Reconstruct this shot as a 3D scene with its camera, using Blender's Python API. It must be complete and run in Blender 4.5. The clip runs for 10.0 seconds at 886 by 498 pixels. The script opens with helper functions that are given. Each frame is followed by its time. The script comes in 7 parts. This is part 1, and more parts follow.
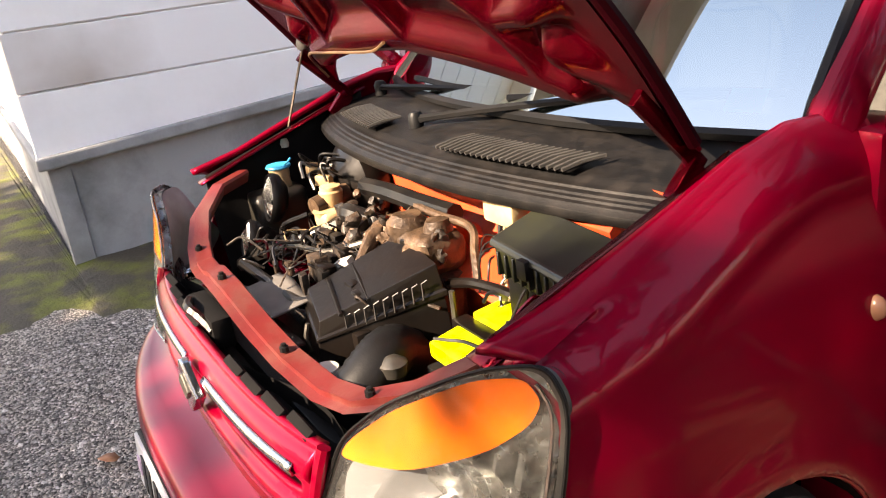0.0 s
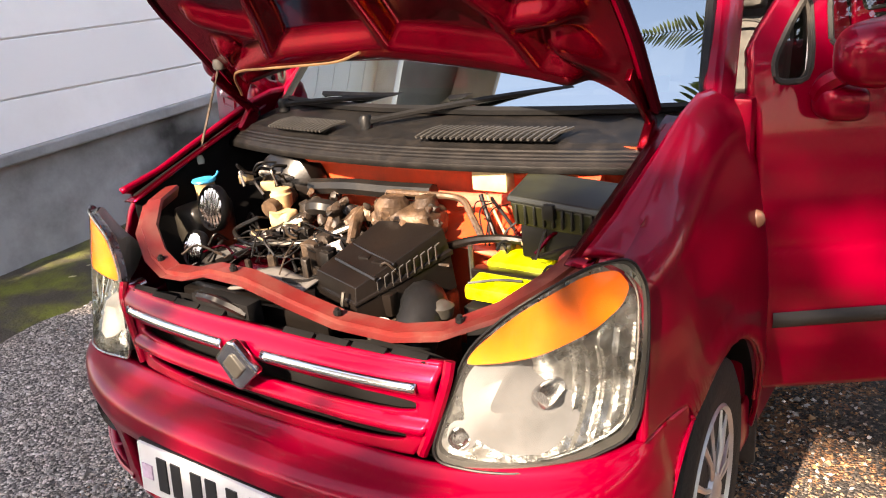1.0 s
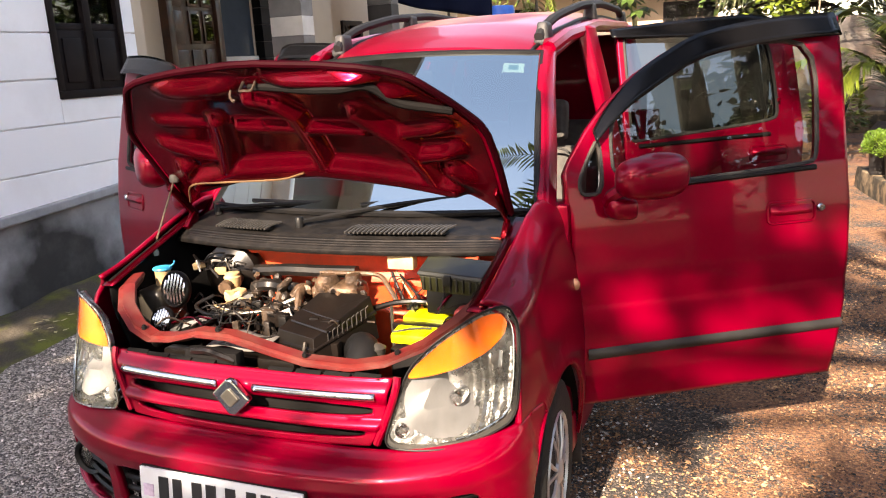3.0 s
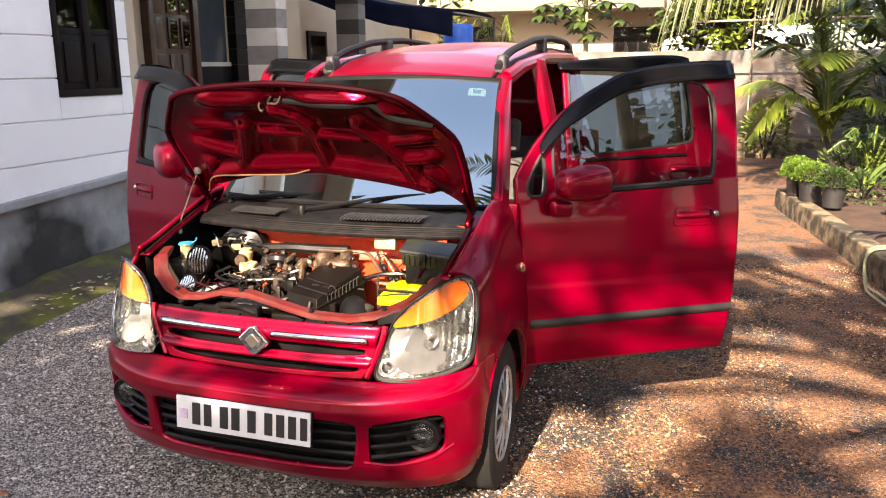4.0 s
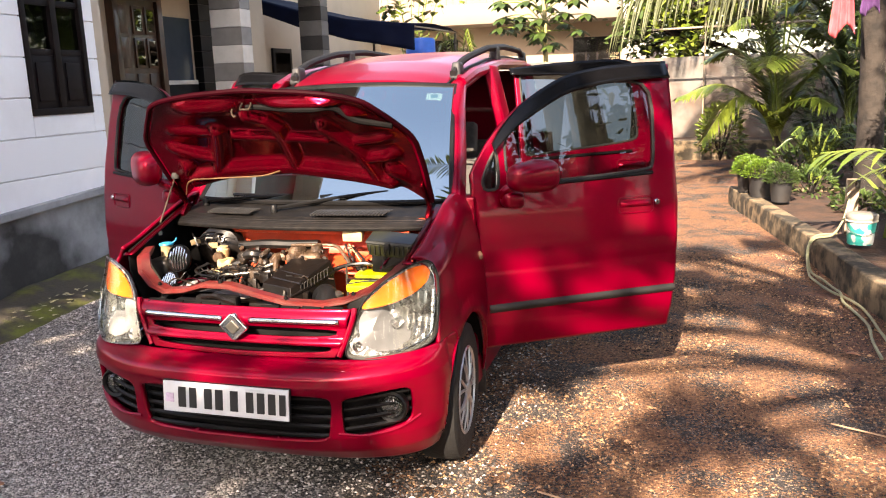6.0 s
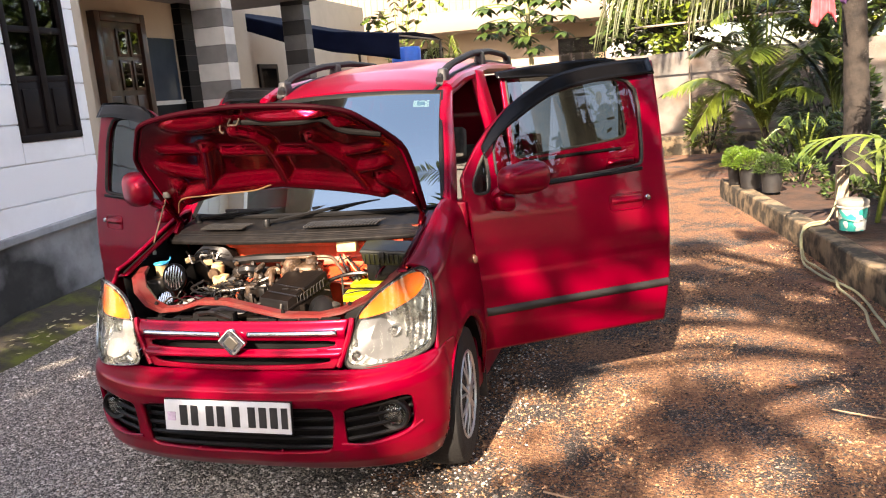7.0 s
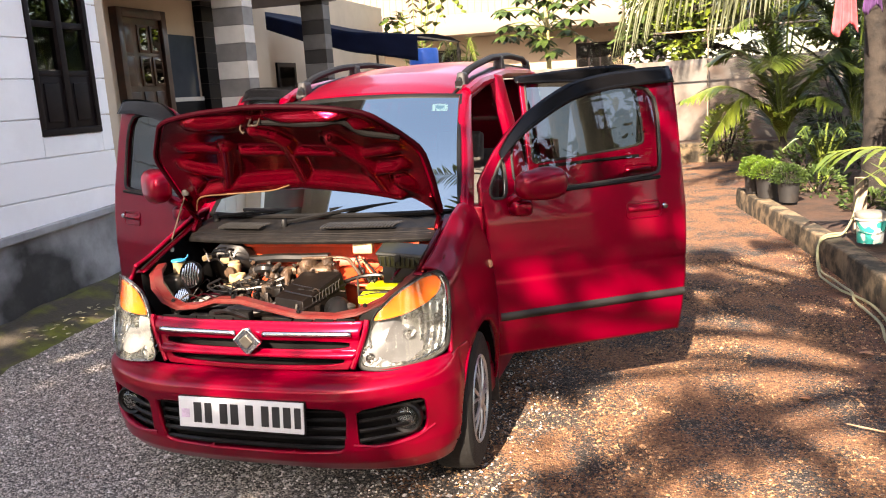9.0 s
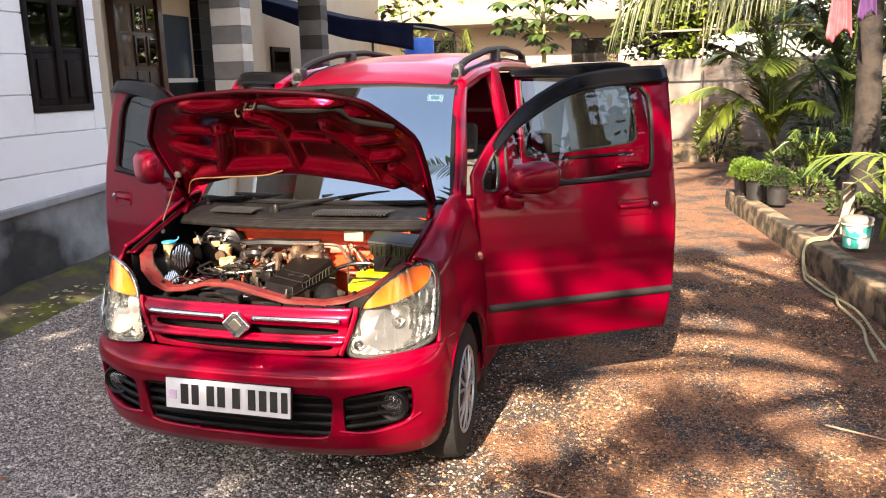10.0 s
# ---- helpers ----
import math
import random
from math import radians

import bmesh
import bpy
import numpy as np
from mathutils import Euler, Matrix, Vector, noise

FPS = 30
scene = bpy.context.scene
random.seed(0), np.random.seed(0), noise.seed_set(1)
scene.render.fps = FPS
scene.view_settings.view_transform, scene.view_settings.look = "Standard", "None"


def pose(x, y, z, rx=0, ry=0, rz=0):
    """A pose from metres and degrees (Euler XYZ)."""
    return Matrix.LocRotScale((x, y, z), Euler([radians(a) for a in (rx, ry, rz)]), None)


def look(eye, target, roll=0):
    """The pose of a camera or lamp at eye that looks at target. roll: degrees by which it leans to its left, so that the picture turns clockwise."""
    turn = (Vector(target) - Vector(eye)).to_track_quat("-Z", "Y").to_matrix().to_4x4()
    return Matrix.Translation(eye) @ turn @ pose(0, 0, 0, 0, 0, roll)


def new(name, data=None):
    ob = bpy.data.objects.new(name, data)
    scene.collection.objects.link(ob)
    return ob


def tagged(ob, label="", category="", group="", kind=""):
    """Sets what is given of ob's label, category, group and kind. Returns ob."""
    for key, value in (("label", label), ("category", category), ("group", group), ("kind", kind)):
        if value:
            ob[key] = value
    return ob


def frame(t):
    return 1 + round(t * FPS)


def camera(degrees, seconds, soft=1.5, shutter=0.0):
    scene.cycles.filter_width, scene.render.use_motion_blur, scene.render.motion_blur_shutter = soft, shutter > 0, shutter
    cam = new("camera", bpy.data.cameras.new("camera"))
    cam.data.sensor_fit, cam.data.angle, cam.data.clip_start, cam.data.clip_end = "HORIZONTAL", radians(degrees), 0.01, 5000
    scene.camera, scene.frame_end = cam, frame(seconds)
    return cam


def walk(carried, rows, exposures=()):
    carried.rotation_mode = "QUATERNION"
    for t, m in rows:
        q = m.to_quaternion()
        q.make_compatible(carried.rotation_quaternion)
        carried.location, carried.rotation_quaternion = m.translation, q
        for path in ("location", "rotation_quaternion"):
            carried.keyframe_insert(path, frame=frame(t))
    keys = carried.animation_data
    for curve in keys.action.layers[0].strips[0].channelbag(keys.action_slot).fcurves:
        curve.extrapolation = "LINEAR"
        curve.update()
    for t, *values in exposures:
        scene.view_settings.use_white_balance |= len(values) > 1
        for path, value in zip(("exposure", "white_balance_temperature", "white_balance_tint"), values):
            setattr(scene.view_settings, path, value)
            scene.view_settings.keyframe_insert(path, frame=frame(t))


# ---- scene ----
cam = camera(58.5, 10.0, soft=1.1)
PATH = [
    (0, (1.294, -0.22, 1.343), (-0.335, 0.697, 0.632), -7.2),
    (0.5, (1.213, -0.567, 1.337), (-0.194, 0.67, 0.636), -6.3),
    (1, (1.119, -0.853, 1.352), (-0.006, 0.657, 0.677), -5.7),
    (1.5, (1.115, -1.098, 1.384), (0.355, 0.638, 0.747), -2.6),
    (2, (1.193, -1.344, 1.475), (0.543, 0.453, 0.885), -1.9),
    (2.5, (1.201, -1.412, 1.503), (0.462, 0.375, 0.991), -3.3),
    (2.7, (1.204, -1.449, 1.504), (0.458, 0.339, 1.01), -3.5),
    (3.8, (1.363, -2.077, 1.558), (0.732, -0.234, 1.107), -0.6),
    (4, (1.374, -2.186, 1.571), (0.763, -0.336, 1.118), -0.3),
    (4.5, (1.324, -2.357, 1.584), (0.766, -0.485, 1.154), -0.1),
    (5, (1.414, -2.426, 1.563), (0.862, -0.55, 1.142), -0.7),
    (5.5, (1.478, -2.434, 1.544), (0.93, -0.558, 1.119), -1.0),
    (7, (1.499, -2.443, 1.528), (0.965, -0.558, 1.126), -4.6),
    (7.5, (1.507, -2.451, 1.535), (0.977, -0.565, 1.13), -5.6),
    (8, (1.5, -2.462, 1.532), (0.957, -0.58, 1.126), -5.4),
    (8.5, (1.496, -2.465, 1.539), (0.939, -0.586, 1.139), -4.4),
    (9, (1.487, -2.45, 1.541), (0.923, -0.572, 1.144), -3.4),
    (9.5, (1.469, -2.467, 1.544), (0.911, -0.589, 1.142), -2.6),
    (10, (1.481, -2.468, 1.544), (0.946, -0.587, 1.123), -1.3),
]
walk(cam, [(t, look(eye, target, roll)) for t, eye, target, roll in PATH], exposures=[(0.0, 2.80, 8400, 18), (1.0, 2.82, 8200, 18), (2.5, 2.74, 8050, 18), (5.0, 2.70, 7950, 18), (10.0, 2.70, 7900, 18)])

# ---- world, sun, exposure ----
SUN_DIR = Vector((-0.05, -0.84, 0.545)).normalized()   # towards the sun
world = bpy.data.worlds.new("world")
scene.world = world
world.use_nodes = True
wn = world.node_tree.nodes
sky = wn.new("ShaderNodeTexSky")
sky.sky_type = "NISHITA"
sky.sun_disc = False
sky.dust_density = 1.3
sky.sun_elevation = math.asin(SUN_DIR.z)
sky.sun_rotation = math.atan2(SUN_DIR.x, SUN_DIR.y)
wn["Background"].inputs["Strength"].default_value = 0.108
world.node_tree.links.new(sky.outputs[0], wn["Background"].inputs["Color"])
sun = new("sun", bpy.data.lights.new("sun", "SUN"))
sun.data.energy, sun.data.angle, sun.data.color = 4.5, radians(0.53), (1.0, 0.93, 0.82)
sun.matrix_world = look(SUN_DIR * 30, (0, 0, 0))

# ---- materials ----
def mat(name, base, rough=0.5, metal=0.0, vary=0.0, scale=8.0, bump=0.0, bscale=60.0, base2=None, coat=0.0, trans=0.0,
        ior=1.45, spec=0.5, detail=4.0, mask=(0.4, 0.65), rvary=0.0, emit=0.0, dirt=None, dirt_amount=0.0, dirt_scale=3.0, piece=0.0):
    """A node material: two tones mixed by noise at one size, fine grain and relief at another."""
    m = bpy.data.materials.new(name)
    m.use_nodes = True
    t = m.node_tree
    n, l = t.nodes, t.links
    p = n["Principled BSDF"]
    p.inputs["Roughness"].default_value = rough
    p.inputs["Metallic"].default_value = metal
    p.inputs["IOR"].default_value = ior
    p.inputs["Coat Weight"].default_value = coat
    p.inputs["Coat Roughness"].default_value = 0.04
    p.inputs["Transmission Weight"].default_value = trans
    p.inputs["Specular IOR Level"].default_value = spec
    p.inputs["Base Color"].default_value = (*base, 1)
    m.diffuse_color = (*base, 1)
    co = n.new("ShaderNodeTexCoord")
    if emit:
        p.inputs["Emission Color"].default_value = (*base, 1)
        p.inputs["Emission Strength"].default_value = emit
    out = None
    if base2 or vary or dirt or piece:
        tex = n.new("ShaderNodeTexNoise")
        tex.inputs["Scale"].default_value, tex.inputs["Detail"].default_value = scale, detail
        l.new(co.outputs["Object"], tex.inputs["Vector"])
        ramp = n.new("ShaderNodeValToRGB")
        b2 = base2 or tuple(c * (1 - vary) for c in base)
        ramp.color_ramp.elements[0].position, ramp.color_ramp.elements[1].position = mask
        ramp.color_ramp.elements[0].color, ramp.color_ramp.elements[1].color = (*base, 1), (*b2, 1)
        l.new(tex.outputs["Fac"], ramp.inputs["Fac"])
        out = ramp.outputs["Color"]
        if dirt:
            t2 = n.new("ShaderNodeTexNoise")
            t2.inputs["Scale"].default_value, t2.inputs["Detail"].default_value = dirt_scale, 8
            t2.inputs["Roughness"].default_value = 0.65
            l.new(co.outputs["Object"], t2.inputs["Vector"])
            r2 = n.new("ShaderNodeValToRGB")
            r2.color_ramp.elements[0].position, r2.color_ramp.elements[1].position = 0.45, 0.7
            r2.color_ramp.elements[1].color = (dirt_amount,) * 3 + (1,)
            r2.color_ramp.elements[0].color = (0, 0, 0, 1)
            l.new(t2.outputs["Fac"], r2.inputs["Fac"])
            mx = n.new("ShaderNodeMix")
            mx.data_type = "RGBA"
            l.new(r2.outputs["Color"], mx.inputs["Factor"])
            l.new(out, mx.inputs["A"])
            mx.inputs["B"].default_value = (*dirt, 1)
            out = mx.outputs["Result"]
        if piece:
            oi = n.new("ShaderNodeNewGeometry")
            mr = n.new("ShaderNodeMapRange")
            mr.inputs["To Min"].default_value, mr.inputs["To Max"].default_value = 1 - piece, 1 + piece
            l.new(oi.outputs["Random Per Island"], mr.inputs["Value"])
            hs = n.new("ShaderNodeHueSaturation")
            l.new(mr.outputs["Result"], hs.inputs["Value"])
            l.new(out, hs.inputs["Color"])
            out = hs.outputs["Color"]
        l.new(out, p.inputs["Base Color"])
    if rvary:
        t4 = n.new("ShaderNodeTexNoise")
        t4.inputs["Scale"].default_value, t4.inputs["Detail"].default_value = scale * 1.7, 6
        l.new(co.outputs["Object"], t4.inputs["Vector"])
        mr = n.new("ShaderNodeMapRange")
        mr.inputs["To Min"].default_value, mr.inputs["To Max"].default_value = max(0.02, rough - rvary), min(1, rough + rvary)
        l.new(t4.outputs["Fac"], mr.inputs["Value"])
        l.new(mr.outputs["Result"], p.inputs["Roughness"])
    if bump:
        t3 = n.new("ShaderNodeTexNoise")
        t3.inputs["Scale"].default_value, t3.inputs["Detail"].default_value = bscale, 5
        l.new(co.outputs["Object"], t3.inputs["Vector"])
        bp = n.new("ShaderNodeBump")
        bp.inputs["Strength"].default_value, bp.inputs["Distance"].default_value = bump, 0.01
        l.new(t3.outputs["Fac"], bp.inputs["Height"])
        l.new(bp.outputs["Normal"], p.inputs["Normal"])
    return m


PAINT = mat("red_paint", (0.190, 0.0, 0.0130), rough=0.31, metal=0.42, spec=0.10, coat=0.32, vary=0.15, scale=2.5, rvary=0.06)
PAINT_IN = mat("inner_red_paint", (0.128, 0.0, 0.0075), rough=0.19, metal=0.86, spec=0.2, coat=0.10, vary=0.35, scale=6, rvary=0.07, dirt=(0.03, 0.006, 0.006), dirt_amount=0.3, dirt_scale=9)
BAY_RED = mat("engine_bay_red", (0.62, 0.06, 0.018), rough=0.45, coat=0.2, vary=0.3, scale=9, dirt=(0.10, 0.04, 0.03), dirt_amount=0.45, dirt_scale=11, bump=0.05)
SUPPORT = mat("dusty_red_support", (0.092, 0.0085, 0.0075), rough=0.4, vary=0.25, scale=12, dirt=(0.09, 0.04, 0.03), dirt_amount=0.6, dirt_scale=14, bump=0.08)
BLACK = mat("black_plastic", (0.005, 0.005, 0.0053), rough=0.45, vary=0.3, scale=20, bump=0.06, bscale=250, spec=0.2, dirt=(0.025, 0.021, 0.019), dirt_amount=0.2, dirt_scale=10)
SLAT = mat("bleached_black_plastic", (0.035, 0.033, 0.031), rough=0.35, spec=0.5, vary=0.3, scale=20)
COWL = mat("grey_black_cowl", (0.0052, 0.0048, 0.0048), rough=0.46, spec=0.22, vary=0.3, scale=14, bump=0.08, bscale=300, dirt=(0.028, 0.023, 0.02), dirt_amount=0.35, dirt_scale=30)
DUSTY = mat("dusty_black_plastic", (0.0045, 0.0036, 0.0032), spec=0.3, rough=0.3, vary=0.3, scale=18, dirt=(0.03, 0.018, 0.012), dirt_amount=0.14, dirt_scale=9, bump=0.06)
RUBBER = mat("rubber", (0.010, 0.0095, 0.0095), rough=0.75, vary=0.3, scale=15, bump=0.12, bscale=120, dirt=(0.10, 0.08, 0.06), dirt_amount=0.35, dirt_scale=9)
CHROME = mat("chrome", (0.52, 0.52, 0.53), rough=0.16, metal=1.0, vary=0.1, scale=12, rvary=0.05)
STEEL = mat("dull_steel", (0.12, 0.11, 0.095), rough=0.42, metal=0.8, vary=0.4, scale=20, rvary=0.12)
ALU = mat("dirty_aluminium", (0.105, 0.062, 0.036), rough=0.5, metal=0.35, vary=0.6, scale=22, dirt=(0.02, 0.013, 0.01), dirt_amount=0.95, dirt_scale=26, bump=0.5, bscale=45)
ENGINE = mat("oily_engine", (0.020, 0.015, 0.012), rough=0.5, metal=0.3, vary=0.6, scale=18, dirt=(0.15, 0.095, 0.06), dirt_amount=0.5, dirt_scale=16, bump=0.35, bscale=70)
HOSE = mat("hose_rubber", (0.005, 0.0047, 0.0047), rough=0.38, spec=0.3, vary=0.3, scale=25, dirt=(0.05, 0.038, 0.028), dirt_amount=0.2, dirt_scale=15)
YELLOW = mat("yellow_battery", (0.62, 0.66, 0.01), rough=0.4, vary=0.12, scale=14, dirt=(0.25, 0.22, 0.04), dirt_amount=0.35, dirt_scale=22)
CREAM = mat("yellowed_plastic", (0.42, 0.30, 0.16), rough=0.4, vary=0.25, scale=20, dirt=(0.30, 0.19, 0.09), dirt_amount=0.5, dirt_scale=20)
BLUE_CAP = mat("blue_cap", (0.02, 0.36, 0.62), rough=0.35, vary=0.15)
WHITE_P = mat("white_plastic", (0.40, 0.37, 0.33), rough=0.45, vary=0.15, scale=30)
ORANGE = mat("amber_lens", (0.74, 0.145, 0.008), rough=0.22, vary=0.3, scale=12, coat=1.0, bump=0.05, bscale=60)
REFLECTOR = mat("silver_reflector", (0.31, 0.31, 0.30), rough=0.28, metal=0.88, vary=0.6, scale=28, bump=0.42, bscale=55, rvary=0.12)
TYRE = mat("tyre", (0.0048, 0.0046, 0.0045), rough=0.8, vary=0.4, scale=12, bump=0.3, bscale=60, dirt=(0.03, 0.022, 0.016), dirt_amount=0.15, dirt_scale=6)
RIM = mat("silver_rim", (0.50, 0.50, 0.51), rough=0.32, metal=0.6, vary=0.15, scale=9, dirt=(0.1, 0.07, 0.05), dirt_amount=0.3, dirt_scale=12)
# Near-black for black parts, and for shade put into openings and cavities.
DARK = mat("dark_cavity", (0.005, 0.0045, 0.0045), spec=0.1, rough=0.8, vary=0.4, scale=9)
SEAT = mat("grey_seat_cover", (0.045, 0.042, 0.038), rough=0.8, base2=(0.025, 0.024, 0.022), scale=30, bump=0.1, bscale=300)
BEIGE = mat("beige_trim", (0.42, 0.37, 0.30), rough=0.6, vary=0.15, scale=15, bump=0.05, bscale=200)
PLATE_W = mat("white_plate", (0.56, 0.57, 0.58), rough=0.35, vary=0.06, scale=8, dirt=(0.35, 0.25, 0.2), dirt_amount=0.15, dirt_scale=12)
INK = mat("black_ink", (0.012, 0.012, 0.014), rough=0.4, vary=0.2)


def glass(name, tint, rough=0.0, gloss=1.7, mirror_share=0.0, haze=0.0):
    """Thin window glass: a clear or tinted see-through sheet with Fresnel gloss or an even mirror share."""
    m = bpy.data.materials.new(name)
    m.use_nodes = True
    n, l = m.node_tree.nodes, m.node_tree.links
    n.remove(n["Principled BSDF"])
    tr, gl, mx, fr = n.new("ShaderNodeBsdfTransparent"), n.new("ShaderNodeBsdfGlossy"), n.new("ShaderNodeMixShader"), n.new("ShaderNodeFresnel")
    tr.inputs["Color"].default_value = (*tint, 1)
    gl.inputs["Roughness"].default_value = rough
    gl.inputs["Color"].default_value = (0.86, 0.96, 0.94, 1) if mirror_share else (1, 1, 1, 1)
    fr.inputs["IOR"].default_value = gloss
    if mirror_share:
        mx.inputs[0].default_value = mirror_share      # even mirror share, set above real glass to brighten the reflected sky
    else:
        l.new(fr.outputs[0], mx.inputs[0])
    body = tr.outputs[0]
    if haze:
        # aged plastic scatters part of the light
        df, hz = n.new("ShaderNodeBsdfDiffuse"), n.new("ShaderNodeMixShader")
        df.inputs["Color"].default_value = (0.80, 0.79, 0.75, 1)
        hz.inputs[0].default_value = haze
        l.new(tr.outputs[0], hz.inputs[1])
        l.new(df.outputs[0], hz.inputs[2])
        body = hz.outputs[0]
    l.new(body, mx.inputs[1])
    l.new(gl.outputs[0], mx.inputs[2])
    l.new(mx.outputs[0], n["Material Output"].inputs["Surface"])
    m.diffuse_color = (*tint, 1)
    return m


SCREEN = glass("windscreen_glass", (0.13, 0.17, 0.165), mirror_share=0.55)
DOOR_DARK = glass("dark_door_glass", (0.10, 0.11, 0.11), mirror_share=0.17)
TINT = glass("tinted_glass", (0.33, 0.36, 0.345), gloss=1.75)
CLEAR = glass("clear_cover", (0.90, 0.91, 0.89), gloss=1.45, haze=0.007)

# ---- building tools ----
def finish(name, bm, material, parent=None, label="", smooth=True, angle=38, matrix=None, solid=0.0, bevel=0.0, subdiv=0):
    """Links a bmesh as one mesh object; with a parent it is a part."""
    me = bpy.data.meshes.new(name)
    bmesh.ops.recalc_face_normals(bm, faces=bm.faces)
    for f in bm.faces:
        f.smooth = smooth
    bm.to_mesh(me)
    bm.free()
    if smooth:
        me.set_sharp_from_angle(angle=radians(angle))
    me.materials.append(material)
    ob = new(name, me)
    if matrix is not None:
        ob.matrix_basis = matrix
    if parent:
        ob.parent = parent
    if label:
        ob["label"] = label
    if solid:
        md = ob.modifiers.new("solid", "SOLIDIFY")
        md.thickness, md.offset = abs(solid), -1 if solid > 0 else 1
    if subdiv:
        md = ob.modifiers.new("sub", "SUBSURF")
        md.levels = md.render_levels = subdiv
    if bevel:
        md = ob.modifiers.new("bevel", "BEVEL")
        md.width, md.segments, md.limit_method, md.angle_limit = bevel, 2, "ANGLE", radians(40)
    return ob


def part(name, bm, material, parent, label="", **kw):
    return finish(name, bm, material, parent, label, **kw)


def thing(name, label, category, at=(0, 0, 0), rz=0, group="", kind=""):
    e = new(name)
    e.matrix_basis = pose(*at, 0, 0, rz)
    return tagged(e, label, category, group, kind)


def sheet(fn, nu, nv, bm=None):
    """A grid of faces over fn(u, v), u and v from 0 to 1."""
    bm = bm or bmesh.new()
    vs = [[bm.verts.new(fn(i / nu, j / nv)) for j in range(nv + 1)] for i in range(nu + 1)]
    for i in range(nu):
        for j in range(nv):
            bm.faces.new((vs[i][j], vs[i + 1][j], vs[i + 1][j + 1], vs[i][j + 1]))
    return bm


def inside(poly, x, y):
    c = False
    for i in range(len(poly)):
        (x1, y1), (x2, y2) = poly[i - 1], poly[i]
        if (y1 > y) != (y2 > y) and x < (x2 - x1) * (y - y1) / (y2 - y1) + x1:
            c = not c
    return c


def nearest(poly, x, y):
    best = None
    for i in range(len(poly)):
        (x1, y1), (x2, y2) = poly[i - 1], poly[i]
        dx, dy = x2 - x1, y2 - y1
        t = max(0, min(1, ((x - x1) * dx + (y - y1) * dy) / (dx * dx + dy * dy + 1e-12)))
        px, py = x1 + t * dx, y1 + t * dy
        d = (px - x) ** 2 + (py - y) ** 2
        if best is None or d < best[0]:
            best = (d, px, py)
    return best[1:]


def flat_cut(nu, nv, fn, holes, lift):
    """A grid over plane coordinates fn(u, v) -> (a, b) with polygon holes cut cleanly, then lifted into space by lift(a, b)."""
    bm = bmesh.new()
    grid = {}
    for i in range(nu + 1):
        for j in range(nv + 1):
            a, b = fn(i / nu, j / nv)
            hole = next((h for h in holes if inside(h, a, b)), None)
            grid[i, j] = [a, b, hole]
    used = {}

    def vert(k):
        if k not in used:
            a, b, h = grid[k]
            if h:
                a, b = nearest(h, a, b)
            used[k] = bm.verts.new(lift(a, b))
        return used[k]

    for i in range(nu):
        for j in range(nv):
            ks = [(i, j), (i + 1, j), (i + 1, j + 1), (i, j + 1)]
            if all(grid[k][2] for k in ks):
                continue
            bm.faces.new([vert(k) for k in ks])
    bmesh.ops.remove_doubles(bm, verts=bm.verts, dist=0.0004)
    return bm


def rounded(x0, z0, x1, z1, r, n=4):
    """A rounded rectangle's outline."""
    out = []
    for cx, cz, a0 in ((x1 - r, z1 - r, 0), (x0 + r, z1 - r, 90), (x0 + r, z0 + r, 180), (x1 - r, z0 + r, 270)):
        for k in range(n + 1):
            a = radians(a0 + 90 * k / n)
            out.append((cx + r * math.cos(a), cz + r * math.sin(a)))
    return out


def smooth_poly(pts, n=6):
    """A closed outline rounded through its corner points."""
    out = []
    m = len(pts)
    for i in range(m):
        p0, p1, p2 = Vector(pts[i - 1]), Vector(pts[i]), Vector(pts[(i + 1) % m])
        a, b = p1.lerp(p0, 0.35), p1.lerp(p2, 0.35)
        for k in range(n + 1):
            t = k / n
            q = a * (1 - t) ** 2 + p1 * 2 * t * (1 - t) + b * t * t
            out.append(tuple(q))
    return out


def box(x0, y0, z0, x1, y1, z1, bm=None, bevel=0.0, seg=2):
    bm = bm or bmesh.new()
    vs = [bm.verts.new((x, y, z)) for x in (x0, x1) for y in (y0, y1) for z in (z0, z1)]
    fs = [bm.faces.new([vs[i] for i in f]) for f in ((0, 1, 3, 2), (4, 6, 7, 5), (0, 4, 5, 1), (2, 3, 7, 6), (0, 2, 6, 4), (1, 5, 7, 3))]
    if bevel:
        es = list({e for f in fs for e in f.edges})
        bmesh.ops.bevel(bm, geom=es, offset=bevel, segments=seg, affect="EDGES", profile=0.6)
    return bm


def rod(pts, r, n=8, bm=None, cap=True):
    """A round bar along points; r is one radius or one per point."""
    bm = bm or bmesh.new()
    pts = [Vector(p) for p in pts]
    rs = r if isinstance(r, (list, tuple)) else [r] * len(pts)
    rings, side = [], None
    for i, p in enumerate(pts):
        d = (pts[min(i + 1, len(pts) - 1)] - pts[max(i - 1, 0)]).normalized()
        if side is None:
            side = d.orthogonal().normalized()
        side = (side - d * side.dot(d)).normalized()
        up = d.cross(side)
        rings.append([bm.verts.new(p + rs[i] * (math.cos(2 * math.pi * k / n) * side + math.sin(2 * math.pi * k / n) * up)) for k in range(n)])
    for a, b in zip(rings, rings[1:]):
        for k in range(n):
            bm.faces.new((a[k], a[(k + 1) % n], b[(k + 1) % n], b[k]))
    if cap:
        bm.faces.new(rings[0][::-1])
        bm.faces.new(rings[-1])
    return bm


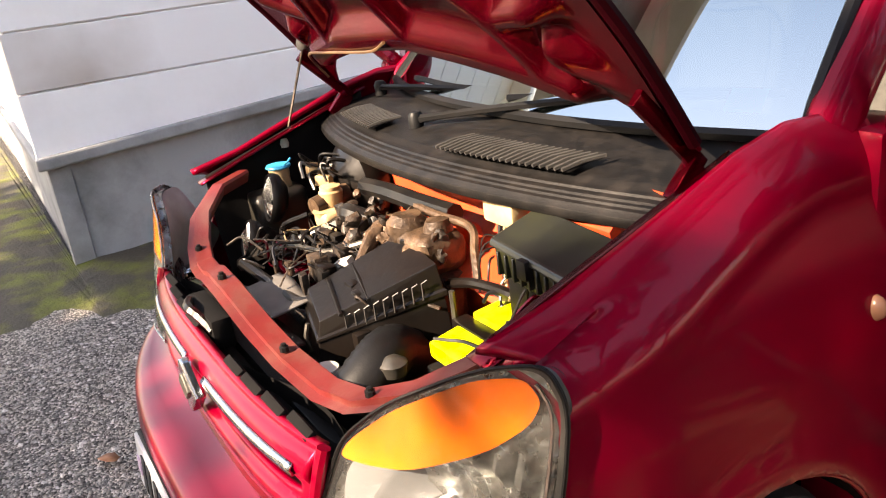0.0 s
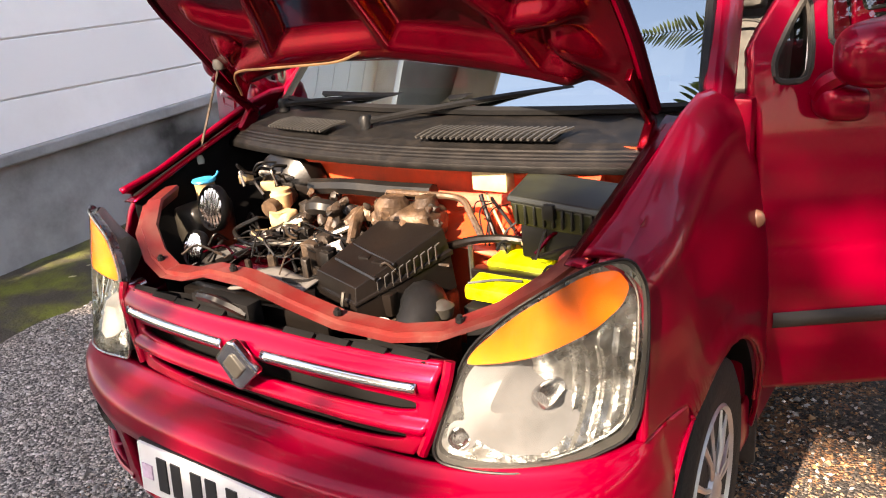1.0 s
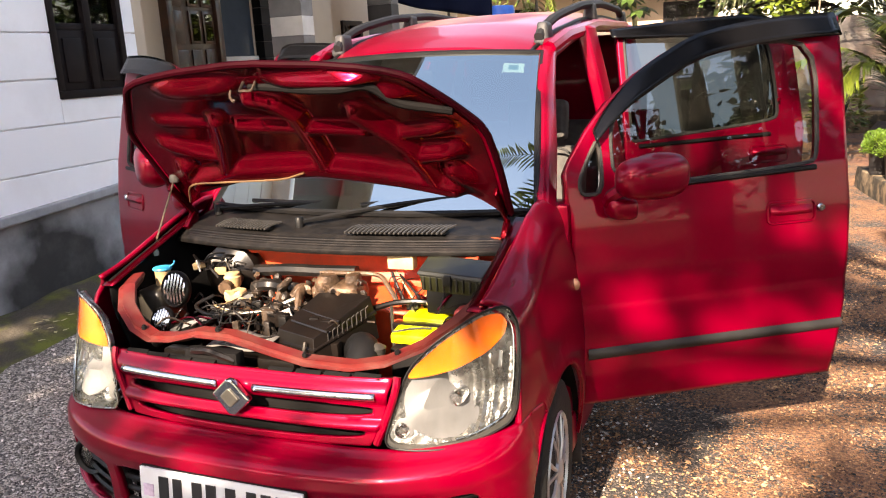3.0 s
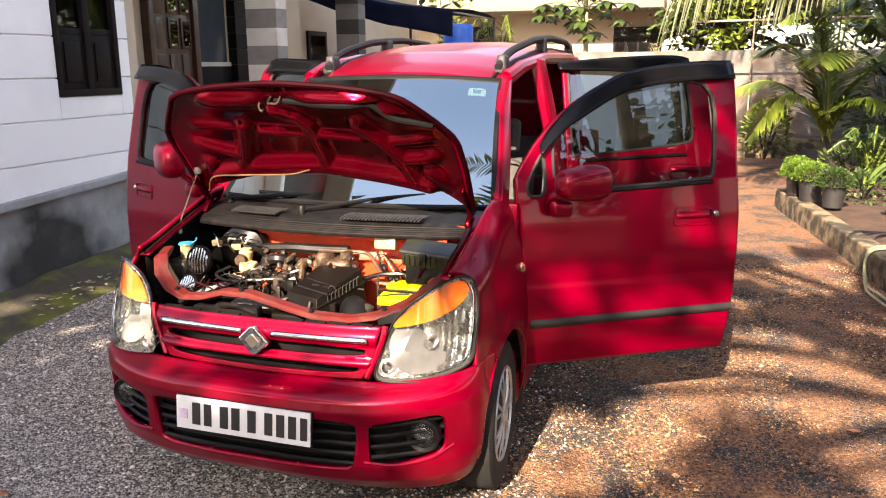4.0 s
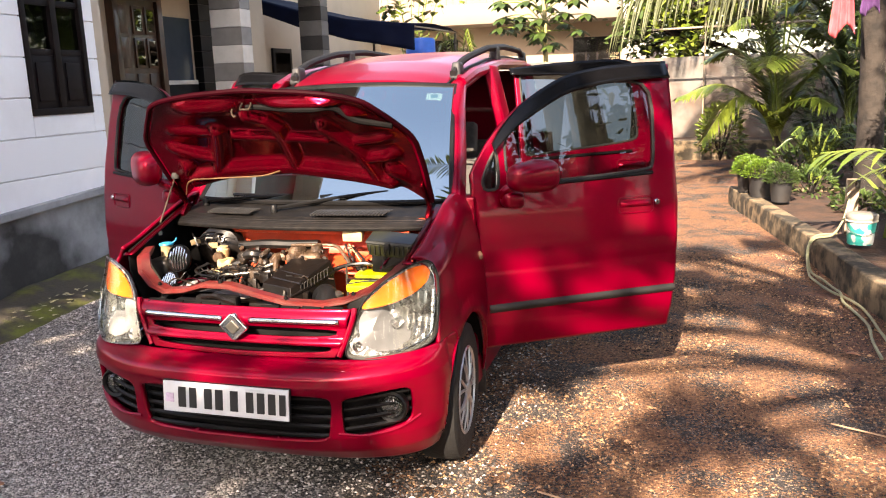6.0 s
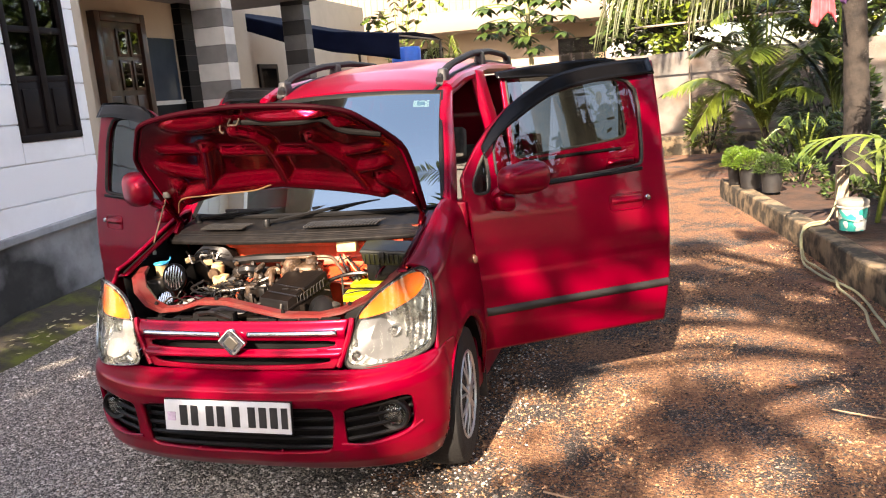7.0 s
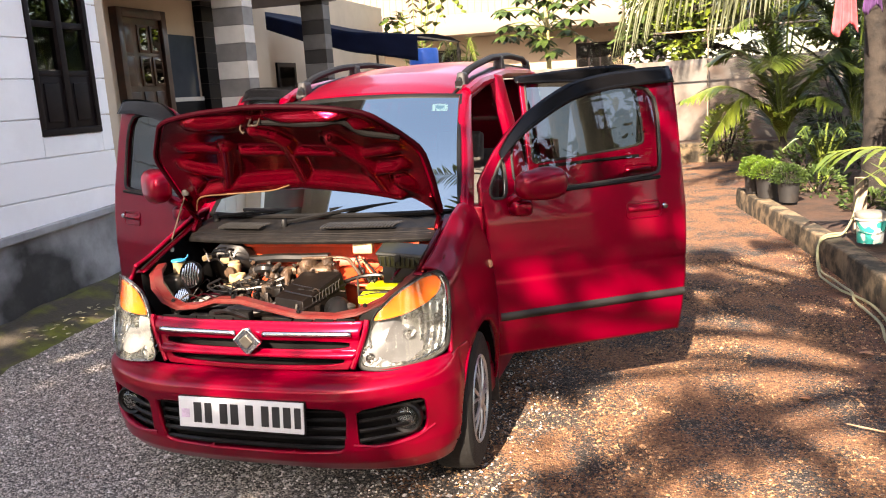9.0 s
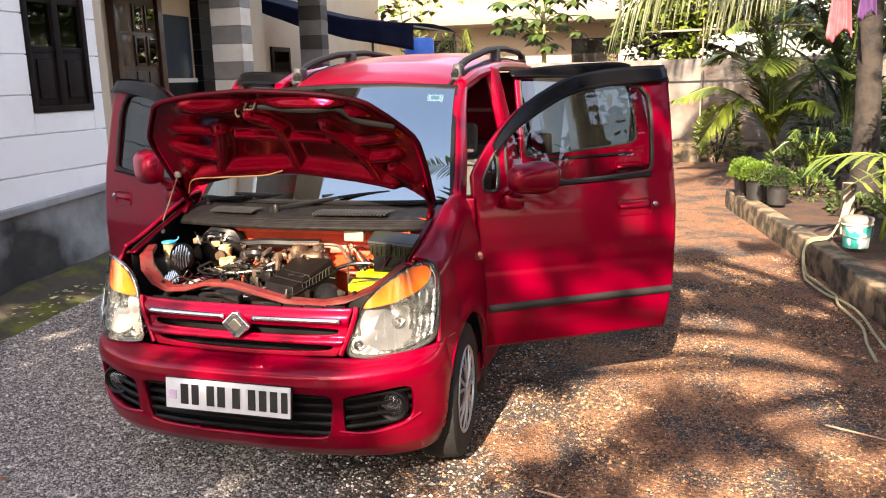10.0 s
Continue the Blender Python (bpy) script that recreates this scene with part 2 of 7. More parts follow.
def bend(pts, n=8):
    """A smooth curve through points."""
    pts = [Vector(p) for p in pts]
    q = [pts[0] * 2 - pts[1]] + pts + [pts[-1] * 2 - pts[-2]]
    out = []
    for i in range(1, len(q) - 2):
        p0, p1, p2, p3 = q[i - 1:i + 3]
        for k in range(n):
            t = k / n
            out.append(0.5 * (2 * p1 + (p2 - p0) * t + (2 * p0 - 5 * p1 + 4 * p2 - p3) * t * t + (3 * p1 - p0 - 3 * p2 + p3) * t ** 3))
    out.append(pts[-1])
    return out


def turned(profile, n=24, axis="z", at=(0, 0, 0), bm=None):
    """A turned body from (radius, height) pairs round an axis."""
    bm = bm or bmesh.new()
    rings = []
    for r, h in profile:
        ring = []
        for k in range(n):
            a = 2 * math.pi * k / n
            c, s = r * math.cos(a), r * math.sin(a)
            v = {"z": (c, s, h), "x": (h, c, s), "y": (c, h, s)}[axis]
            ring.append(bm.verts.new(Vector(v) + Vector(at)))
        rings.append(ring)
    for a, b in zip(rings, rings[1:]):
        for k in range(n):
            bm.faces.new((a[k], a[(k + 1) % n], b[(k + 1) % n], b[k]))
    if profile[0][0] > 1e-5:
        bm.faces.new(rings[0][::-1])
    if profile[-1][0] > 1e-5:
        bm.faces.new(rings[-1])
    bmesh.ops.remove_doubles(bm, verts=bm.verts, dist=1e-5)
    return bm


def prism(outline, lift, depth, bm=None):
    """A plate with the given outline: lift(a, b, d) places a point at depth d (0 front, depth back)."""
    bm = bm or bmesh.new()
    f = [bm.verts.new(lift(a, b, 0)) for a, b in outline]
    k = [bm.verts.new(lift(a, b, depth)) for a, b in outline]
    bm.faces.new(f)
    bm.faces.new(k[::-1])
    for i in range(len(f)):
        bm.faces.new((f[i - 1], k[i - 1], k[i], f[i]))
    return bm


def mirrored(bm):
    b2 = bm.copy()
    for v in b2.verts:
        v.co.x = -v.co.x
    return b2


def lerp_table(rows, x):
    """Piecewise linear look-up in rows of (x, value)."""
    if x <= rows[0][0]:
        return rows[0][1]
    for (a, va), (b, vb) in zip(rows, rows[1:]):
        if x <= b:
            t = (x - a) / (b - a)
            return va + (vb - va) * t
    return rows[-1][1]


def smoothstep(a, b, x):
    t = max(0.0, min(1.0, (x - a) / (b - a)))
    return t * t * (3 - 2 * t)

# ---- ground ----
def ground_material():
    m = bpy.data.materials.new("gravel_ground")
    m.use_nodes = True
    n, l = m.node_tree.nodes, m.node_tree.links
    p = n["Principled BSDF"]
    p.inputs["Roughness"].default_value = 0.9
    co = n.new("ShaderNodeTexCoord")

    def noise_tex(scale, detail=6, rough=0.6):
        t = n.new("ShaderNodeTexNoise")
        t.inputs["Scale"].default_value, t.inputs["Detail"].default_value, t.inputs["Roughness"].default_value = scale, detail, rough
        l.new(co.outputs["Object"], t.inputs["Vector"])
        return t.outputs["Fac"]

    def ramp(fac, *stops):
        r = n.new("ShaderNodeValToRGB")
        el = r.color_ramp.elements
        while len(el) < len(stops):
            el.new(0.5)
        for e, (pos, c) in zip(el, stops):
            e.position, e.color = pos, (*c, 1)
        l.new(fac, r.inputs["Fac"])
        return r.outputs["Color"]

    def mix(f, a, b):
        x = n.new("ShaderNodeMix")
        x.data_type = "RGBA"
        l.new(f, x.inputs["Factor"])
        l.new(a, x.inputs["A"])
        l.new(b, x.inputs["B"])
        return x.outputs["Result"]

    def across(axis, a, b, va, vb):
        """A value that runs from va to vb along one axis of the ground."""
        mr = n.new("ShaderNodeMapRange")
        mr.inputs["From Min"].default_value, mr.inputs["From Max"].default_value = a, b
        mr.inputs["To Min"].default_value, mr.inputs["To Max"].default_value = va, vb
        l.new(place.outputs[axis], mr.inputs["Value"])
        return mr.outputs["Result"]

    def plus(a, b):
        m2 = n.new("ShaderNodeMath")
        l.new(a, m2.inputs[0])
        l.new(b, m2.inputs[1])
        return m2.outputs[0]

    place = n.new("ShaderNodeSeparateXYZ")
    l.new(co.outputs["Object"], place.inputs[0])
    vor = n.new("ShaderNodeTexVoronoi")
    vor.inputs["Scale"].default_value = 125
    l.new(co.outputs["Object"], vor.inputs["Vector"])
    sep = n.new("ShaderNodeSeparateColor")
    l.new(vor.outputs["Color"], sep.inputs["Color"])
    pale = ramp(sep.outputs[0], (0.0, (0.026, 0.023, 0.022)), (0.5, (0.17, 0.152, 0.138)), (1.0, (0.58, 0.52, 0.46)))
    dark = ramp(sep.outputs[0], (0.0, (0.006, 0.0055, 0.0055)), (0.55, (0.026, 0.022, 0.020)), (0.85, (0.07, 0.056, 0.048)), (1.0, (0.24, 0.18, 0.14)))
    # Chippings darken towards +x: darker stone, with shade before the car put in too.
    stones = mix(ramp(plus(noise_tex(1.8, 6), across("X", -0.6, 0.9, -0.5, 0.5)), (0.3, (0, 0, 0)), (0.6, (1, 1, 1))), pale, dark)
    # loose tan sand among the chippings, then trodden red-brown earth towards the bed
    sand = ramp(noise_tex(60, 3), (0.35, (0.075, 0.031, 0.016)), (0.55, (0.22, 0.102, 0.046)), (0.75, (0.38, 0.195, 0.088)))
    earth = ramp(noise_tex(14), (0.3, (0.050, 0.020, 0.014)), (0.7, (0.19, 0.076, 0.042)))
    def share(v, k):
        m2 = n.new("ShaderNodeMath")
        m2.operation = "MULTIPLY"
        m2.inputs[1].default_value = k
        l.new(v, m2.inputs[0])
        return m2.outputs[0]
    # single dark chips still show through the sand
    patch = plus(plus(noise_tex(2.4, 5, 0.6), share(sep.outputs[1], 0.17)), share(noise_tex(11, 4, 0.6), 0.22))
    sandy = ramp(plus(patch, across("X", -0.3, 1.2, -0.26, 0.0)), (0.635, (0, 0, 0)), (0.67, (0.94, 0.94, 0.94)))
    bare = ramp(plus(noise_tex(1.4, 8, 0.7), across("X", 1.3, 2.9, -0.26, 0.08)), (0.48, (0, 0, 0)), (0.58, (0.9, 0.9, 0.9)))
    l.new(mix(bare, mix(sandy, stones, sand), earth), p.inputs["Base Color"])
    bp = n.new("ShaderNodeBump")
    bp.inputs["Strength"].default_value, bp.inputs["Distance"].default_value = 0.9, 0.012
    inv = n.new("ShaderNodeMath")
    inv.operation = "SUBTRACT"
    inv.inputs[0].default_value = 1.0
    l.new(vor.outputs["Distance"], inv.inputs[1])
    l.new(inv.outputs[0], bp.inputs["Height"])
    l.new(bp.outputs["Normal"], p.inputs["Normal"])
    return m


GROUND = ground_material()


def ground_height(x, y):
    return 0.012 * noise.noise((x * 1.7, y * 1.7, 0)) + 0.02 * noise.noise((x * 0.5, y * 0.5, 3)) - 0.012


def build_ground():
    bm = bmesh.new()
    xs = [-400, -100, -30, -12, -8] + [-6 + 0.25 * i for i in range(57)] + [10, 14, 30, 100, 400]
    ys = [-400, -100, -30, -12] + [-6 + 0.25 * i for i in range(81)] + [16, 20, 40, 100, 400]
    vs = [[bm.verts.new((x, y, ground_height(x, y) if abs(x) < 12 and abs(y) < 16 else -0.012)) for y in ys] for x in xs]
    for i in range(len(xs) - 1):
        for j in range(len(ys) - 1):
            bm.faces.new((vs[i][j], vs[i + 1][j], vs[i + 1][j + 1], vs[i][j + 1]))
    tagged(finish("ground", bm, GROUND), "grey gravel drive with patches of bare red earth", "ground", kind="structure")


build_ground()

# ---- house beside the drive ----
WALL_X, CORNER_Y, END_Y = -3.0, 0.02, 3.16
WHITE = mat("white_wall_paint", (0.92, 0.92, 0.92), rough=0.55, vary=0.06, scale=1.5, bump=0.03, bscale=90, dirt=(0.55, 0.52, 0.48), dirt_amount=0.18, dirt_scale=2)
PLINTH = mat("grey_cement_plinth", (0.33, 0.335, 0.34), rough=0.8, base2=(0.035, 0.035, 0.033), scale=0.8, detail=9, mask=(0.50, 0.60), bump=0.2, bscale=40, dirt=(0.10, 0.10, 0.095), dirt_amount=0.6, dirt_scale=2.5)
def blotch_range(m, y0, y1):
    """Keeps a material's second tone, as the plinth's dark stains, to one stretch of the wall."""
    n, l = m.node_tree.nodes, m.node_tree.links
    ramp = next(x for x in n if x.bl_idname == "ShaderNodeValToRGB")
    src = ramp.inputs["Fac"].links[0].from_socket
    co, sp, mr, mu = n.new("ShaderNodeTexCoord"), n.new("ShaderNodeSeparateXYZ"), n.new("ShaderNodeMapRange"), n.new("ShaderNodeMath")
    l.new(co.outputs["Object"], sp.inputs[0])
    l.new(sp.outputs["Y"], mr.inputs["Value"])
    mr.inputs["From Min"].default_value, mr.inputs["From Max"].default_value = y0, y1
    mr.inputs["To Min"].default_value = 0.6 if y1 > y0 else 0.0
    mu.operation = "MULTIPLY"
    l.new(src, mu.inputs[0])
    l.new(mr.outputs["Result"], mu.inputs[1])
    l.new(mu.outputs[0], ramp.inputs["Fac"])


blotch_range(PLINTH, 0.7, 1.6)
# white that turns tan towards the street corner
TAN_WHITE = mat("tan_blotched_white_paint", (0.86, 0.86, 0.86), rough=0.55, base2=(0.34, 0.26, 0.20), scale=1.3, detail=6, mask=(0.25, 0.75), bump=0.03, bscale=90)
blotch_range(TAN_WHITE, 1.25, 0.35)


def ledge_z(y):
    """Underside of the ledge, which falls towards the street."""
    return 0.545 + 0.05 * max(0.0, min(3.2, y))


CREAM_WALL = mat("cream_wall_paint", (0.52, 0.42, 0.31), rough=0.6, vary=0.1, scale=2, bump=0.03)
BROWN = mat("varnished_brown_wood", (0.062, 0.022, 0.010), rough=0.4, base2=(0.030, 0.012, 0.006), scale=6, detail=8, coat=0.3)
DARK_WOOD = mat("dark_painted_wood", (0.012, 0.0085, 0.0085), spec=0.12, rough=0.55, vary=0.3, scale=9, bump=0.03)
LIGHT_STONE = mat("light_cladding", (0.60, 0.57, 0.52), rough=0.6, vary=0.12, scale=7, bump=0.06)
DARK_STONE = mat("dark_cladding", (0.20, 0.19, 0.18), rough=0.55, vary=0.2, scale=7, bump=0.06)
PANE = glass("house_window_glass", (0.55, 0.58, 0.57), gloss=1.6)
CONCRETE = mat("porch_concrete", (0.20, 0.18, 0.175), rough=0.75, vary=0.15, scale=2)



def build_house():
    win = (2.395, 3.035, 1.362, 2.98)          # y0, y1, z0, z1 of the shuttered window
    core = bmesh.new()
    xa, xb = WALL_X - 0.22, WALL_X - 0.02
    box(xa, CORNER_Y, 0.69, xb, win[0], 3.5, core)
    box(xa, win[1], 0.69, xb, END_Y, 3.5, core)
    box(xa, win[0], 0.69, xb, win[1], win[2], core)
    box(xa, win[0], win[3], xb, win[1], 3.5, core)
    wall = tagged(finish("wall_side", core, WHITE), "white painted house wall with horizontal board joints", "wall", kind="structure")
    tagged(finish("wall_front", box(-9, CORNER_Y, 0.56, xa, CORNER_Y + 0.2, 3.5), WHITE), "white painted front wall of the house", "wall", kind="structure")
    z, row = 0.632, 0
    while z < 3.4:
        z1 = min(z + 0.2885, 3.5)
        spans = [(CORNER_Y - 0.018, END_Y)]
        if z1 > win[2] and z < win[3]:
            spans = [(CORNER_Y - 0.018, win[0]), (win[1], END_Y)]
        for y0, y1 in spans:
            bm = box(WALL_X - 0.02, y0, z, WALL_X, y1, z1 - 0.008, bevel=0.004, seg=1)
            if row == 0:
                # the lowest board is cut to the slope of the ledge
                for v in bm.verts:
                    if v.co.z < z + 0.1:
                        v.co.z = ledge_z(v.co.y) + 0.03
            part("board", bm, TAN_WHITE if row == 1 else WHITE, wall, smooth=False)
        if spans[0][1] != END_Y and z < win[2]:
            part("board", box(WALL_X - 0.02, win[0], z, WALL_X, win[1], win[2] - 0.004, bevel=0.003, seg=1), WHITE, wall, smooth=False)
        z, row = z + 0.2885, row + 1
    def sloped(x0, y0, x1, y1, low, high):
        """A block along the wall whose top, and bottom where low is a function, follow the ledge."""
        bm = bmesh.new()
        ys = (y0, 3.2, y1)
        rows = [[bm.verts.new((x, y, z)) for x, z in ((x0, low(y)), (x1, low(y)), (x1, high(y)), (x0, high(y)))] for y in ys]
        for a, b in zip(rows, rows[1:]):
            for i in range(4):
                bm.faces.new((a[i], a[(i + 1) % 4], b[(i + 1) % 4], b[i]))
        bm.faces.new(rows[0])
        bm.faces.new(rows[-1])
        return bm
    tagged(finish("plinth", sloped(-9, CORNER_Y + 0.03, WALL_X - 0.03, 8.6, lambda y: -0.1, lambda y: ledge_z(y) + 0.01), PLINTH, smooth=False), "stained grey cement plinth of the white house", "plinth", kind="structure")
    tagged(finish("trim", sloped(-9, CORNER_Y - 0.03, WALL_X + 0.035, 8.6, ledge_z, lambda y: ledge_z(y) + 0.064), PLINTH, bevel=0.012, smooth=False), "grey cement ledge along the top of the plinth", "trim", kind="structure")
    tagged(finish("corner_strip", box(WALL_X - 0.13, CORNER_Y + 0.012, -0.08, WALL_X - 0.012, CORNER_Y + 0.12, ledge_z(0.1) + 0.01, bevel=0.012), PLINTH), "rounded cement strip up the corner of the plinth", "trim", kind="structure")
    tagged(finish("eave", box(-9.4, CORNER_Y - 0.45, 3.5, WALL_X + 0.45, END_Y + 0.1, 3.62, bevel=0.02), WHITE), "white flat eave slab over the house wall", "eave", kind="structure")
    # Unseen storey, added and coloured dark so that the windscreen reflects less light.
    tagged(finish("wall_upper", box(-9, CORNER_Y, 3.62, WALL_X - 0.02, 8.6, 6.0), mat("reflection_dark_paint", (0.09, 0.085, 0.08), rough=0.7, vary=0.2, scale=2)), "unseen dark upper storey added for the windscreen's reflection", "wall", kind="structure")
    # Unseen overhang, added to block the sky in the windscreen's left part.
    tagged(finish("roof", box(-9.6, CORNER_Y - 0.9, 6.0, -2.05, 5.4, 6.16, bevel=0.02), CONCRETE), "unseen grey roof slab added to darken the windscreen's reflection", "roof", kind="structure")
    build_window(win)


def build_window(win):
    y0, y1, z0, z1 = win
    w = tagged(new("window_1"), "dark brown two-leaf shuttered window with small panes", "window", kind="structure")
    part("window_frame", box(WALL_X - 0.06, y0, z0, WALL_X + 0.012, y1, z0 + 0.05, bevel=0.004), DARK_WOOD, w)
    for a, b in ((y0, y0 + 0.045), (y1 - 0.045, y1), ((y0 + y1) / 2 - 0.03, (y0 + y1) / 2 + 0.03)):
        part("window_frame", box(WALL_X - 0.06, a, z0 + 0.05, WALL_X + 0.012, b, z1, bevel=0.004), DARK_WOOD, w)
    for a, b in ((y0 + 0.045, (y0 + y1) / 2 - 0.03), ((y0 + y1) / 2 + 0.03, y1 - 0.045)):
        leaf = part("shutter_panel", box(WALL_X - 0.045, a, z0 + 0.05, WALL_X - 0.008, b, 1.80, bevel=0.004), DARK_WOOD, w)
        part("shutter_field", box(WALL_X - 0.008, a + 0.045, z0 + 0.10, WALL_X + 0.004, b - 0.045, 1.75, bevel=0.008), DARK_WOOD, leaf)
        for k in range(3):
            za = 1.80 + 0.36 * k
            part("glazing_bar", box(WALL_X - 0.045, a, za, WALL_X - 0.004, b, za + 0.045, bevel=0.003), DARK_WOOD, w)
            part("pane", box(WALL_X - 0.030, a, za + 0.045, WALL_X - 0.026, b, za + 0.36), PANE, w)
            for q in range(1, 4):
                yy = a + (b - a) * q / 4
                part("grille_bar", rod([(WALL_X - 0.037, yy, za + 0.04), (WALL_X - 0.037, yy, za + 0.36)], 0.005, 6), WHITE, w)
            part("grille_bar", rod([(WALL_X - 0.039, a, za + 0.2), (WALL_X - 0.039, b, za + 0.2)], 0.005, 6), WHITE, w)
    part("room_dark", box(WALL_X - 0.60, y0 - 0.3, z0 - 0.3, WALL_X - 0.50, y1 + 0.1, z1 + 0.3), DARK, w)


def column(name, x0, y0, x1, y1, z0, z1, mats, label, step=0.19):
    c = tagged(new(name), label, "column", kind="structure")
    part("core", box(x0 + 0.012, y0 + 0.012, z0, x1 - 0.012, y1 - 0.012, z1), CONCRETE, c)
    z, k = z0, 0
    while z < z1 - 0.01:
        part("cladding_band", box(x0, y0, z, x1, y1, min(z + step, z1) - 0.004, bevel=0.003, seg=1), mats[k % 2], c, smooth=False)
        z, k = z + step, k + 1


def build_porch():
    back = -4.3
    tagged(finish("wall_porch", box(back - 0.2, END_Y, 0.0, back, 8.45, 3.6), CREAM_WALL), "cream painted back wall of the porch", "wall", kind="structure")
    tagged(finish("wall_rear_wing", box(-5.8, 8.25, 0.0, -5.6, 17.0, 3.6), CREAM_WALL), "cream painted wall of the rear wing", "wall", kind="structure")
    tagged(finish("wall_return", box(back, END_Y - 0.02, 0.63, WALL_X - 0.02, END_Y + 0.12, 3.5), CREAM_WALL), "cream painted return wall beside the porch", "wall", kind="structure")
    tagged(finish("porch_floor", box(back, END_Y, 0.55, WALL_X - 0.06, 8.5, 0.64), CONCRETE), "grey porch floor", "floor", kind="structure")
    tagged(finish("ceiling", box(back - 0.2, END_Y + 0.12, 2.79, WALL_X + 0.06, 7.95, 3.03, bevel=0.01), CONCRETE), "grey porch ceiling slab with a deep edge", "ceiling", kind="structure")
    column("column", -3.372, 5.50, -3.0, 5.72, 0.64, 2.79, (LIGHT_STONE, DARK_STONE), "square porch column clad in light and dark bands")
    column("column", -3.324, 7.61, -3.0, 7.83, 0.64, 2.79, (mat("grey_cladding", (0.12, 0.115, 0.11), rough=0.55, vary=0.2, scale=7, bump=0.06), mat("deep_grey_cladding", (0.03, 0.028, 0.027), rough=0.55, vary=0.2, scale=7, bump=0.06)), "square porch column clad in light and dark bands")
    very = mat("black_cladding", (0.005, 0.0047, 0.005), spec=0.15, rough=0.5, vary=0.2)
    column("pilaster", back, 6.57, back + 0.12, 7.10, 0.64, 2.79, (very, mat("charcoal_cladding", (0.010, 0.0095, 0.010), spec=0.15, rough=0.5, vary=0.2)), "dark banded pilaster on the porch wall")
    # front door
    d = tagged(new("door_1"), "varnished brown panelled front door with glass lights", "door", kind="structure")
    part("door_frame", box(back, 4.98, 0.64, back + 0.10, 5.07, 2.60, bevel=0.008), BROWN, d)
    part("door_frame", box(back, 5.76, 0.64, back + 0.10, 5.85, 2.60, bevel=0.008), BROWN, d)
    part("door_frame", box(back, 5.07, 2.50, back + 0.10, 5.76, 2.60, bevel=0.008), BROWN, d)
    part("door_leaf", box(back, 5.07, 0.64, back + 0.05, 5.76, 2.50), BROWN, d)
    lit = glass("door_glass_light", (0.30, 0.28, 0.24))
    for y0, y1 in ((5.10, 5.30), (5.34, 5.52), (5.56, 5.74)):
        for z0, z1 in ((2.13, 2.43), (1.76, 2.09)):
            if y0 < 5.2:
                part("door_panel", box(back + 0.05, y0, z0, back + 0.065, y1 - 0.05, z1, bevel=0.008), BROWN, d)
            else:
                part("glazing_bead", box(back + 0.05, y0, z0, back + 0.068, y1, z1, bevel=0.006), BROWN, d)
                part("pane", box(back + 0.068, y0 + 0.03, z0 + 0.03, back + 0.071, y1 - 0.03, z1 - 0.03), lit, d)
        part("door_panel", box(back + 0.05, y0, 1.30, back + 0.065, y1 - 0.02, 1.70, bevel=0.008), BROWN, d)
        part("door_panel", box(back + 0.05, y0, 0.75, back + 0.065, y1 - 0.02, 1.22, bevel=0.008), BROWN, d)
    g = tagged(new("window_2"), "grey-blue glazed panel in the porch wall", "window", kind="structure")
    blue = mat("blue_grey_glass", (0.035, 0.05, 0.07), rough=0.18, vary=0.1)
    part("pane", box(back, 5.95, 1.62, back + 0.02, 6.50, 2.36), blue, g)
    part("window_frame", box(back, 5.92, 1.57, back + 0.05, 6.54, 1.62, bevel=0.004), LIGHT_STONE, g)
    part("window_frame", box(back, 5.90, 0.64, back + 0.04, 6.56, 1.57, bevel=0.004), very, g)
    for k, (y0, y1) in enumerate(((11.1, 11.85), (12.5, 13.2))):
        w = tagged(new("window_%d" % (3 + k)), "dark framed window in the cream wall", "window", kind="structure")
        part("window_frame", box(-5.6, y0, 1.45, -5.55, y1, 2.19, bevel=0.006), DARK_WOOD, w)
        part("pane", box(-5.55, y0 + 0.08, 1.53, -5.546, y1 - 0.08, 2.11), PANE, w)


build_house()
build_porch()

# ---- mossy bank along the plinth ----
MOSS = mat("mossy_earth", (0.060, 0.050, 0.036), rough=0.85, base2=(0.125, 0.135, 0.018), scale=4.5, detail=8, mask=(0.42, 0.62), bump=0.6, bscale=60, dirt=(0.03, 0.026, 0.018), dirt_amount=0.6, dirt_scale=8)


def moss_edge(y):
    return lerp_table([(-6, -2.0), (-0.4, -2.12), (0.2, -2.18), (1.3, -2.45), (2.5, -2.62), (4, -2.72), (9, -2.8)], y) + 0.05 * noise.noise((0, y * 2.3, 7))


def bank_height(y):
    return lerp_table([(-3, 0.02), (0, 0.03), (1.2, 0.07), (2.2, 0.14), (3.5, 0.20), (9, 0.22)], y)


def build_bank():
    def fn(u, v):
        y = -6 + 14.6 * u
        x0 = moss_edge(y)
        x1 = -3.05 if y > CORNER_Y else -9
        x = x0 + (x1 - x0) * v
        z = -0.03 + (bank_height(y) + 0.03) * min(1, v * 6 if y < CORNER_Y else v ** 0.7 * 1.15) + 0.02 * noise.noise((x * 4, y * 4, 1))
        return Vector((x, y, z))
    tagged(finish("bank", sheet(fn, 150, 20), MOSS), "damp mossy earth strip beside the house plinth", "ground", kind="structure")


build_bank()

# ---- the car: front at y = -0.1, tail at y = 3.4, its left side at +x ----
car = thing("car", "metallic dark red small hatchback car with bonnet and all doors open", "car")
HUB_Y, HUB_Z, TYRE_R, ARCH_R = 0.525, 0.283, 0.283, 0.326
REAR_Y = HUB_Y + 2.32


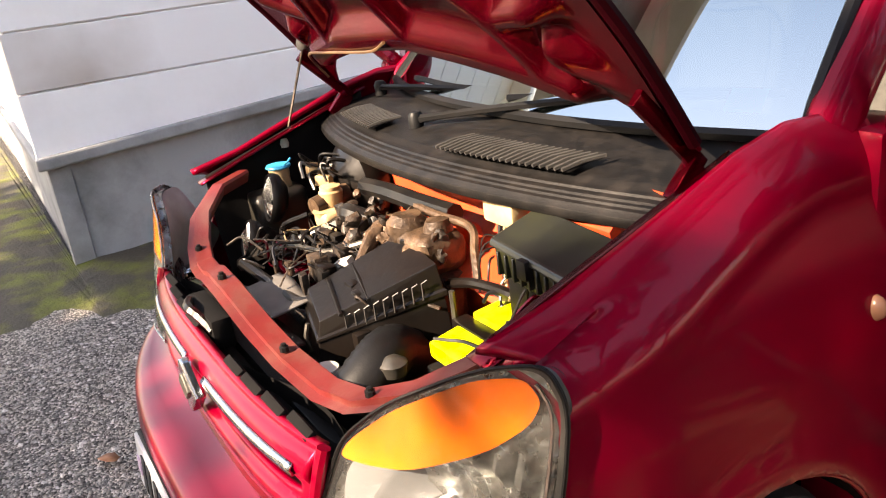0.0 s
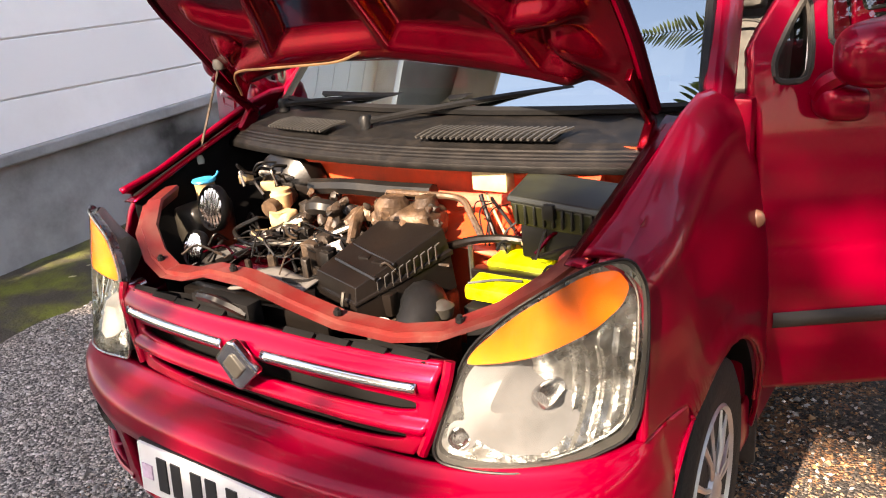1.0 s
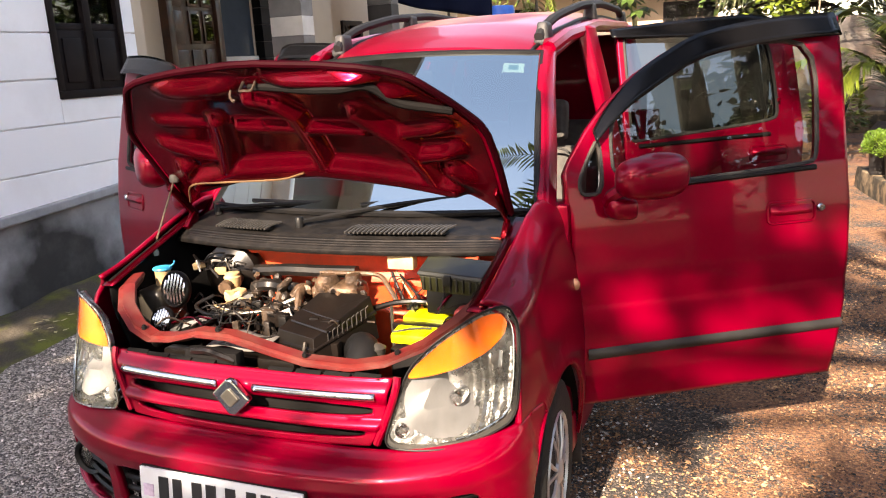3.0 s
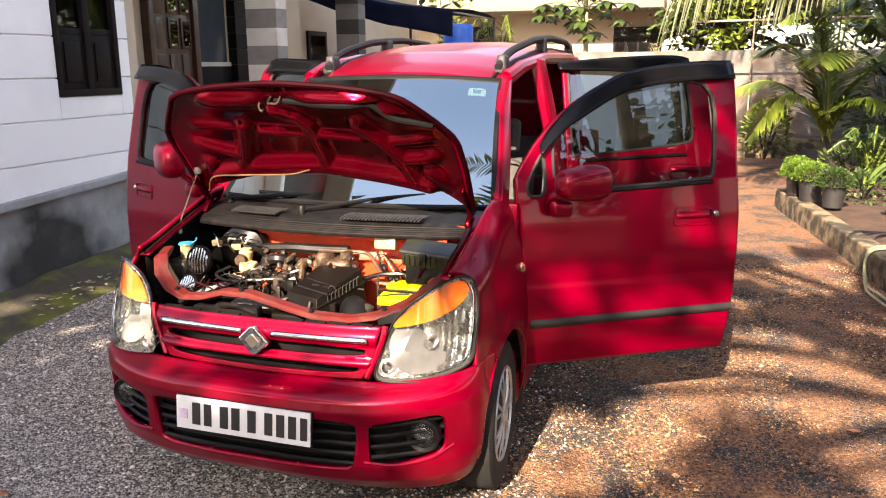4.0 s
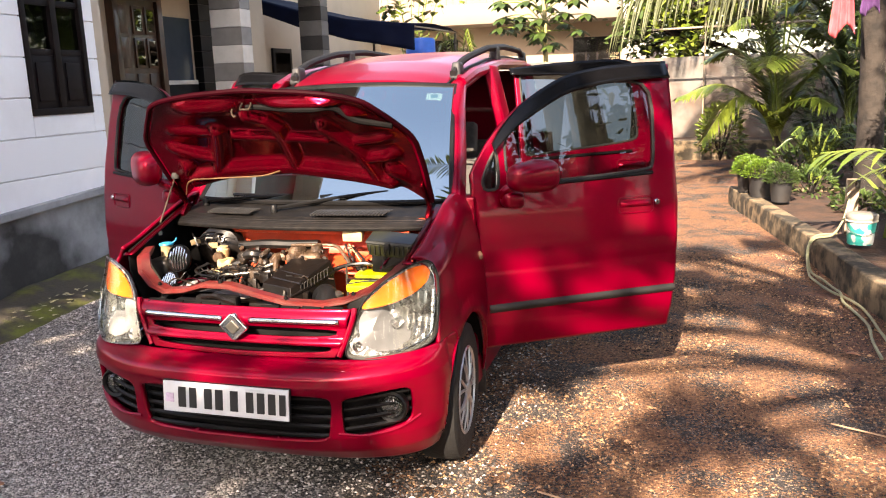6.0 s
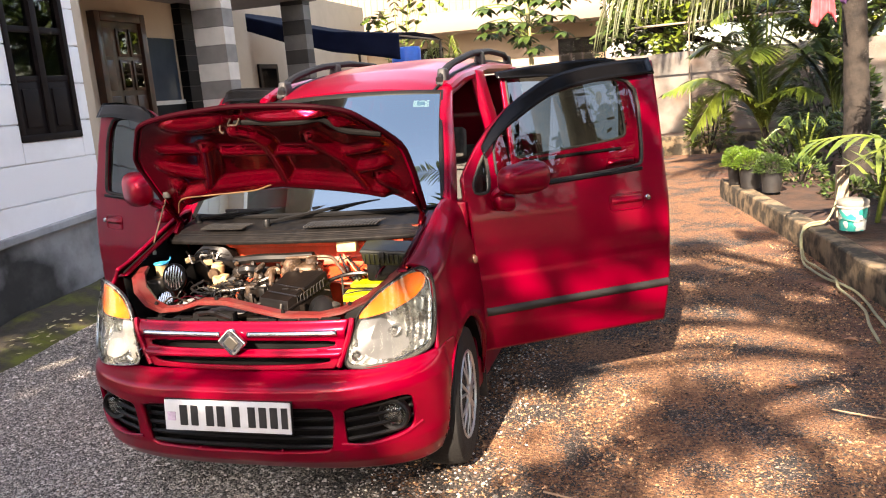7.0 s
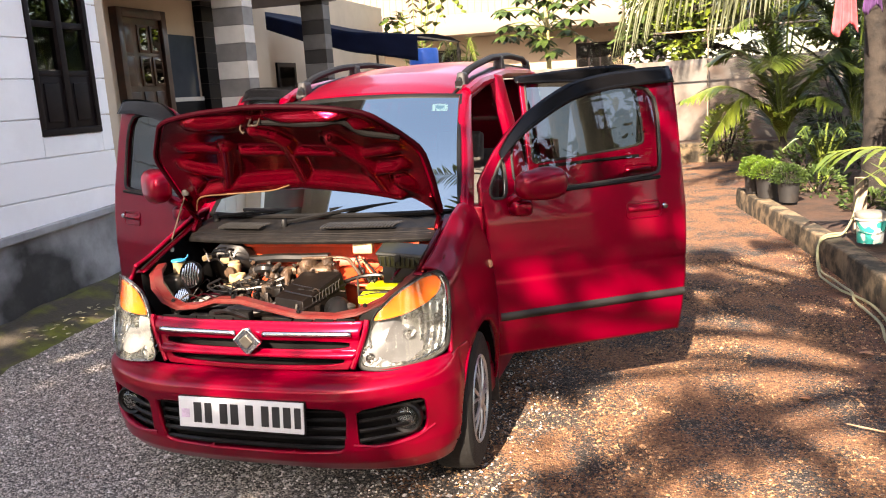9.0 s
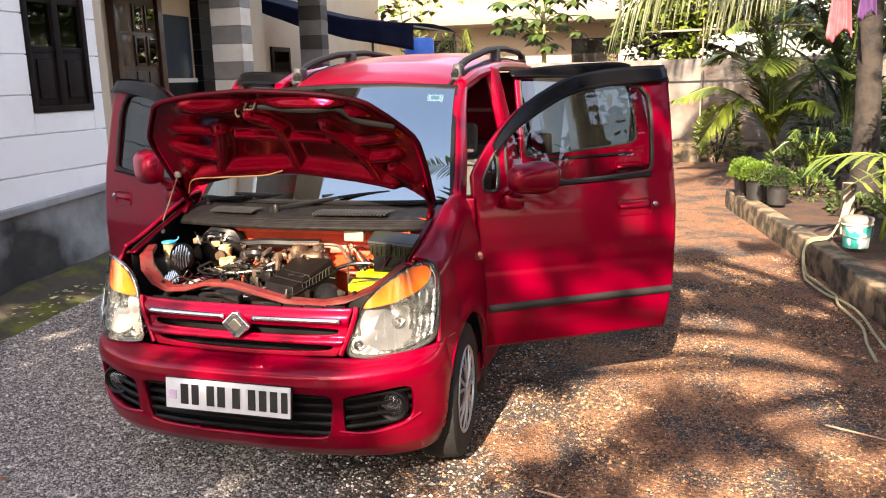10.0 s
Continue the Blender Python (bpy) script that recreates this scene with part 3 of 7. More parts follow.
def front_y(x, wide=0.735, deep=0.35, back=0.25, e=3.0, q=0.4545):
    t = min(1.0, abs(x) / wide)
    return back - deep * (1 - t ** e) ** q


def side_x(z):
    return lerp_table([(0.18, 0.690), (0.30, 0.712), (0.45, 0.730), (0.6, 0.733), (0.75, 0.722), (0.87, 0.702), (0.95, 0.678), (1.02, 0.648), (1.08, 0.615)], z)


# bumper
def bumper_top(x):
    return 0.575 + 0.022 * smoothstep(0.38, 0.72, abs(x))


def build_bumper():
    prof = [(0.0, 0.105), (0.025, 0.10), (0.05, 0.03), (0.10, -0.002), (0.2, -0.010), (0.30, 0.004), (0.42, 0.012), (0.70, 0.018), (0.85, 0.05), (1.0, 0.13)]

    def fn(u, v):
        a = (u - 0.5) * 2
        return (a, v)

    def lift(a, v):
        # a: -1..1 round the front; the last stretch runs along the sides to the wheel arch
        s = abs(a)
        x = 0.735 * math.sin(min(s / 0.90, 1) * math.pi / 2) ** 0.9
        top, bottom = bumper_top(x), 0.180 + 0.03 * s
        z = top + (bottom - top) * v
        back = lerp_table(prof, v)
        y = front_y(x) + back * (1 - 0.6 * s)
        if s > 0.90:
            y = 0.25 + (s - 0.90) * 1.0
            x = side_x(z) + 0.003 - 0.026 * (1 - smoothstep(0.22, 0.42, y)) ** 1.3 * (1 - smoothstep(0.0, 0.4, v))
        else:
            x -= back * 0.35 * smoothstep(0.5, 0.9, s) * smoothstep(0.03, 0.3, v)
            x -= 0.022 * smoothstep(0.55, 0.9, s) * (1 - smoothstep(0.0, 0.4, v))
        return Vector((math.copysign(x, a) * (1.0 if a > 0 else 1.02), y, z))

    def to_plane(x, z):
        s = 0.90 * 2 / math.pi * math.asin(min(1, (min(abs(x), 0.735) / 0.735) ** (1 / 0.9)))
        top, bottom = bumper_top(x), 0.180 + 0.03 * s
        return (math.copysign(s, x), (z - top) / (bottom - top))

    def hole(pts):
        return [to_plane(x, z) for x, z in pts]

    low = smooth_poly([(-0.365, 0.466), (-0.15, 0.473), (0.15, 0.473), (0.365, 0.466), (0.384, 0.445), (0.366, 0.312), (0.34, 0.293), (0.15, 0.284), (-0.15, 0.284), (-0.34, 0.293), (-0.366, 0.312), (-0.384, 0.445)], 4)
    fogs = [smooth_poly([(k * 0.416, 0.448), (k * 0.432, 0.461), (k * 0.54, 0.480), (k * 0.622, 0.489), (k * 0.646, 0.470), (k * 0.645, 0.378), (k * 0.622, 0.348), (k * 0.54, 0.327), (k * 0.435, 0.313), (k * 0.417, 0.326)], 3) for k in (1, -1)]
    bm = flat_cut(150, 46, fn, [hole(low), hole(fogs[0]), hole(fogs[1])], lift)
    # wheel arches
    dead = [f for f in bm.faces if all((v.co.y - HUB_Y) ** 2 + (v.co.z - HUB_Z) ** 2 < ARCH_R ** 2 for v in f.verts)]
    bmesh.ops.delete(bm, geom=dead, context="FACES")
    for v in bm.verts:
        d = Vector((v.co.y - HUB_Y, v.co.z - HUB_Z))
        if d.length < ARCH_R:
            d = d.normalized() * ARCH_R
            v.co.y, v.co.z = HUB_Y + d.x, HUB_Z + d.y
    bumper = part("bumper", bm, PAINT, car, "dark red painted front bumper", solid=0.02, angle=60)
    # lower intake: slatted black insert
    def inset(x, z, d):
        return Vector((x, front_y(x) + 0.045 + d, z))
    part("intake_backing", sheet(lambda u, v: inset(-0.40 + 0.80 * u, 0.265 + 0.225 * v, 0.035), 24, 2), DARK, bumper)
    for k in range(5):
        z = 0.310 + 0.035 * k
        part("intake_slat", rod([inset(-0.375 + 0.75 * i / 24, z, -0.012) for i in range(25)], 0.0085, 6), BLACK, bumper)
    for k in (1, -1):
        fog = part("fog_lamp_bezel", sheet(lambda u, v: Vector((k * (0.40 + 0.275 * u), front_y(0.40 + 0.275 * u) + 0.065, 0.29 + 0.225 * v)), 12, 4), DARK, bumper)
        for j in range(4):
            part("bezel_slat", rod([Vector((k * (0.415 + 0.018 * i), front_y(0.415 + 0.018 * i) + 0.034, 0.335 + 0.036 * j + 0.024 * i / 12)) for i in range(13)], 0.008, 6), BLACK, fog)
        c = Vector((k * 0.574, front_y(0.574) + 0.026, 0.410))
        part("fog_lamp_ring", turned([(0.056, 0.03), (0.058, 0.0), (0.052, -0.008), (0.043, 0.0), (0.042, 0.02)], 24, "y", c), BLACK, fog)
        part("fog_lamp_lens", turned([(0.0001, -0.010), (0.020, -0.008), (0.034, -0.003), (0.043, 0.006)], 24, "y", c), CLEAR, fog)
        part("fog_lamp_reflector", turned([(0.0001, 0.022), (0.02, 0.018), (0.042, 0.006)], 24, "y", c), CHROME, fog)
        part("bumper_crease", rod(bend([lift(*to_plane(k * x, z)) for x, z in ((0.40, 0.325), (0.50, 0.318), (0.60, 0.336), (0.665, 0.37))]), 0.006, 6), PAINT, bumper)
    # number plate
    plate = part("number_plate", box(-0.25, -0.006, -0.056, 0.25, 0.004, 0.056, bevel=0.003), PLATE_W, car, "white number plate with black marks", matrix=pose(-0.004, front_y(0) - 0.018, 0.443, -6, 0, 0))
    part("plate_border", box(-0.253, 0.0, -0.059, 0.253, 0.012, 0.059, bevel=0.003), BLACK, plate)
    for x, w in ((-0.168, 0.036), (-0.124, 0.034), (-0.062, 0.036), (-0.018, 0.036), (0.042, 0.036), (0.104, 0.034), (0.147, 0.034), (0.190, 0.034), (0.231, 0.03)):
        part("plate_mark", box(x - w / 2, -0.009, -0.036, x + w / 2 - 0.006, -0.004, 0.038), INK, plate)
    part("plate_badge", box(-0.237, -0.009, -0.02, -0.205, -0.004, 0.012), mat("plate_badge_tint", (0.55, 0.42, 0.55), vary=0.3, scale=60), plate)
    return bumper


# front panel between the headlights
def build_grille():
    def y_at(x, z):
        return front_y(x) + 0.095 + (z - 0.6) * 0.12
    hole1 = smooth_poly([(-0.385, 0.684), (0.385, 0.684), (0.378, 0.654), (0, 0.650), (-0.378, 0.654)], 4)
    hole2 = smooth_poly([(-0.368, 0.626), (0.368, 0.626), (0.352, 0.598), (0, 0.590), (-0.352, 0.598)], 4)
    def fn(u, v):
        z = 0.752 - 0.172 * v
        w = lerp_table([(0.57, 0.36), (0.60, 0.385), (0.66, 0.41), (0.765, 0.43)], z)
        return ((u * 2 - 1) * w, z - 0.006 * (1 - abs(u * 2 - 1)) * v)
    def lift(x, z):
        puff = 0.018 * max(0, 1 - ((z - 0.715) / 0.03) ** 2) + 0.014 * max(0, 1 - ((z - 0.632) / 0.016) ** 2)
        return Vector((x, y_at(x, z) - puff, z))
    g = part("grille", flat_cut(90, 40, fn, [hole1, hole2], lift), PAINT, car, "red painted grille with chrome strips", solid=0.016, angle=50)
    part("grille_mesh", sheet(lambda u, v: Vector((-0.40 + 0.8 * u, y_at(-0.4 + 0.8 * u, 0.6) + 0.05, 0.57 + 0.13 * v)), 20, 2), DARK, g)
    for k in (1, -1):
        def strip(u, v, k=k):
            x = k * (0.055 + (0.392 - 0.055) * u)
            z = 0.7235 - 0.0215 * v - 0.006 * (u - 0.5) ** 2
            return Vector((x, y_at(x, z) - 0.020 - 0.007 * math.sin(math.pi * v), z))
        part("chrome_strip", sheet(strip, 24, 6), CHROME, g, "chrome strip", solid=0.006)
    # plain lozenge emblem
    lo = [(-0.058, 0.004), (-0.008, 0.050), (0.008, 0.050), (0.058, -0.004), (0.008, -0.050), (-0.008, -0.050)]
    em = part("emblem", prism(lo, lambda a, b, d: Vector((a, y_at(0, 0.69) - 0.042 + d + abs(a) * 0.06, 0.688 + b)), 0.02), CHROME, g, "plain chrome lozenge emblem", bevel=0.005, smooth=False)
    part("emblem_inset", prism([(a * 0.5, b * 0.5) for a, b in lo], lambda a, b, d: Vector((a, y_at(0, 0.69) - 0.045 + d, 0.688 + b)), 0.01), STEEL, em, bevel=0.003, smooth=False)
    for sx in (1, -1):
        part("grille_side_trim", rod(bend([(sx * 0.440, y_at(0.44, 0.75) - 0.002, 0.757), (sx * 0.436, y_at(0.43, 0.72) - 0.008, 0.72), (sx * 0.412, y_at(0.41, 0.65) - 0.004, 0.65), (sx * 0.385, y_at(0.38, 0.595), 0.585)]), 0.010, 8), PAINT, g)
    # black slotted strip behind the top of the grille
    for i in range(10):
        if i in (4, 5):
            continue
        x0 = -0.40 + 0.08 * i
        part("upper_slot", box(x0 + 0.003, -0.008, 0.0, x0 + 0.077, 0.010, 0.026, bevel=0.003), DARK, g, matrix=pose(0, y_at(x0 + 0.04, 0.78) + 0.020, 0.731, 30, 0, 0))
    part("upper_filler", sheet(lambda u, v: Vector((-0.43 + 0.86 * u, y_at(-0.43 + 0.86 * u, 0.77) + 0.010 + 0.05 * v, 0.728 - 0.03 * v)), 30, 3), DARK, g)


def lamp_y(x, z):
    t = min(1.0, abs(x) / 0.76)
    wrap = 0.042 * smoothstep(0.55, 0.68, abs(x)) * (1 + (z - 0.75) * 2.4)   # the lens sweeps back along the wing
    return 0.30 - 0.31 * (1 - t ** 3.2) ** 0.55 + (z - 0.6) * 0.22 + wrap


HL_OUT = [(0.405, 0.583), (0.432, 0.68), (0.462, 0.775), (0.535, 0.845), (0.615, 0.893), (0.665, 0.895), (0.690, 0.845), (0.699, 0.74), (0.696, 0.612), (0.62, 0.583), (0.50, 0.575)]
HL_IN = [(0.411, 0.592), (0.436, 0.685), (0.467, 0.775), (0.538, 0.842), (0.616, 0.888), (0.659, 0.888), (0.683, 0.842), (0.690, 0.74), (0.686, 0.626), (0.615, 0.594), (0.50, 0.585)]


def build_headlight(k):
    def side(poly):
        # the lamp of the far side stands more upright at its inner top
        return poly if k > 0 else [(a - 0.058 * smoothstep(0.73, 0.88, b), b) for a, b in poly]
    out, inn = smooth_poly(side(HL_OUT), 5), smooth_poly(side(HL_IN), 5)
    wide = 1.0 if k > 0 else 1.045
    ahead = 0.0 if k > 0 else 0.042
    def surf(d):
        return lambda a, b: Vector((k * a * wide, lamp_y(a, b) + d - ahead * smoothstep(0.42, 0.60, a), b))
    def region(poly, d, n=34):
        bm = bmesh.new()
        xs = [p[0] for p in poly]; zs = [p[1] for p in poly]
        x0, x1, z0, z1 = min(xs) - 0.01, max(xs) + 0.01, min(zs) - 0.01, max(zs) + 0.01
        grid = {}
        for i in range(n + 1):
            for j in range(n + 1):
                a, b = x0 + (x1 - x0) * i / n, z0 + (z1 - z0) * j / n
                grid[i, j] = (a, b, inside(poly, a, b))
        used = {}
        def vert(key):
            if key not in used:
                a, b, ok = grid[key]
                if not ok:
                    a, b = nearest(poly, a, b)
                used[key] = bm.verts.new(surf(d)(a, b))
            return used[key]
        for i in range(n):
            for j in range(n):
                ks = [(i, j), (i + 1, j), (i + 1, j + 1), (i, j + 1)]
                if any(grid[q][2] for q in ks):
                    bm.faces.new([vert(q) for q in ks])
        bmesh.ops.remove_doubles(bm, verts=bm.verts, dist=0.0005)
        return bm
    hl = part("headlight", region(out, 0.0), CLEAR, car, "clear headlight lens with amber indicator on top")
    hl.visible_shadow = False
    bowl = region(inn, 0.013, 64)
    for v in bowl.verts:
        a, b = abs(v.co.x) / wide, v.co.z
        r = math.hypot(a - 0.555, (b - 0.690) * 1.15)
        v.co.y += 0.060 * max(0, 1 - (r / 0.115) ** 2)
        # upright flutes beside the bowl, stepped facets below and above it
        v.co.y += 0.0035 * math.cos(a * 300) * smoothstep(0.575, 0.60, a) * (b < 0.79)
        v.co.y += 0.003 * noise.noise((a * 38, b * 38, k)) * (a < 0.60)
        r2 = math.hypot(a - 0.447, b - 0.622)
        v.co.y += 0.018 * max(0, 1 - (r2 / 0.03) ** 2)
    part("reflector", bowl, REFLECTOR, hl, "silver reflector bowl", angle=25)
    ring = bmesh.new()
    edge = [[ring.verts.new(surf(d)(a, b)) for a, b in poly] for poly, d in ((out, 0.004), (inn, 0.004), (inn, 0.022))]
    for ra, rb in zip(edge, edge[1:]):
        for i in range(len(ra)):
            ring.faces.new((ra[i - 1], ra[i], rb[i], rb[i - 1]))
    # The far lamp shows its lit side: that brightness is put into paler parts.
    part("lamp_bezel", ring, SLAT if k > 0 else REFLECTOR, hl, "dark grey lamp bezel" if k > 0 else "lamp bezel lightened as its lit side")
    part("bezel_rim", rod([surf(0.003)(0.552 + (a - 0.552) * 0.955, 0.745 + (b - 0.745) * 0.955) for a, b in inn[34:60]], 0.0028, 6), CHROME, hl, "thin bright rim")
    part("bulb_cap", turned([(0.0001, -0.014), (0.016, -0.010), (0.02, 0.0), (0.018, 0.05)], 16, "y", (k * 0.565, lamp_y(0.565, 0.685) + 0.035, 0.685)), CHROME, hl)
    part("parking_bulb", turned([(0.0001, -0.01), (0.014, -0.006), (0.02, 0.006), (0.022, 0.02)], 16, "y", (k * 0.445, lamp_y(0.445, 0.617) + 0.012, 0.617)), CHROME, hl)
    amber = smooth_poly(side([(0.458, 0.748), (0.474, 0.776), (0.54, 0.836), (0.612, 0.880), (0.650, 0.880), (0.667, 0.850), (0.660, 0.822), (0.632, 0.792), (0.575, 0.768), (0.51, 0.754)]), 5)
    part("indicator_lens", region(amber, 0.002), ORANGE, hl, "amber indicator lens")
    pts = [surf(-0.001)(a, b) for a, b in out]
    rim = bmesh.new()
    rod(pts + [pts[0]], 0.0026, 6, rim)
    # silver instead of black on the far lamp, again for the lit look
    part("lamp_seal", rim, BLACK if k > 0 else REFLECTOR, hl)
    hood = bmesh.new()
    rings = [[hood.verts.new(Vector((k * (0.56 + (a - 0.56) * q) * wide, surf(d)(a, b).y, 0.735 + (b - 0.735) * q))) for a, b in out] for q, d in ((0.94, 0.022), (0.70, 0.034), (0.42, 0.050))]
    for ra, rb in zip(rings, rings[1:]):
        for i in range(len(ra)):
            hood.faces.new((ra[i - 1], ra[i], rb[i], rb[i - 1]))
    hood.faces.new(rings[-1])
    # paler grey on the far lamp stands in for light on its back
    part("lamp_housing", hood, mat("grey_lamp_housing", (0.11, 0.11, 0.115) if k > 0 else (0.42, 0.41, 0.40), rough=0.35, vary=0.3, scale=12), hl, "grey lamp housing, lightened on the far lamp")


def build_fender(k):
    def top(y):
        return lerp_table([(0.2, 0.905), (0.35, 0.955), (0.5, 1.005), (0.62, 1.045), (0.72, 1.065), (0.87, 1.06)], y)
    def topx(y):
        return lerp_table([(0.2, 0.612), (0.35, 0.610), (0.5, 0.612), (0.62, 0.612), (0.72, 0.612), (0.87, 0.63)], y)
    def place(u, v):
        y = 0.235 + (0.862 - 0.235) * u
        zt = top(y)
        zb = 0.598 + (0.25 - 0.598) * smoothstep(0.15, 0.33, u)
        if v < 0.32:
            # rounded shoulder from the bonnet edge over to the flank
            t = v / 0.32
            zs = zt - 0.115
            a = t * math.pi / 2
            xs = side_x(zs)
            x = topx(y) + (xs - topx(y)) * math.sin(a)
            z = zs + (zt - zs) * math.cos(a)
            z -= 0.016 * math.sin(2 * a)
        else:
            t = (v - 0.32) / 0.68
            z = (zt - 0.115) + (zb - (zt - 0.115)) * t
            x = side_x(z)
        x -= (0.028 if k > 0 else -0.006) * (1 - smoothstep(0.22, 0.42, y)) ** 1.3 * (v > 0.1)
        y = max(y, 0.0)
        if u < 0.12:
            y += (lamp_y(min(x, 0.697), z) + 0.006 - 0.235) * (1 - u / 0.12)
        flare = math.hypot(y - HUB_Y, z - HUB_Z)
        x += 0.010 * max(0, 1 - abs(flare - ARCH_R - 0.01) / 0.06) * (z < 0.66)
        return Vector((k * x, y, z))
    bm = sheet(place, 60, 56)
    # leave room for the wheel
    dead = [f for f in bm.faces if all(math.hypot(v.co.y - HUB_Y, v.co.z - HUB_Z) < ARCH_R for v in f.verts)]
    bmesh.ops.delete(bm, geom=dead, context="FACES")
    for v in bm.verts:
        d = Vector((v.co.y - HUB_Y, v.co.z - HUB_Z))
        if d.length < ARCH_R:
            d = d.normalized() * ARCH_R
            v.co.y, v.co.z = HUB_Y + d.x, HUB_Z + d.y
    f = part("fender", bm, PAINT, car, "dark red front wing", solid=0.015, angle=60)
    lip = [Vector((k * (side_x(HUB_Z + ARCH_R * math.sin(a)) - 0.002), HUB_Y - ARCH_R * math.cos(a), HUB_Z + ARCH_R * math.sin(a))) for a in [radians(8 + 164 * i / 30) for i in range(31)]]
    part("arch_lip", rod(lip, 0.005, 6), PAINT, f)
    # side repeater lamp
    rep = turned([(0.0001, 0.014), (0.010, 0.011), (0.016, 0.004), (0.018, -0.004), (0.016, -0.012), (0.0001, -0.016)], 16, "x")
    bmesh.ops.scale(rep, vec=(1, 0.8, 1.15), verts=rep.verts)
    if k < 0:
        rep = mirrored(rep)
    part("side_indicator", rep, mat("pale_amber", (0.30, 0.14, 0.085), rough=0.2, vary=0.1), f, "pale amber side indicator", matrix=pose(k * (side_x(0.787) + 0.002), 0.803, 0.787))
    # dark wheel housing
    ring = bmesh.new()
    for x0, x1 in ((0.30, 0.71),):
        a_s = [radians(-5 + 190 * i / 24) for i in range(25)]
        va = [ring.verts.new((k * x0, HUB_Y - (ARCH_R + 0.012) * math.cos(a), HUB_Z + (ARCH_R + 0.012) * math.sin(a))) for a in a_s]
        vb = [ring.verts.new((k * x1, HUB_Y - (ARCH_R + 0.012) * math.cos(a), HUB_Z + (ARCH_R + 0.012) * math.sin(a))) for a in a_s]
        for i in range(24):
            ring.faces.new((va[i], va[i + 1], vb[i + 1], vb[i]))
        ring.faces.new(va)
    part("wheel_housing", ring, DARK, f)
    part("mud_flap", box(k * 0.585, 0.872, 0.13, k * 0.715, 0.884, 0.34, bevel=0.004), RUBBER, f, "black rubber mud flap")


def build_wheel(x, y, k, steer=0.0):
    w = part("wheel", turned([(0.168, -0.075), (0.21, -0.082), (0.248, -0.085), (0.273, -0.074), (0.2815, -0.05), (TYRE_R, 0), (0.2815, 0.05), (0.273, 0.074), (0.248, 0.085), (0.21, 0.082), (0.168, 0.075)], 56, "x"), TYRE, car, "black tyre on silver wheel", matrix=pose(x, y, HUB_Z, 0, 0, steer))
    rim = bmesh.new()
    turned([(0.150, 0.02), (0.163, 0.055), (0.176, 0.072), (0.181, 0.078), (0.176, 0.083), (0.166, 0.074), (0.158, 0.066)], 48, "x", bm=rim)
    if k < 0:
        rim = mirrored(rim)
    part("rim", rim, RIM, w, "silver wheel cover")
    part("rim_back", turned([(0.0001, k * 0.02), (0.165, k * 0.015)], 32, "x"), DARK, w)
    for i in range(7):
        a = 2 * math.pi * i / 7
        sp = bmesh.new()
        for s in (-0.13, 0.13):
            ca, sa = math.cos(a + s), math.sin(a + s)
            cb, sb = math.cos(a + s * 1.5), math.sin(a + s * 1.5)
            rod([(k * 0.078, 0.035 * ca, 0.035 * sa), (k * 0.080, 0.09 * ca, 0.09 * sa), (k * 0.070, 0.165 * cb, 0.165 * sb)], [0.006, 0.006, 0.0085], 6, sp)
        part("spoke", sp, RIM, w)
    part("hub_cap", turned([(0.0001, k * 0.094), (0.022, k * 0.092), (0.038, k * 0.084), (0.044, k * 0.06)], 24, "x"), RIM, w)


build_bumper()
build_grille()
for side in (1, -1):
    build_headlight(side)
    build_fender(side)
    build_wheel(side * 0.638, HUB_Y, side, 4.0)
    build_wheel(side * 0.655, REAR_Y, side)


# ---- bonnet, propped open at about 45 degrees ----
HINGE_Y, HINGE_Z, HOOD_A = 0.60, 1.045, 45.0


def hood_wide(s):
    return lerp_table([(0, 0.578), (0.19, 0.584), (0.33, 0.582), (0.372, 0.572), (0.395, 0.560), (0.46, 0.517), (0.54, 0.458), (0.565, 0.435), (0.585, 0.392), (0.602, 0.32), (0.617, 0.225), (0.629, 0.11), (0.634, 0.02)], s)


def hood_x(u, s, trim=0.0):
    x = (2 * u - 1) * (hood_wide(s) - trim)
    return x * (1 - 0.02 * smoothstep(0.25, 0.52, s)) if x < 0 else x


def hood_rear(x):
    return 0.135 * (1 - min(1, abs(x) / 0.575) ** 5)


def hood_outer(x, s):
    # height of the skin above the chord from hinge to lip
    return 0.018 * (1 - (x / 0.6) ** 2) + 0.040 * math.sin(math.pi * min(1, s / 0.74))


RIBS = (   # pressed ribs of the inner panel: centre line (across, along), half width, height
    (((-0.46, 0.135), (-0.25, 0.188), (0.02, 0.203), (0.28, 0.166), (0.43, 0.132)), 0.030, 1.0),
    (((-0.15, 0.388), (0.07, 0.372), (0.23, 0.360)), 0.010, 0.8), (((-0.05, 0.505), (0.02, 0.475), (0.05, 0.43), (0.052, 0.34), (0.05, 0.22)), 0.016, 1.0),
    (((0.24, 0.43), (0.31, 0.345), (0.345, 0.29), (0.367, 0.225), (0.385, 0.150)), 0.020, 1.0), (((0.34, 0.255), (0.49, 0.278)), 0.014, 0.9),
    (((0.29, 0.335), (0.38, 0.35), (0.51, 0.375)), 0.008, 0.6), (((-0.47, 0.322), (-0.38, 0.280), (-0.29, 0.252)), 0.013, 0.8),
    (((-0.42, 0.42), (-0.22, 0.395)), 0.008, 0.5), (((-0.22, 0.41), (-0.25, 0.33), (-0.31, 0.19)), 0.018, 0.9),
    (((0.45, 0.20), (0.52, 0.13)), 0.022, 0.9), (((-0.46, 0.21), (-0.52, 0.13)), 0.022, 0.9))


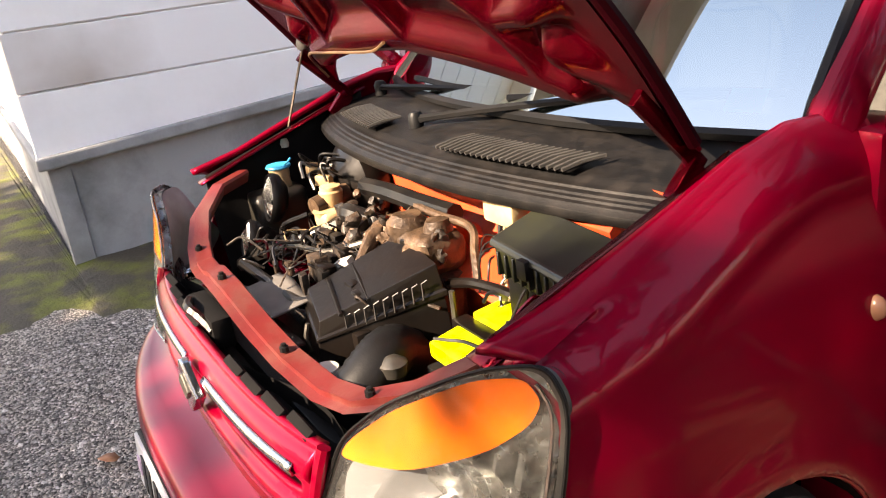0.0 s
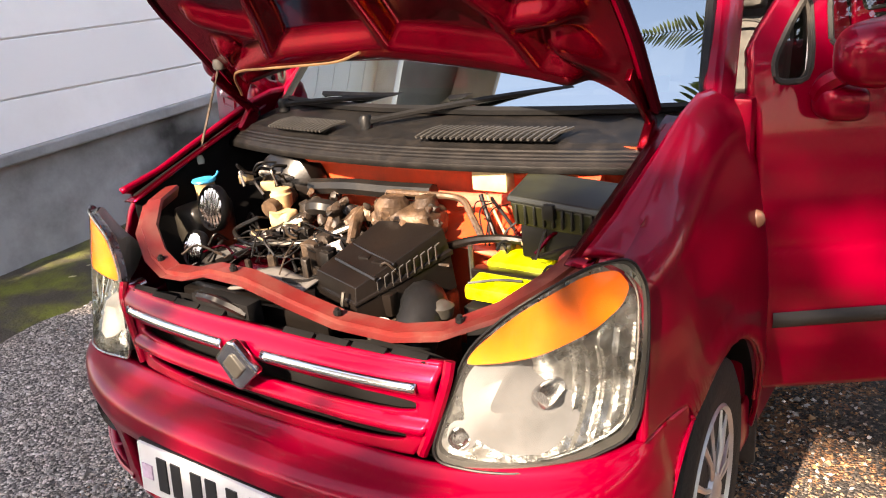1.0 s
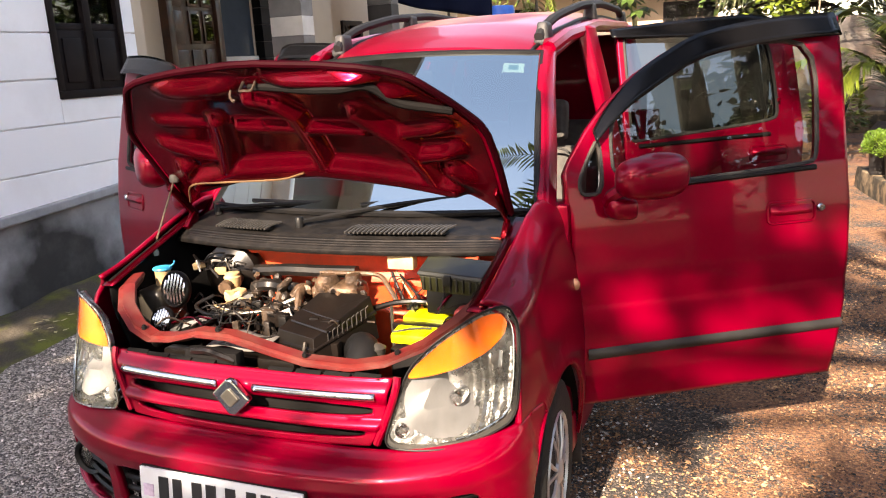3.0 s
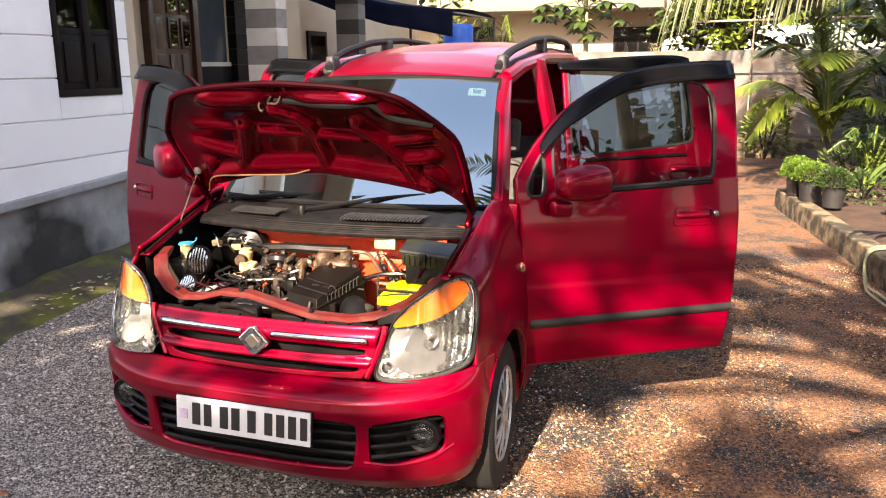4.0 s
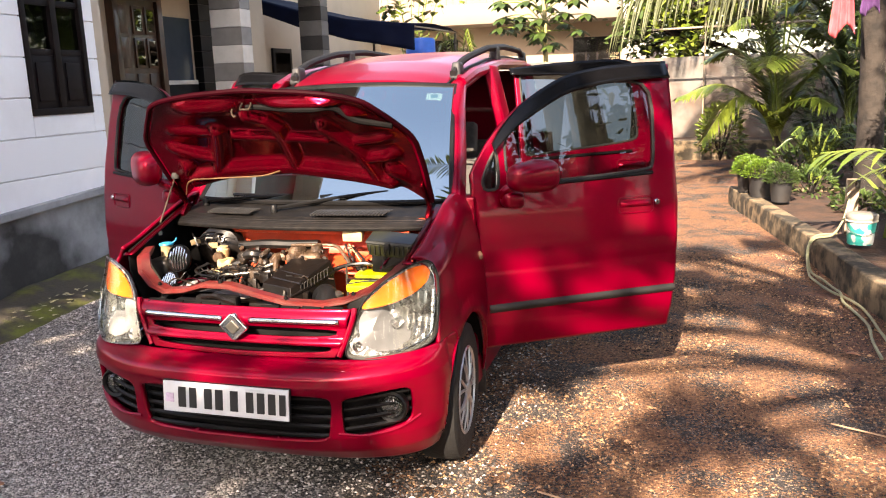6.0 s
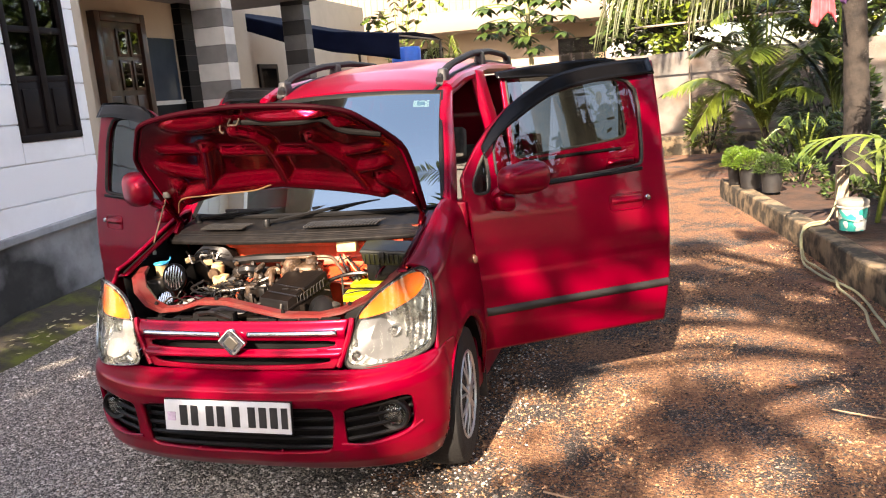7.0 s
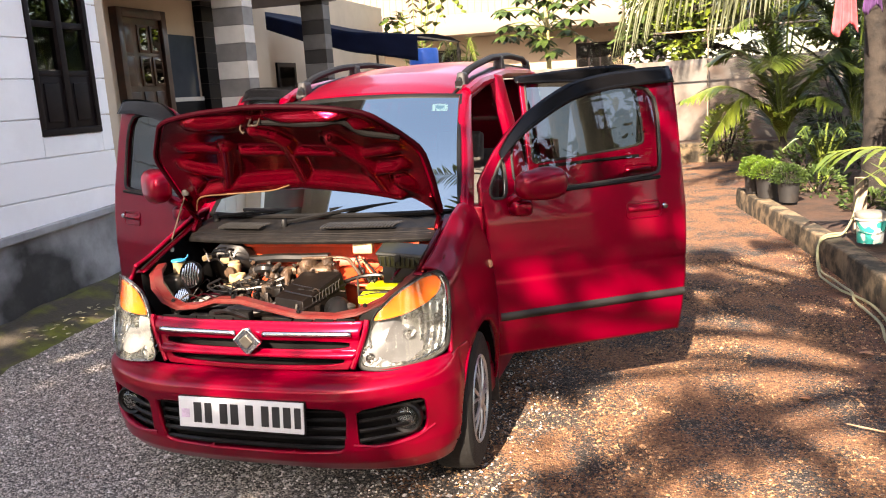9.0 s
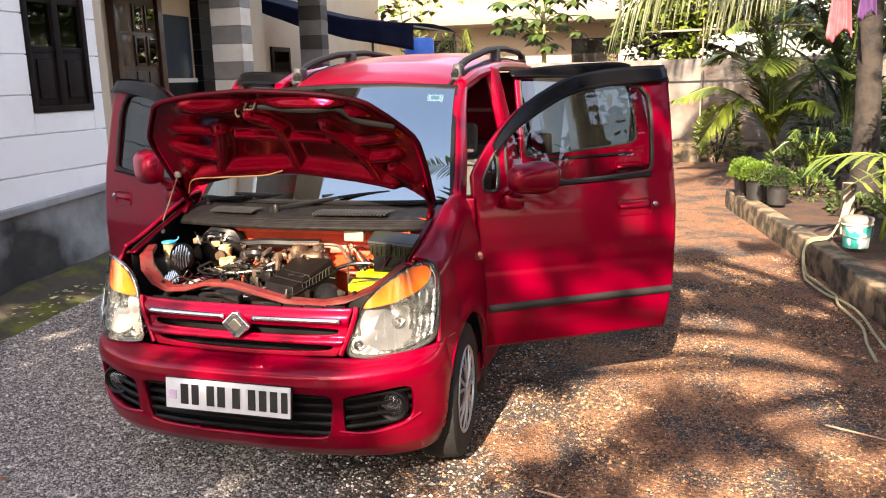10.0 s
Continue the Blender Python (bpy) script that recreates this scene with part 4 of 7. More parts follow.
def hood_rib(x, s):
    """Height of the pressed ribs above the flat of the inner panel, 0 to 1."""
    h = 0.0
    for line, w, top in RIBS:
        for (x0, s0), (x1, s1) in zip(line, line[1:]):
            dx, ds = x1 - x0, s1 - s0
            t = max(0.0, min(1.0, ((x - x0) * dx + (s - s0) * ds) / (dx * dx + ds * ds)))
            d = math.hypot(x - x0 - t * dx, s - s0 - t * ds)
            h = max(h, top * (1 - smoothstep(w * 0.3, w + 0.030, d)))
    for cx, cs, rx, rs, top in ((-0.19, 0.560, 0.13, 0.036, 1.0), (0.20, 0.578, 0.15, 0.026, 1.0), (0.39, 0.512, 0.06, 0.030, 0.7)):
        q = ((x - cx) / rx) ** 4 + ((s - cs) / rs) ** 2
        h = max(h, top * math.exp(-q))
    return h + 0.05 * noise.noise((x * 9, s * 9, 5))


def build_hood():
    m = pose(0.0, HINGE_Y, HINGE_Z, -HOOD_A, 0, 0)   # local: -y towards the lip, +z outwards
    def out(u, v):
        lo = hood_rear((2 * u - 1) * 0.572)
        s = lo + (0.634 - lo) * v
        x = hood_x(u, s)
        return Vector((x, -s, hood_outer(x, s)))
    hood = part("bonnet", sheet(out, 48, 40), PAINT, car, "dark red bonnet propped open", matrix=m, solid=0.006, angle=60)
    def inner(u, v):
        lo = hood_rear((2 * u - 1) * 0.572) + 0.012
        s = lo + (0.622 - lo) * v
        x = hood_x(u, s, 0.020)
        edge = smoothstep(0.0, 0.08, 1 - v) * smoothstep(0.02, 0.11, min(u, 1 - u))
        return Vector((x, -s, hood_outer(x, s) - 0.010 - 0.036 * hood_rib(x, s) * edge))
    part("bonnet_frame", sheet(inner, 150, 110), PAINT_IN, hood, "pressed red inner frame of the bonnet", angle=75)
    rim = []
    for i in range(41):
        s = 0.02 + 0.613 * i / 40
        rim.append((hood_x(0, s), -s - 0.002, hood_outer(hood_wide(s), s) - 0.006))
    rim = rim + [(hood_x(1, -b - 0.002), b, c) for a, b, c in reversed(rim)]
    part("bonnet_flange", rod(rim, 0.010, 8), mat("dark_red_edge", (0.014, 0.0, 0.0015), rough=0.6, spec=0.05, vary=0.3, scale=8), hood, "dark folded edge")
    def on_panel(x, s, d):
        return (x, -s, hood_outer(x, s) - 0.010 - 0.036 * max(0, hood_rib(x, s)) - d)
    strip = [(-0.02, 0.555), (0.06, 0.556), (0.15, 0.562), (0.255, 0.566), (0.325, 0.545), (0.388, 0.487), (0.464, 0.450), (0.52, 0.440)]
    part("weather_strip", rod(bend([on_panel(a, b, 0.006) for a, b in strip]), 0.0115, 8), DARK, hood, "black rubber weather strip")
    lz = hood_outer(0, 0.57) - 0.012
    lock = part("bonnet_lock", rod(bend([(-0.028, -0.575, lz), (-0.028, -0.575, lz - 0.035), (-0.010, -0.582, lz - 0.043), (0.008, -0.575, lz - 0.035), (0.008, -0.575, lz)]), 0.0038, 6), ENGINE, hood, "dark steel lock striker")
    part("lock_plate", box(-0.055, -0.592, lz - 0.006, 0.04, -0.548, lz + 0.004, bevel=0.003), PAINT_IN, lock)
    part("safety_hook", rod(bend([(-0.072, -0.565, lz), (-0.077, -0.550, lz - 0.028), (-0.066, -0.541, lz - 0.042), (-0.056, -0.551, lz - 0.046)]), 0.0032, 6), ENGINE, hood)
    # washer hose across the inside
    part("washer_hose", rod(bend([(-0.53, -0.06, -0.012)] + [on_panel(a, b, 0.004) for a, b in ((-0.46, 0.155), (-0.34, 0.17), (-0.2, 0.175), (-0.1, 0.185), (-0.02, 0.21))]), 0.0032, 6), mat("aged_tube", (0.10, 0.055, 0.025), rough=0.4, vary=0.3, scale=20), hood, "yellowed washer hose")
    for k in (1, -1):
        hg = part("hinge", box(k * 0.556, -0.14, -0.022, k * 0.568, 0.03, 0.004, bevel=0.003), PAINT_IN, hood, "red bonnet hinge arm")
        part("hinge_foot", box(k * 0.553, 0.0, -0.075, k * 0.572, 0.035, -0.01, bevel=0.003), PAINT_IN, hg)
    return hood


build_hood()


def build_prop():
    a = Vector((-0.60, 0.43, 0.93))
    b = Vector((-0.545, 0.505, 1.165))
    p = part("prop_rod", rod([a, a + Vector((-0.01, 0.02, 0.03)), b], 0.0032, 6), ENGINE, car, "thin steel bonnet prop rod")
    part("rod_clip", turned([(0.016, -0.012), (0.018, 0.0), (0.014, 0.014)], 10, "z", b), RUBBER, p)
    part("rod_foot", turned([(0.010, -0.01), (0.012, 0.0), (0.008, 0.012)], 10, "z", a), WHITE_P, p)


build_prop()


# ---- cowl, windscreen, roof and pillars ----
def cowl_front(x):
    return 0.425 + 0.30 * x * x


def ws_base(x):
    return Vector((x, 0.64 + 0.36 * x * x, 1.035 - 0.01 * abs(x)))


def ws_top(x):
    return Vector((x, 1.300 + 0.25 * x * x, 1.520 - 0.08 * x * x))


def build_cowl():
    def fn(u, v):
        x = (2 * u - 1) * 0.60
        y0, y1 = cowl_front(x), ws_base(x).y + 0.02
        z = lerp_table([(0, 0.953), (0.010, 0.966), (0.035, 0.971), (0.04, 0.9735), (0.075, 0.977), (0.08, 0.9795), (0.115, 0.982), (0.12, 0.985), (0.155, 0.987), (0.16, 0.990), (0.20, 0.992), (0.26, 1.000), (0.55, 1.009), (1, 1.026)], v) - 0.02 * x * x
        return (x, y0 + (y1 - y0) * v, z)
    cowl = part("cowl", sheet(lambda u, v: Vector(fn(u, v)), 60, 84), COWL, car, "weathered black plastic cowl with vent slots", solid=0.012, angle=22)
    for x0, x1, n in ((0.10, 0.395, 21), (-0.40, -0.19, 15)):
        base = sheet(lambda u, v: Vector((x0 + (x1 - x0) * u, cowl_front(x0 + (x1 - x0) * u) + 0.045 + 0.062 * v, 1.0075 + 0.008 * v - 0.02 * (x0 + (x1 - x0) * u) ** 2)), 20, 2)
        vent = part("vent", base, DARK, cowl, "slotted air vent")
        for i in range(n + 1):
            x = x0 + (x1 - x0) * i / n
            y = cowl_front(x) + 0.040
            z = 1.011 - 0.02 * x * x
            part("vent_slat", rod([(x - 0.008, y, z), (x - 0.002, y + 0.035, z + 0.007), (x + 0.012, y + 0.072, z + 0.010)], 0.0036, 5), SLAT, vent)
    # wipers
    for name, pts in (("long", [(-0.11, 0.545, 1.022), (0.05, 0.615, 1.045), (0.25, 0.70, 1.066), (0.47, 0.78, 1.076)]), ("short", [(-0.52, 0.68, 1.030), (-0.40, 0.67, 1.042), (-0.25, 0.67, 1.052), (-0.02, 0.69, 1.060)])):
        w = part("wiper", rod(bend(pts, 5), [0.011] + [0.0075] * (len(bend(pts, 5)) - 1), 6), BLACK, car, "black windscreen wiper arm")
        tip = Vector(pts[-1])
        part("wiper_blade", rod(bend([Vector(pts[1]) + Vector((0.0, 0.05, 0.012)), tip + Vector((-0.1, -0.01, 0.0)), tip + Vector((0.12, 0.05, 0.004))], 6), 0.008, 5), RUBBER, w)
        part("wiper_pivot", turned([(0.015, -0.02), (0.016, 0.008), (0.011, 0.016), (0.0001, 0.018)], 16, "z", pts[0]), BLACK, w)


build_cowl()


def build_shell():
    def ws(u, v):
        w = 0.605 + (0.482 - 0.605) * v
        x = (2 * u - 1) * w
        p = ws_base(x).lerp(ws_top(x), v)
        bow = 0.03 * math.sin(math.pi * v)
        return p + Vector((0, -bow * 0.6, bow * 0.8))
    ws_ob = part("windscreen", sheet(ws, 24, 16), SCREEN, car, "windscreen glass with a small square paper label")
    ws_ob.visible_shadow = False
    loop = [ws(i / 20, 0) for i in range(21)] + [ws(1, i / 12) for i in range(1, 13)] + [ws(1 - i / 20, 1) for i in range(1, 21)] + [ws(0, 1 - i / 12) for i in range(1, 13)]
    part("screen_seal", rod(loop, 0.011, 6), BLACK, ws_ob)
    # dark band round the glass
    for nm, f in (("top", lambda u, v: ws(u, 0.945 + 0.05 * v)), ("edge", lambda u, v: ws(0.965 + 0.03 * v, u)), ("edge", lambda u, v: ws(0.035 - 0.03 * v, u)), ("base", lambda u, v: ws(u, 0.004 + 0.05 * v))):
        part("screen_band", sheet(lambda u, v, f=f: f(u, v) + Vector((0, 0.004, -0.004)), 20, 2), BLACK, ws_ob)
    st = part("paper_label", sheet(lambda u, v: ws(0.865 + 0.075 * u, 0.84 + 0.075 * v) + Vector((0, 0.004, -0.004)), 4, 4), mat("pale_green_label", (0.55, 0.72, 0.62), rough=0.5, vary=0.1), ws_ob, "pale green square label")
    part("label_mark", sheet(lambda u, v: ws(0.885 + 0.035 * u, 0.86 + 0.035 * v) + Vector((0, 0.002, -0.002)), 4, 4), mat("green_ink", (0.02, 0.20, 0.13), rough=0.5, vary=0.2), st)
    part("paper_label", sheet(lambda u, v: ws(0.90 + 0.045 * u, 0.055 + 0.055 * v) + Vector((0, 0.003, -0.003)), 4, 4), mat("teal_label", (0.02, 0.42, 0.33), rough=0.5, vary=0.2, scale=60), ws_ob, "small teal label")
    part("mirror_inside", box(-0.10, -0.015, -0.03, 0.10, 0.012, 0.03, bevel=0.012), BLACK, car, "black inside rear mirror", matrix=pose(0.0, 1.235, 1.43))

    def roof(u, v):
        y = 1.30 + (3.36 - 1.30) * v
        w = lerp_table([(0, 0.492), (0.1, 0.515), (0.3, 0.54), (0.9, 0.55), (1, 0.535)], v)
        a = 2 * u - 1
        x = a * w
        zc = lerp_table([(1.30, 1.528), (1.45, 1.580), (1.7, 1.634), (2.1, 1.682), (2.6, 1.706), (3.1, 1.697), (3.36, 1.66)], y)
        y += 0.25 * x * x * (1 - v) ** 3
        return Vector((x, y, zc - 0.060 * abs(a) ** 3.6 - 0.018 * a * a))
    rf = part("roof", sheet(roof, 40, 50), PAINT, car, "dark red roof panel", solid=0.02, angle=60)
    for k in (1, -1):
        part("roof_channel", rod([roof(0.5 + k * 0.425, v / 20) + Vector((0, 0, 0.001)) for v in range(0, 21)], 0.009, 6), BLACK, rf)
        def rail(v):
            p = roof(0.5 + k * 0.43, v)
            return p
        r = part("roof_rail", rod([rail(0.07) + Vector((0, 0, 0.03)), rail(0.11) + Vector((0, 0, 0.054))] + [rail(0.11 + 0.82 * i / 14) + Vector((0, 0, 0.058 + 0.006 * math.sin(math.pi * i / 14))) for i in range(1, 14)] + [rail(0.93) + Vector((0, 0, 0.05)), rail(0.97) + Vector((0, 0, 0.02))], 0.019, 8), mat("grey_rail", (0.012, 0.012, 0.013), spec=0.2, rough=0.65, vary=0.2), car, "dark grey roof rail")
        for v in (0.10, 0.5, 0.94):
            foot = bmesh.new()
            p = rail(v)
            box(p.x - 0.03, p.y - 0.055, p.z - 0.018, p.x + 0.03, p.y + 0.055, p.z + 0.074, foot, bevel=0.018, seg=3)
            for q in foot.verts:
                if q.co.z > p.z + 0.02:
                    q.co.x = p.x + (q.co.x - p.x) * 0.72
                    q.co.y = p.y + 0.012 + (q.co.y - p.y) * 0.8
            part("rail_foot", foot, mat("grey_rail_foot", (0.03, 0.03, 0.032), spec=0.2, rough=0.5, vary=0.2), r)
        # A pillar
        def pil(pts, wx, wy):
            bm = bmesh.new()
            rings = []
            for p in pts:
                rings.append([bm.verts.new((k * (p[0] + dx * wx), p[1] + dy * wy, p[2])) for dx, dy in ((-0.5, -0.6), (0.15, -0.5), (0.5, 0.1), (0.4, 0.6), (-0.4, 0.6))])
            for a, b in zip(rings, rings[1:]):
                for i in range(5):
                    bm.faces.new((a[i], a[(i + 1) % 5], b[(i + 1) % 5], b[i]))
            bm.faces.new(rings[0]); bm.faces.new(rings[-1][::-1])
            return bm
        part("pillar", pil([(0.634, 0.76, 0.96), (0.624, 0.83, 1.06), (0.588, 1.00, 1.20), (0.532, 1.22, 1.40), (0.500, 1.38, 1.495), (0.490, 1.50, 1.555)], 0.050, 0.085), PAINT, car, "dark red windscreen pillar", bevel=0.01)
        part("pillar", pil([(0.67, 1.87, 0.30), (0.685, 1.87, 0.75), (0.665, 1.87, 1.05), (0.60, 1.88, 1.35), (0.54, 1.88, 1.60)], 0.07, 0.10), PAINT, car, "dark red door pillar", bevel=0.01)
        part("pillar", pil([(0.68, 2.85, 0.60), (0.675, 2.80, 1.05), (0.60, 2.84, 1.40), (0.545, 2.90, 1.62)], 0.07, 0.12), PAINT, car, "dark red rear pillar", bevel=0.01)
        part("roof_side_rail", rod([(k * 0.497, 1.40, 1.515), (k * 0.515, 1.6, 1.562), (k * 0.535, 2.1, 1.605), (k * 0.54, 2.9, 1.61)], 0.028, 8), PAINT, car)
        part("hinge_pillar", box(k * 0.59, 0.83, 0.28, k * 0.690, 0.955, 1.035, bevel=0.012), PAINT, car, "dark red door hinge pillar")
        part("sill", box(k * 0.60, 0.80, 0.19, k * 0.70, 2.50, 0.33, bevel=0.02), PAINT, car, "dark red door sill")
        def quarter(u, v):
            z = 0.28 + (1.06 - 0.28) * v
            y = 2.52 + (3.38 - 2.52) * u
            return Vector((k * (side_x(z) - 0.10 * smoothstep(0.7, 1, u) ** 2), y, z))
        bm = sheet(quarter, 30, 30)
        dead = [f for f in bm.faces if all(math.hypot(v.co.y - REAR_Y, v.co.z - HUB_Z) < ARCH_R for v in f.verts)]
        bmesh.ops.delete(bm, geom=dead, context="FACES")
        part("rear_wing", bm, PAINT, car, "dark red rear wing", solid=0.02)
        part("rear_corner_glass", sheet(lambda u, v: Vector((k * (0.655 - 0.10 * v), 2.90 + 0.38 * u, 1.08 + 0.42 * v)), 4, 4), TINT, car)
    part("tailgate", sheet(lambda u, v: Vector(((2 * u - 1) * lerp_table([(0, 0.6), (0.6, 0.6), (1, 0.52)], v), 3.40 - 0.06 * max(0, v - 0.5), 0.3 + 1.28 * v)), 10, 14), PAINT, car, "dark red tailgate", solid=0.03)
    part("rear_glass", sheet(lambda u, v: Vector(((2 * u - 1) * 0.48, 3.418 - 0.05 * v, 1.05 + 0.42 * v)), 4, 4), TINT, car)
    part("cabin_floor", box(-0.66, 0.55, 0.22, 0.66, 3.36, 0.27), DARK, car)
    # bulkhead between engine and cabin, dashboard
    part("dashboard", sheet(lambda u, v: Vector(((2 * u - 1) * 0.62, 0.70 + 0.34 * v, lerp_table([(0, 0.98), (0.3, 1.0), (0.7, 1.0), (0.85, 0.96), (1, 0.6)], v))), 20, 14), BLACK, car, "dark grey dashboard", solid=0.02)


build_shell()


# ---- doors ----
def door_in(z):
    """How far the door skin lies inside its widest line at a height."""
    return lerp_table([(0.33, 0.020), (0.45, 0.004), (0.60, 0.0), (0.80, 0.004), (0.95, 0.016), (1.05, 0.030), (1.10, 0.036), (1.35, 0.095), (1.60, 0.165)], z)


def build_door(k, front, hinge, angle):
    """One door in its own frame: y runs from the hinge to the trailing edge, x outwards; then swung open."""
    if front:
        length, low = 0.935, 0.345
        def top(s):
            return lerp_table([(-0.075, 1.10), (-0.04, 1.165), (0.03, 1.262), (0.10, 1.338), (0.20, 1.418), (0.30, 1.475), (0.42, 1.525), (0.55, 1.553), (0.75, 1.568), (0.96, 1.572)], s)
        quarter = [(-0.005, 1.055), (0.068, 1.055), (0.068, 1.235), (0.03, 1.18), (-0.012, 1.10)]
        window = [(0.105, 1.065), (0.80, 1.095), (0.835, 1.12), (0.865, 1.50), (0.56, 1.50), (0.42, 1.472), (0.27, 1.40), (0.16, 1.318), (0.105, 1.262)]
        holes = [smooth_poly(quarter, 3), smooth_poly(window, 3)]
        def start(z):
            return lerp_table([(0.34, -0.015), (0.55, -0.03), (1.0, -0.045), (1.06, -0.06)], z)
        def end(z):
            return lerp_table([(0.34, 0.910), (0.6, 0.938), (0.95, 0.948), (1.1, 0.943), (1.57, 0.962)], z)
        handle_s, mould, hz = 0.727, (0.0, 0.928), 0.945
    else:
        length, low = 0.80, 0.345
        def top(s):
            return lerp_table([(-0.05, 1.580), (0.45, 1.602), (0.66, 1.595), (0.74, 1.55), (0.80, 1.46)], s)
        window = [(0.0, 1.115), (0.012, 1.104), (0.03, 1.104), (0.65, 1.155), (0.68, 1.19), (0.66, 1.50), (0.60, 1.54), (0.03, 1.545), (0.005, 1.544), (0.0, 1.53)]
        holes = [smooth_poly(window, 3)]
        def start(z):
            return -0.03
        def end(z):
            return lerp_table([(0.34, 0.42), (0.45, 0.50), (0.60, 0.66), (0.75, 0.76), (1.1, 0.79), (1.57, 0.76)], z)
        handle_s, mould, hz = 0.625, (0.0, 0.48), 1.018

    def fn(u, v):
        s_guess = -0.045 + (length + 0.045) * u
        z = low + (top(s_guess) - low) * v
        s = start(z) + (end(z) - start(z)) * u
        z = low + (top(s) - low) * v
        return (s, z)

    def lift(s, z, d=0.0):
        x = -door_in(z) - d
        x -= 0.010 * math.exp(-((z - 0.70) / 0.012) ** 2) * 0.3
        return Vector((k * x, s, z))
    m = pose(k * 0.742, hinge, 0, 0, 0, -k * angle)
    skin = flat_cut(84, 84, fn, holes, lift)
    door = part("door", skin, PAINT, car, "open dark red %s door" % ("front" if front else "rear"), matrix=m, angle=50)
    md = door.modifiers.new("solid", "SOLIDIFY")
    md.thickness, md.offset = 0.030, -1
    md.use_even_offset = False
    # trim panel inside
    def panel(u, v):
        z = low + 0.05 + (1.03 - low - 0.05) * v
        s0, s1 = start(z) + 0.13, end(z) - 0.03
        return lift(s0 + (s1 - s0) * u, z, 0.040 + 0.035 * math.sin(math.pi * v) * (0.6 + 0.4 * math.sin(math.pi * u)))
    part("door_trim", sheet(panel, 14, 14), BEIGE, door, "beige inner trim panel", solid=0.02)
    # glass and its black rubber edges
    for h, gm in zip(holes, (TINT, TINT) if front and k > 0 else (DOOR_DARK,) * 2):
        g = bmesh.new()
        face = [g.verts.new(lift(a, b, 0.016)) for a, b in h]
        g.faces.new(face)
        bmesh.ops.triangulate(g, faces=g.faces)
        gl = part("door_glass", g, gm, door, "tinted door glass", smooth=False)
        gl.visible_shadow = False
        loop = [lift(a, b, 0.004) for a, b in h]
        part("window_rubber", rod(loop + [loop[0]], 0.008, 6), RUBBER, door)
    z0 = 1.058 if front else 1.082
    belt = [lift(s, z0 + (0.033 if front else 0.03) * max(0, s), -0.004) for s in [(0.10 if front else 0.03) + 0.06 * i for i in range(13 if front else 11)]]
    part("waist_rubber", rod(belt, 0.009, 6), BLACK, door, "black waist rubber strip")
    # smoked rain visor over the window
    if front:
        vis = [(0.045, 1.225), (0.10, 1.295), (0.20, 1.385), (0.30, 1.445), (0.42, 1.50), (0.56, 1.53), (0.75, 1.55), (0.945, 1.555)]
    else:
        vis = [(-0.06, 1.552), (0.2, 1.573), (0.45, 1.585), (0.60, 1.585), (0.675, 1.570)]
    vis_pts = bend([Vector((a, b, 0)) for a, b in vis], 5)
    def visor(u, v):
        i = u * (len(vis_pts) - 1)
        a = vis_pts[min(int(i), len(vis_pts) - 2)].lerp(vis_pts[min(int(i) + 1, len(vis_pts) - 1)], i - min(int(i), len(vis_pts) - 2))
        s, z = a.x, a.y
        z += 0.030 - 0.075 * v * (0.45 + 0.55 * min(1, u * 3))
        return lift(s, z, -0.006 - 0.028 * v)
    part("rain_visor", sheet(visor, 40, 4), mat("smoked_visor", (0.003, 0.003, 0.0035), rough=0.16, spec=0.2, vary=0.2), door, "smoked black rain visor", solid=0.004)
    # handle
    hd = part("door_handle", sheet(lambda u, v: lift(handle_s + (u - 0.5) * 0.155, hz + (v - 0.5) * 0.03 + 0.004, -0.004 - 0.016 * math.sin(math.pi * v) * min(1, 6 * u, 6 * (1 - u))), 14, 6), PAINT, door, "dark red door handle")
    rec = rounded(handle_s - 0.088, hz - 0.038, handle_s + 0.088, hz + 0.032, 0.018)
    rp = [lift(a, b, -0.001) for a, b in rec]
    part("handle_recess", rod(rp + [rp[0]], 0.005, 5), PAINT, door)
    part("handle_cup", sheet(lambda u, v: lift(handle_s + (u - 0.5) * 0.15, hz - 0.032 + 0.03 * v, -0.0025), 6, 3), PAINT, hd)
    if front:
        lk = turned([(0.0001, 0.008), (0.011, 0.007), (0.015, 0.0)], 16, "x")
        lk = mirrored(lk) if k < 0 else lk
        part("lock", lk, CHROME, door, "chrome key lock", matrix=Matrix.Translation(lift(handle_s + 0.110, hz + 0.004, -0.002)))
    # side moulding
    def strip(u, v):
        s = mould[0] + (mould[1] - mould[0]) * u
        z = 0.510 + 0.038 * v + 0.006 * u
        return lift(s, z, -0.004 - 0.012 * math.sin(math.pi * v) * min(1, 20 * u + 0.2))
    part("side_moulding", sheet(strip, 30, 6), mat("moulding_black", (0.016, 0.015, 0.015), spec=0.25, rough=0.5, vary=0.2, scale=12), door, "black side rubbing strip")
    if front:
        # mirror: rounded shell on a foot
        foot = bmesh.new()
        bmesh.ops.create_uvsphere(foot, u_segments=20, v_segments=12, radius=1)
        for v in foot.verts:
            x, y, z = (math.copysign(abs(c) ** 0.6, c) for c in v.co)
            v.co = Vector((k * (0.012 + 0.046 * x), 0.108 + 0.050 * y, 1.016 + 0.038 * z - 0.10 * 0.050 * y))
        part("mirror_foot", foot, PAINT, door, "dark red mirror foot")
        shell = bmesh.new()
        bmesh.ops.create_uvsphere(shell, u_segments=28, v_segments=18, radius=1)
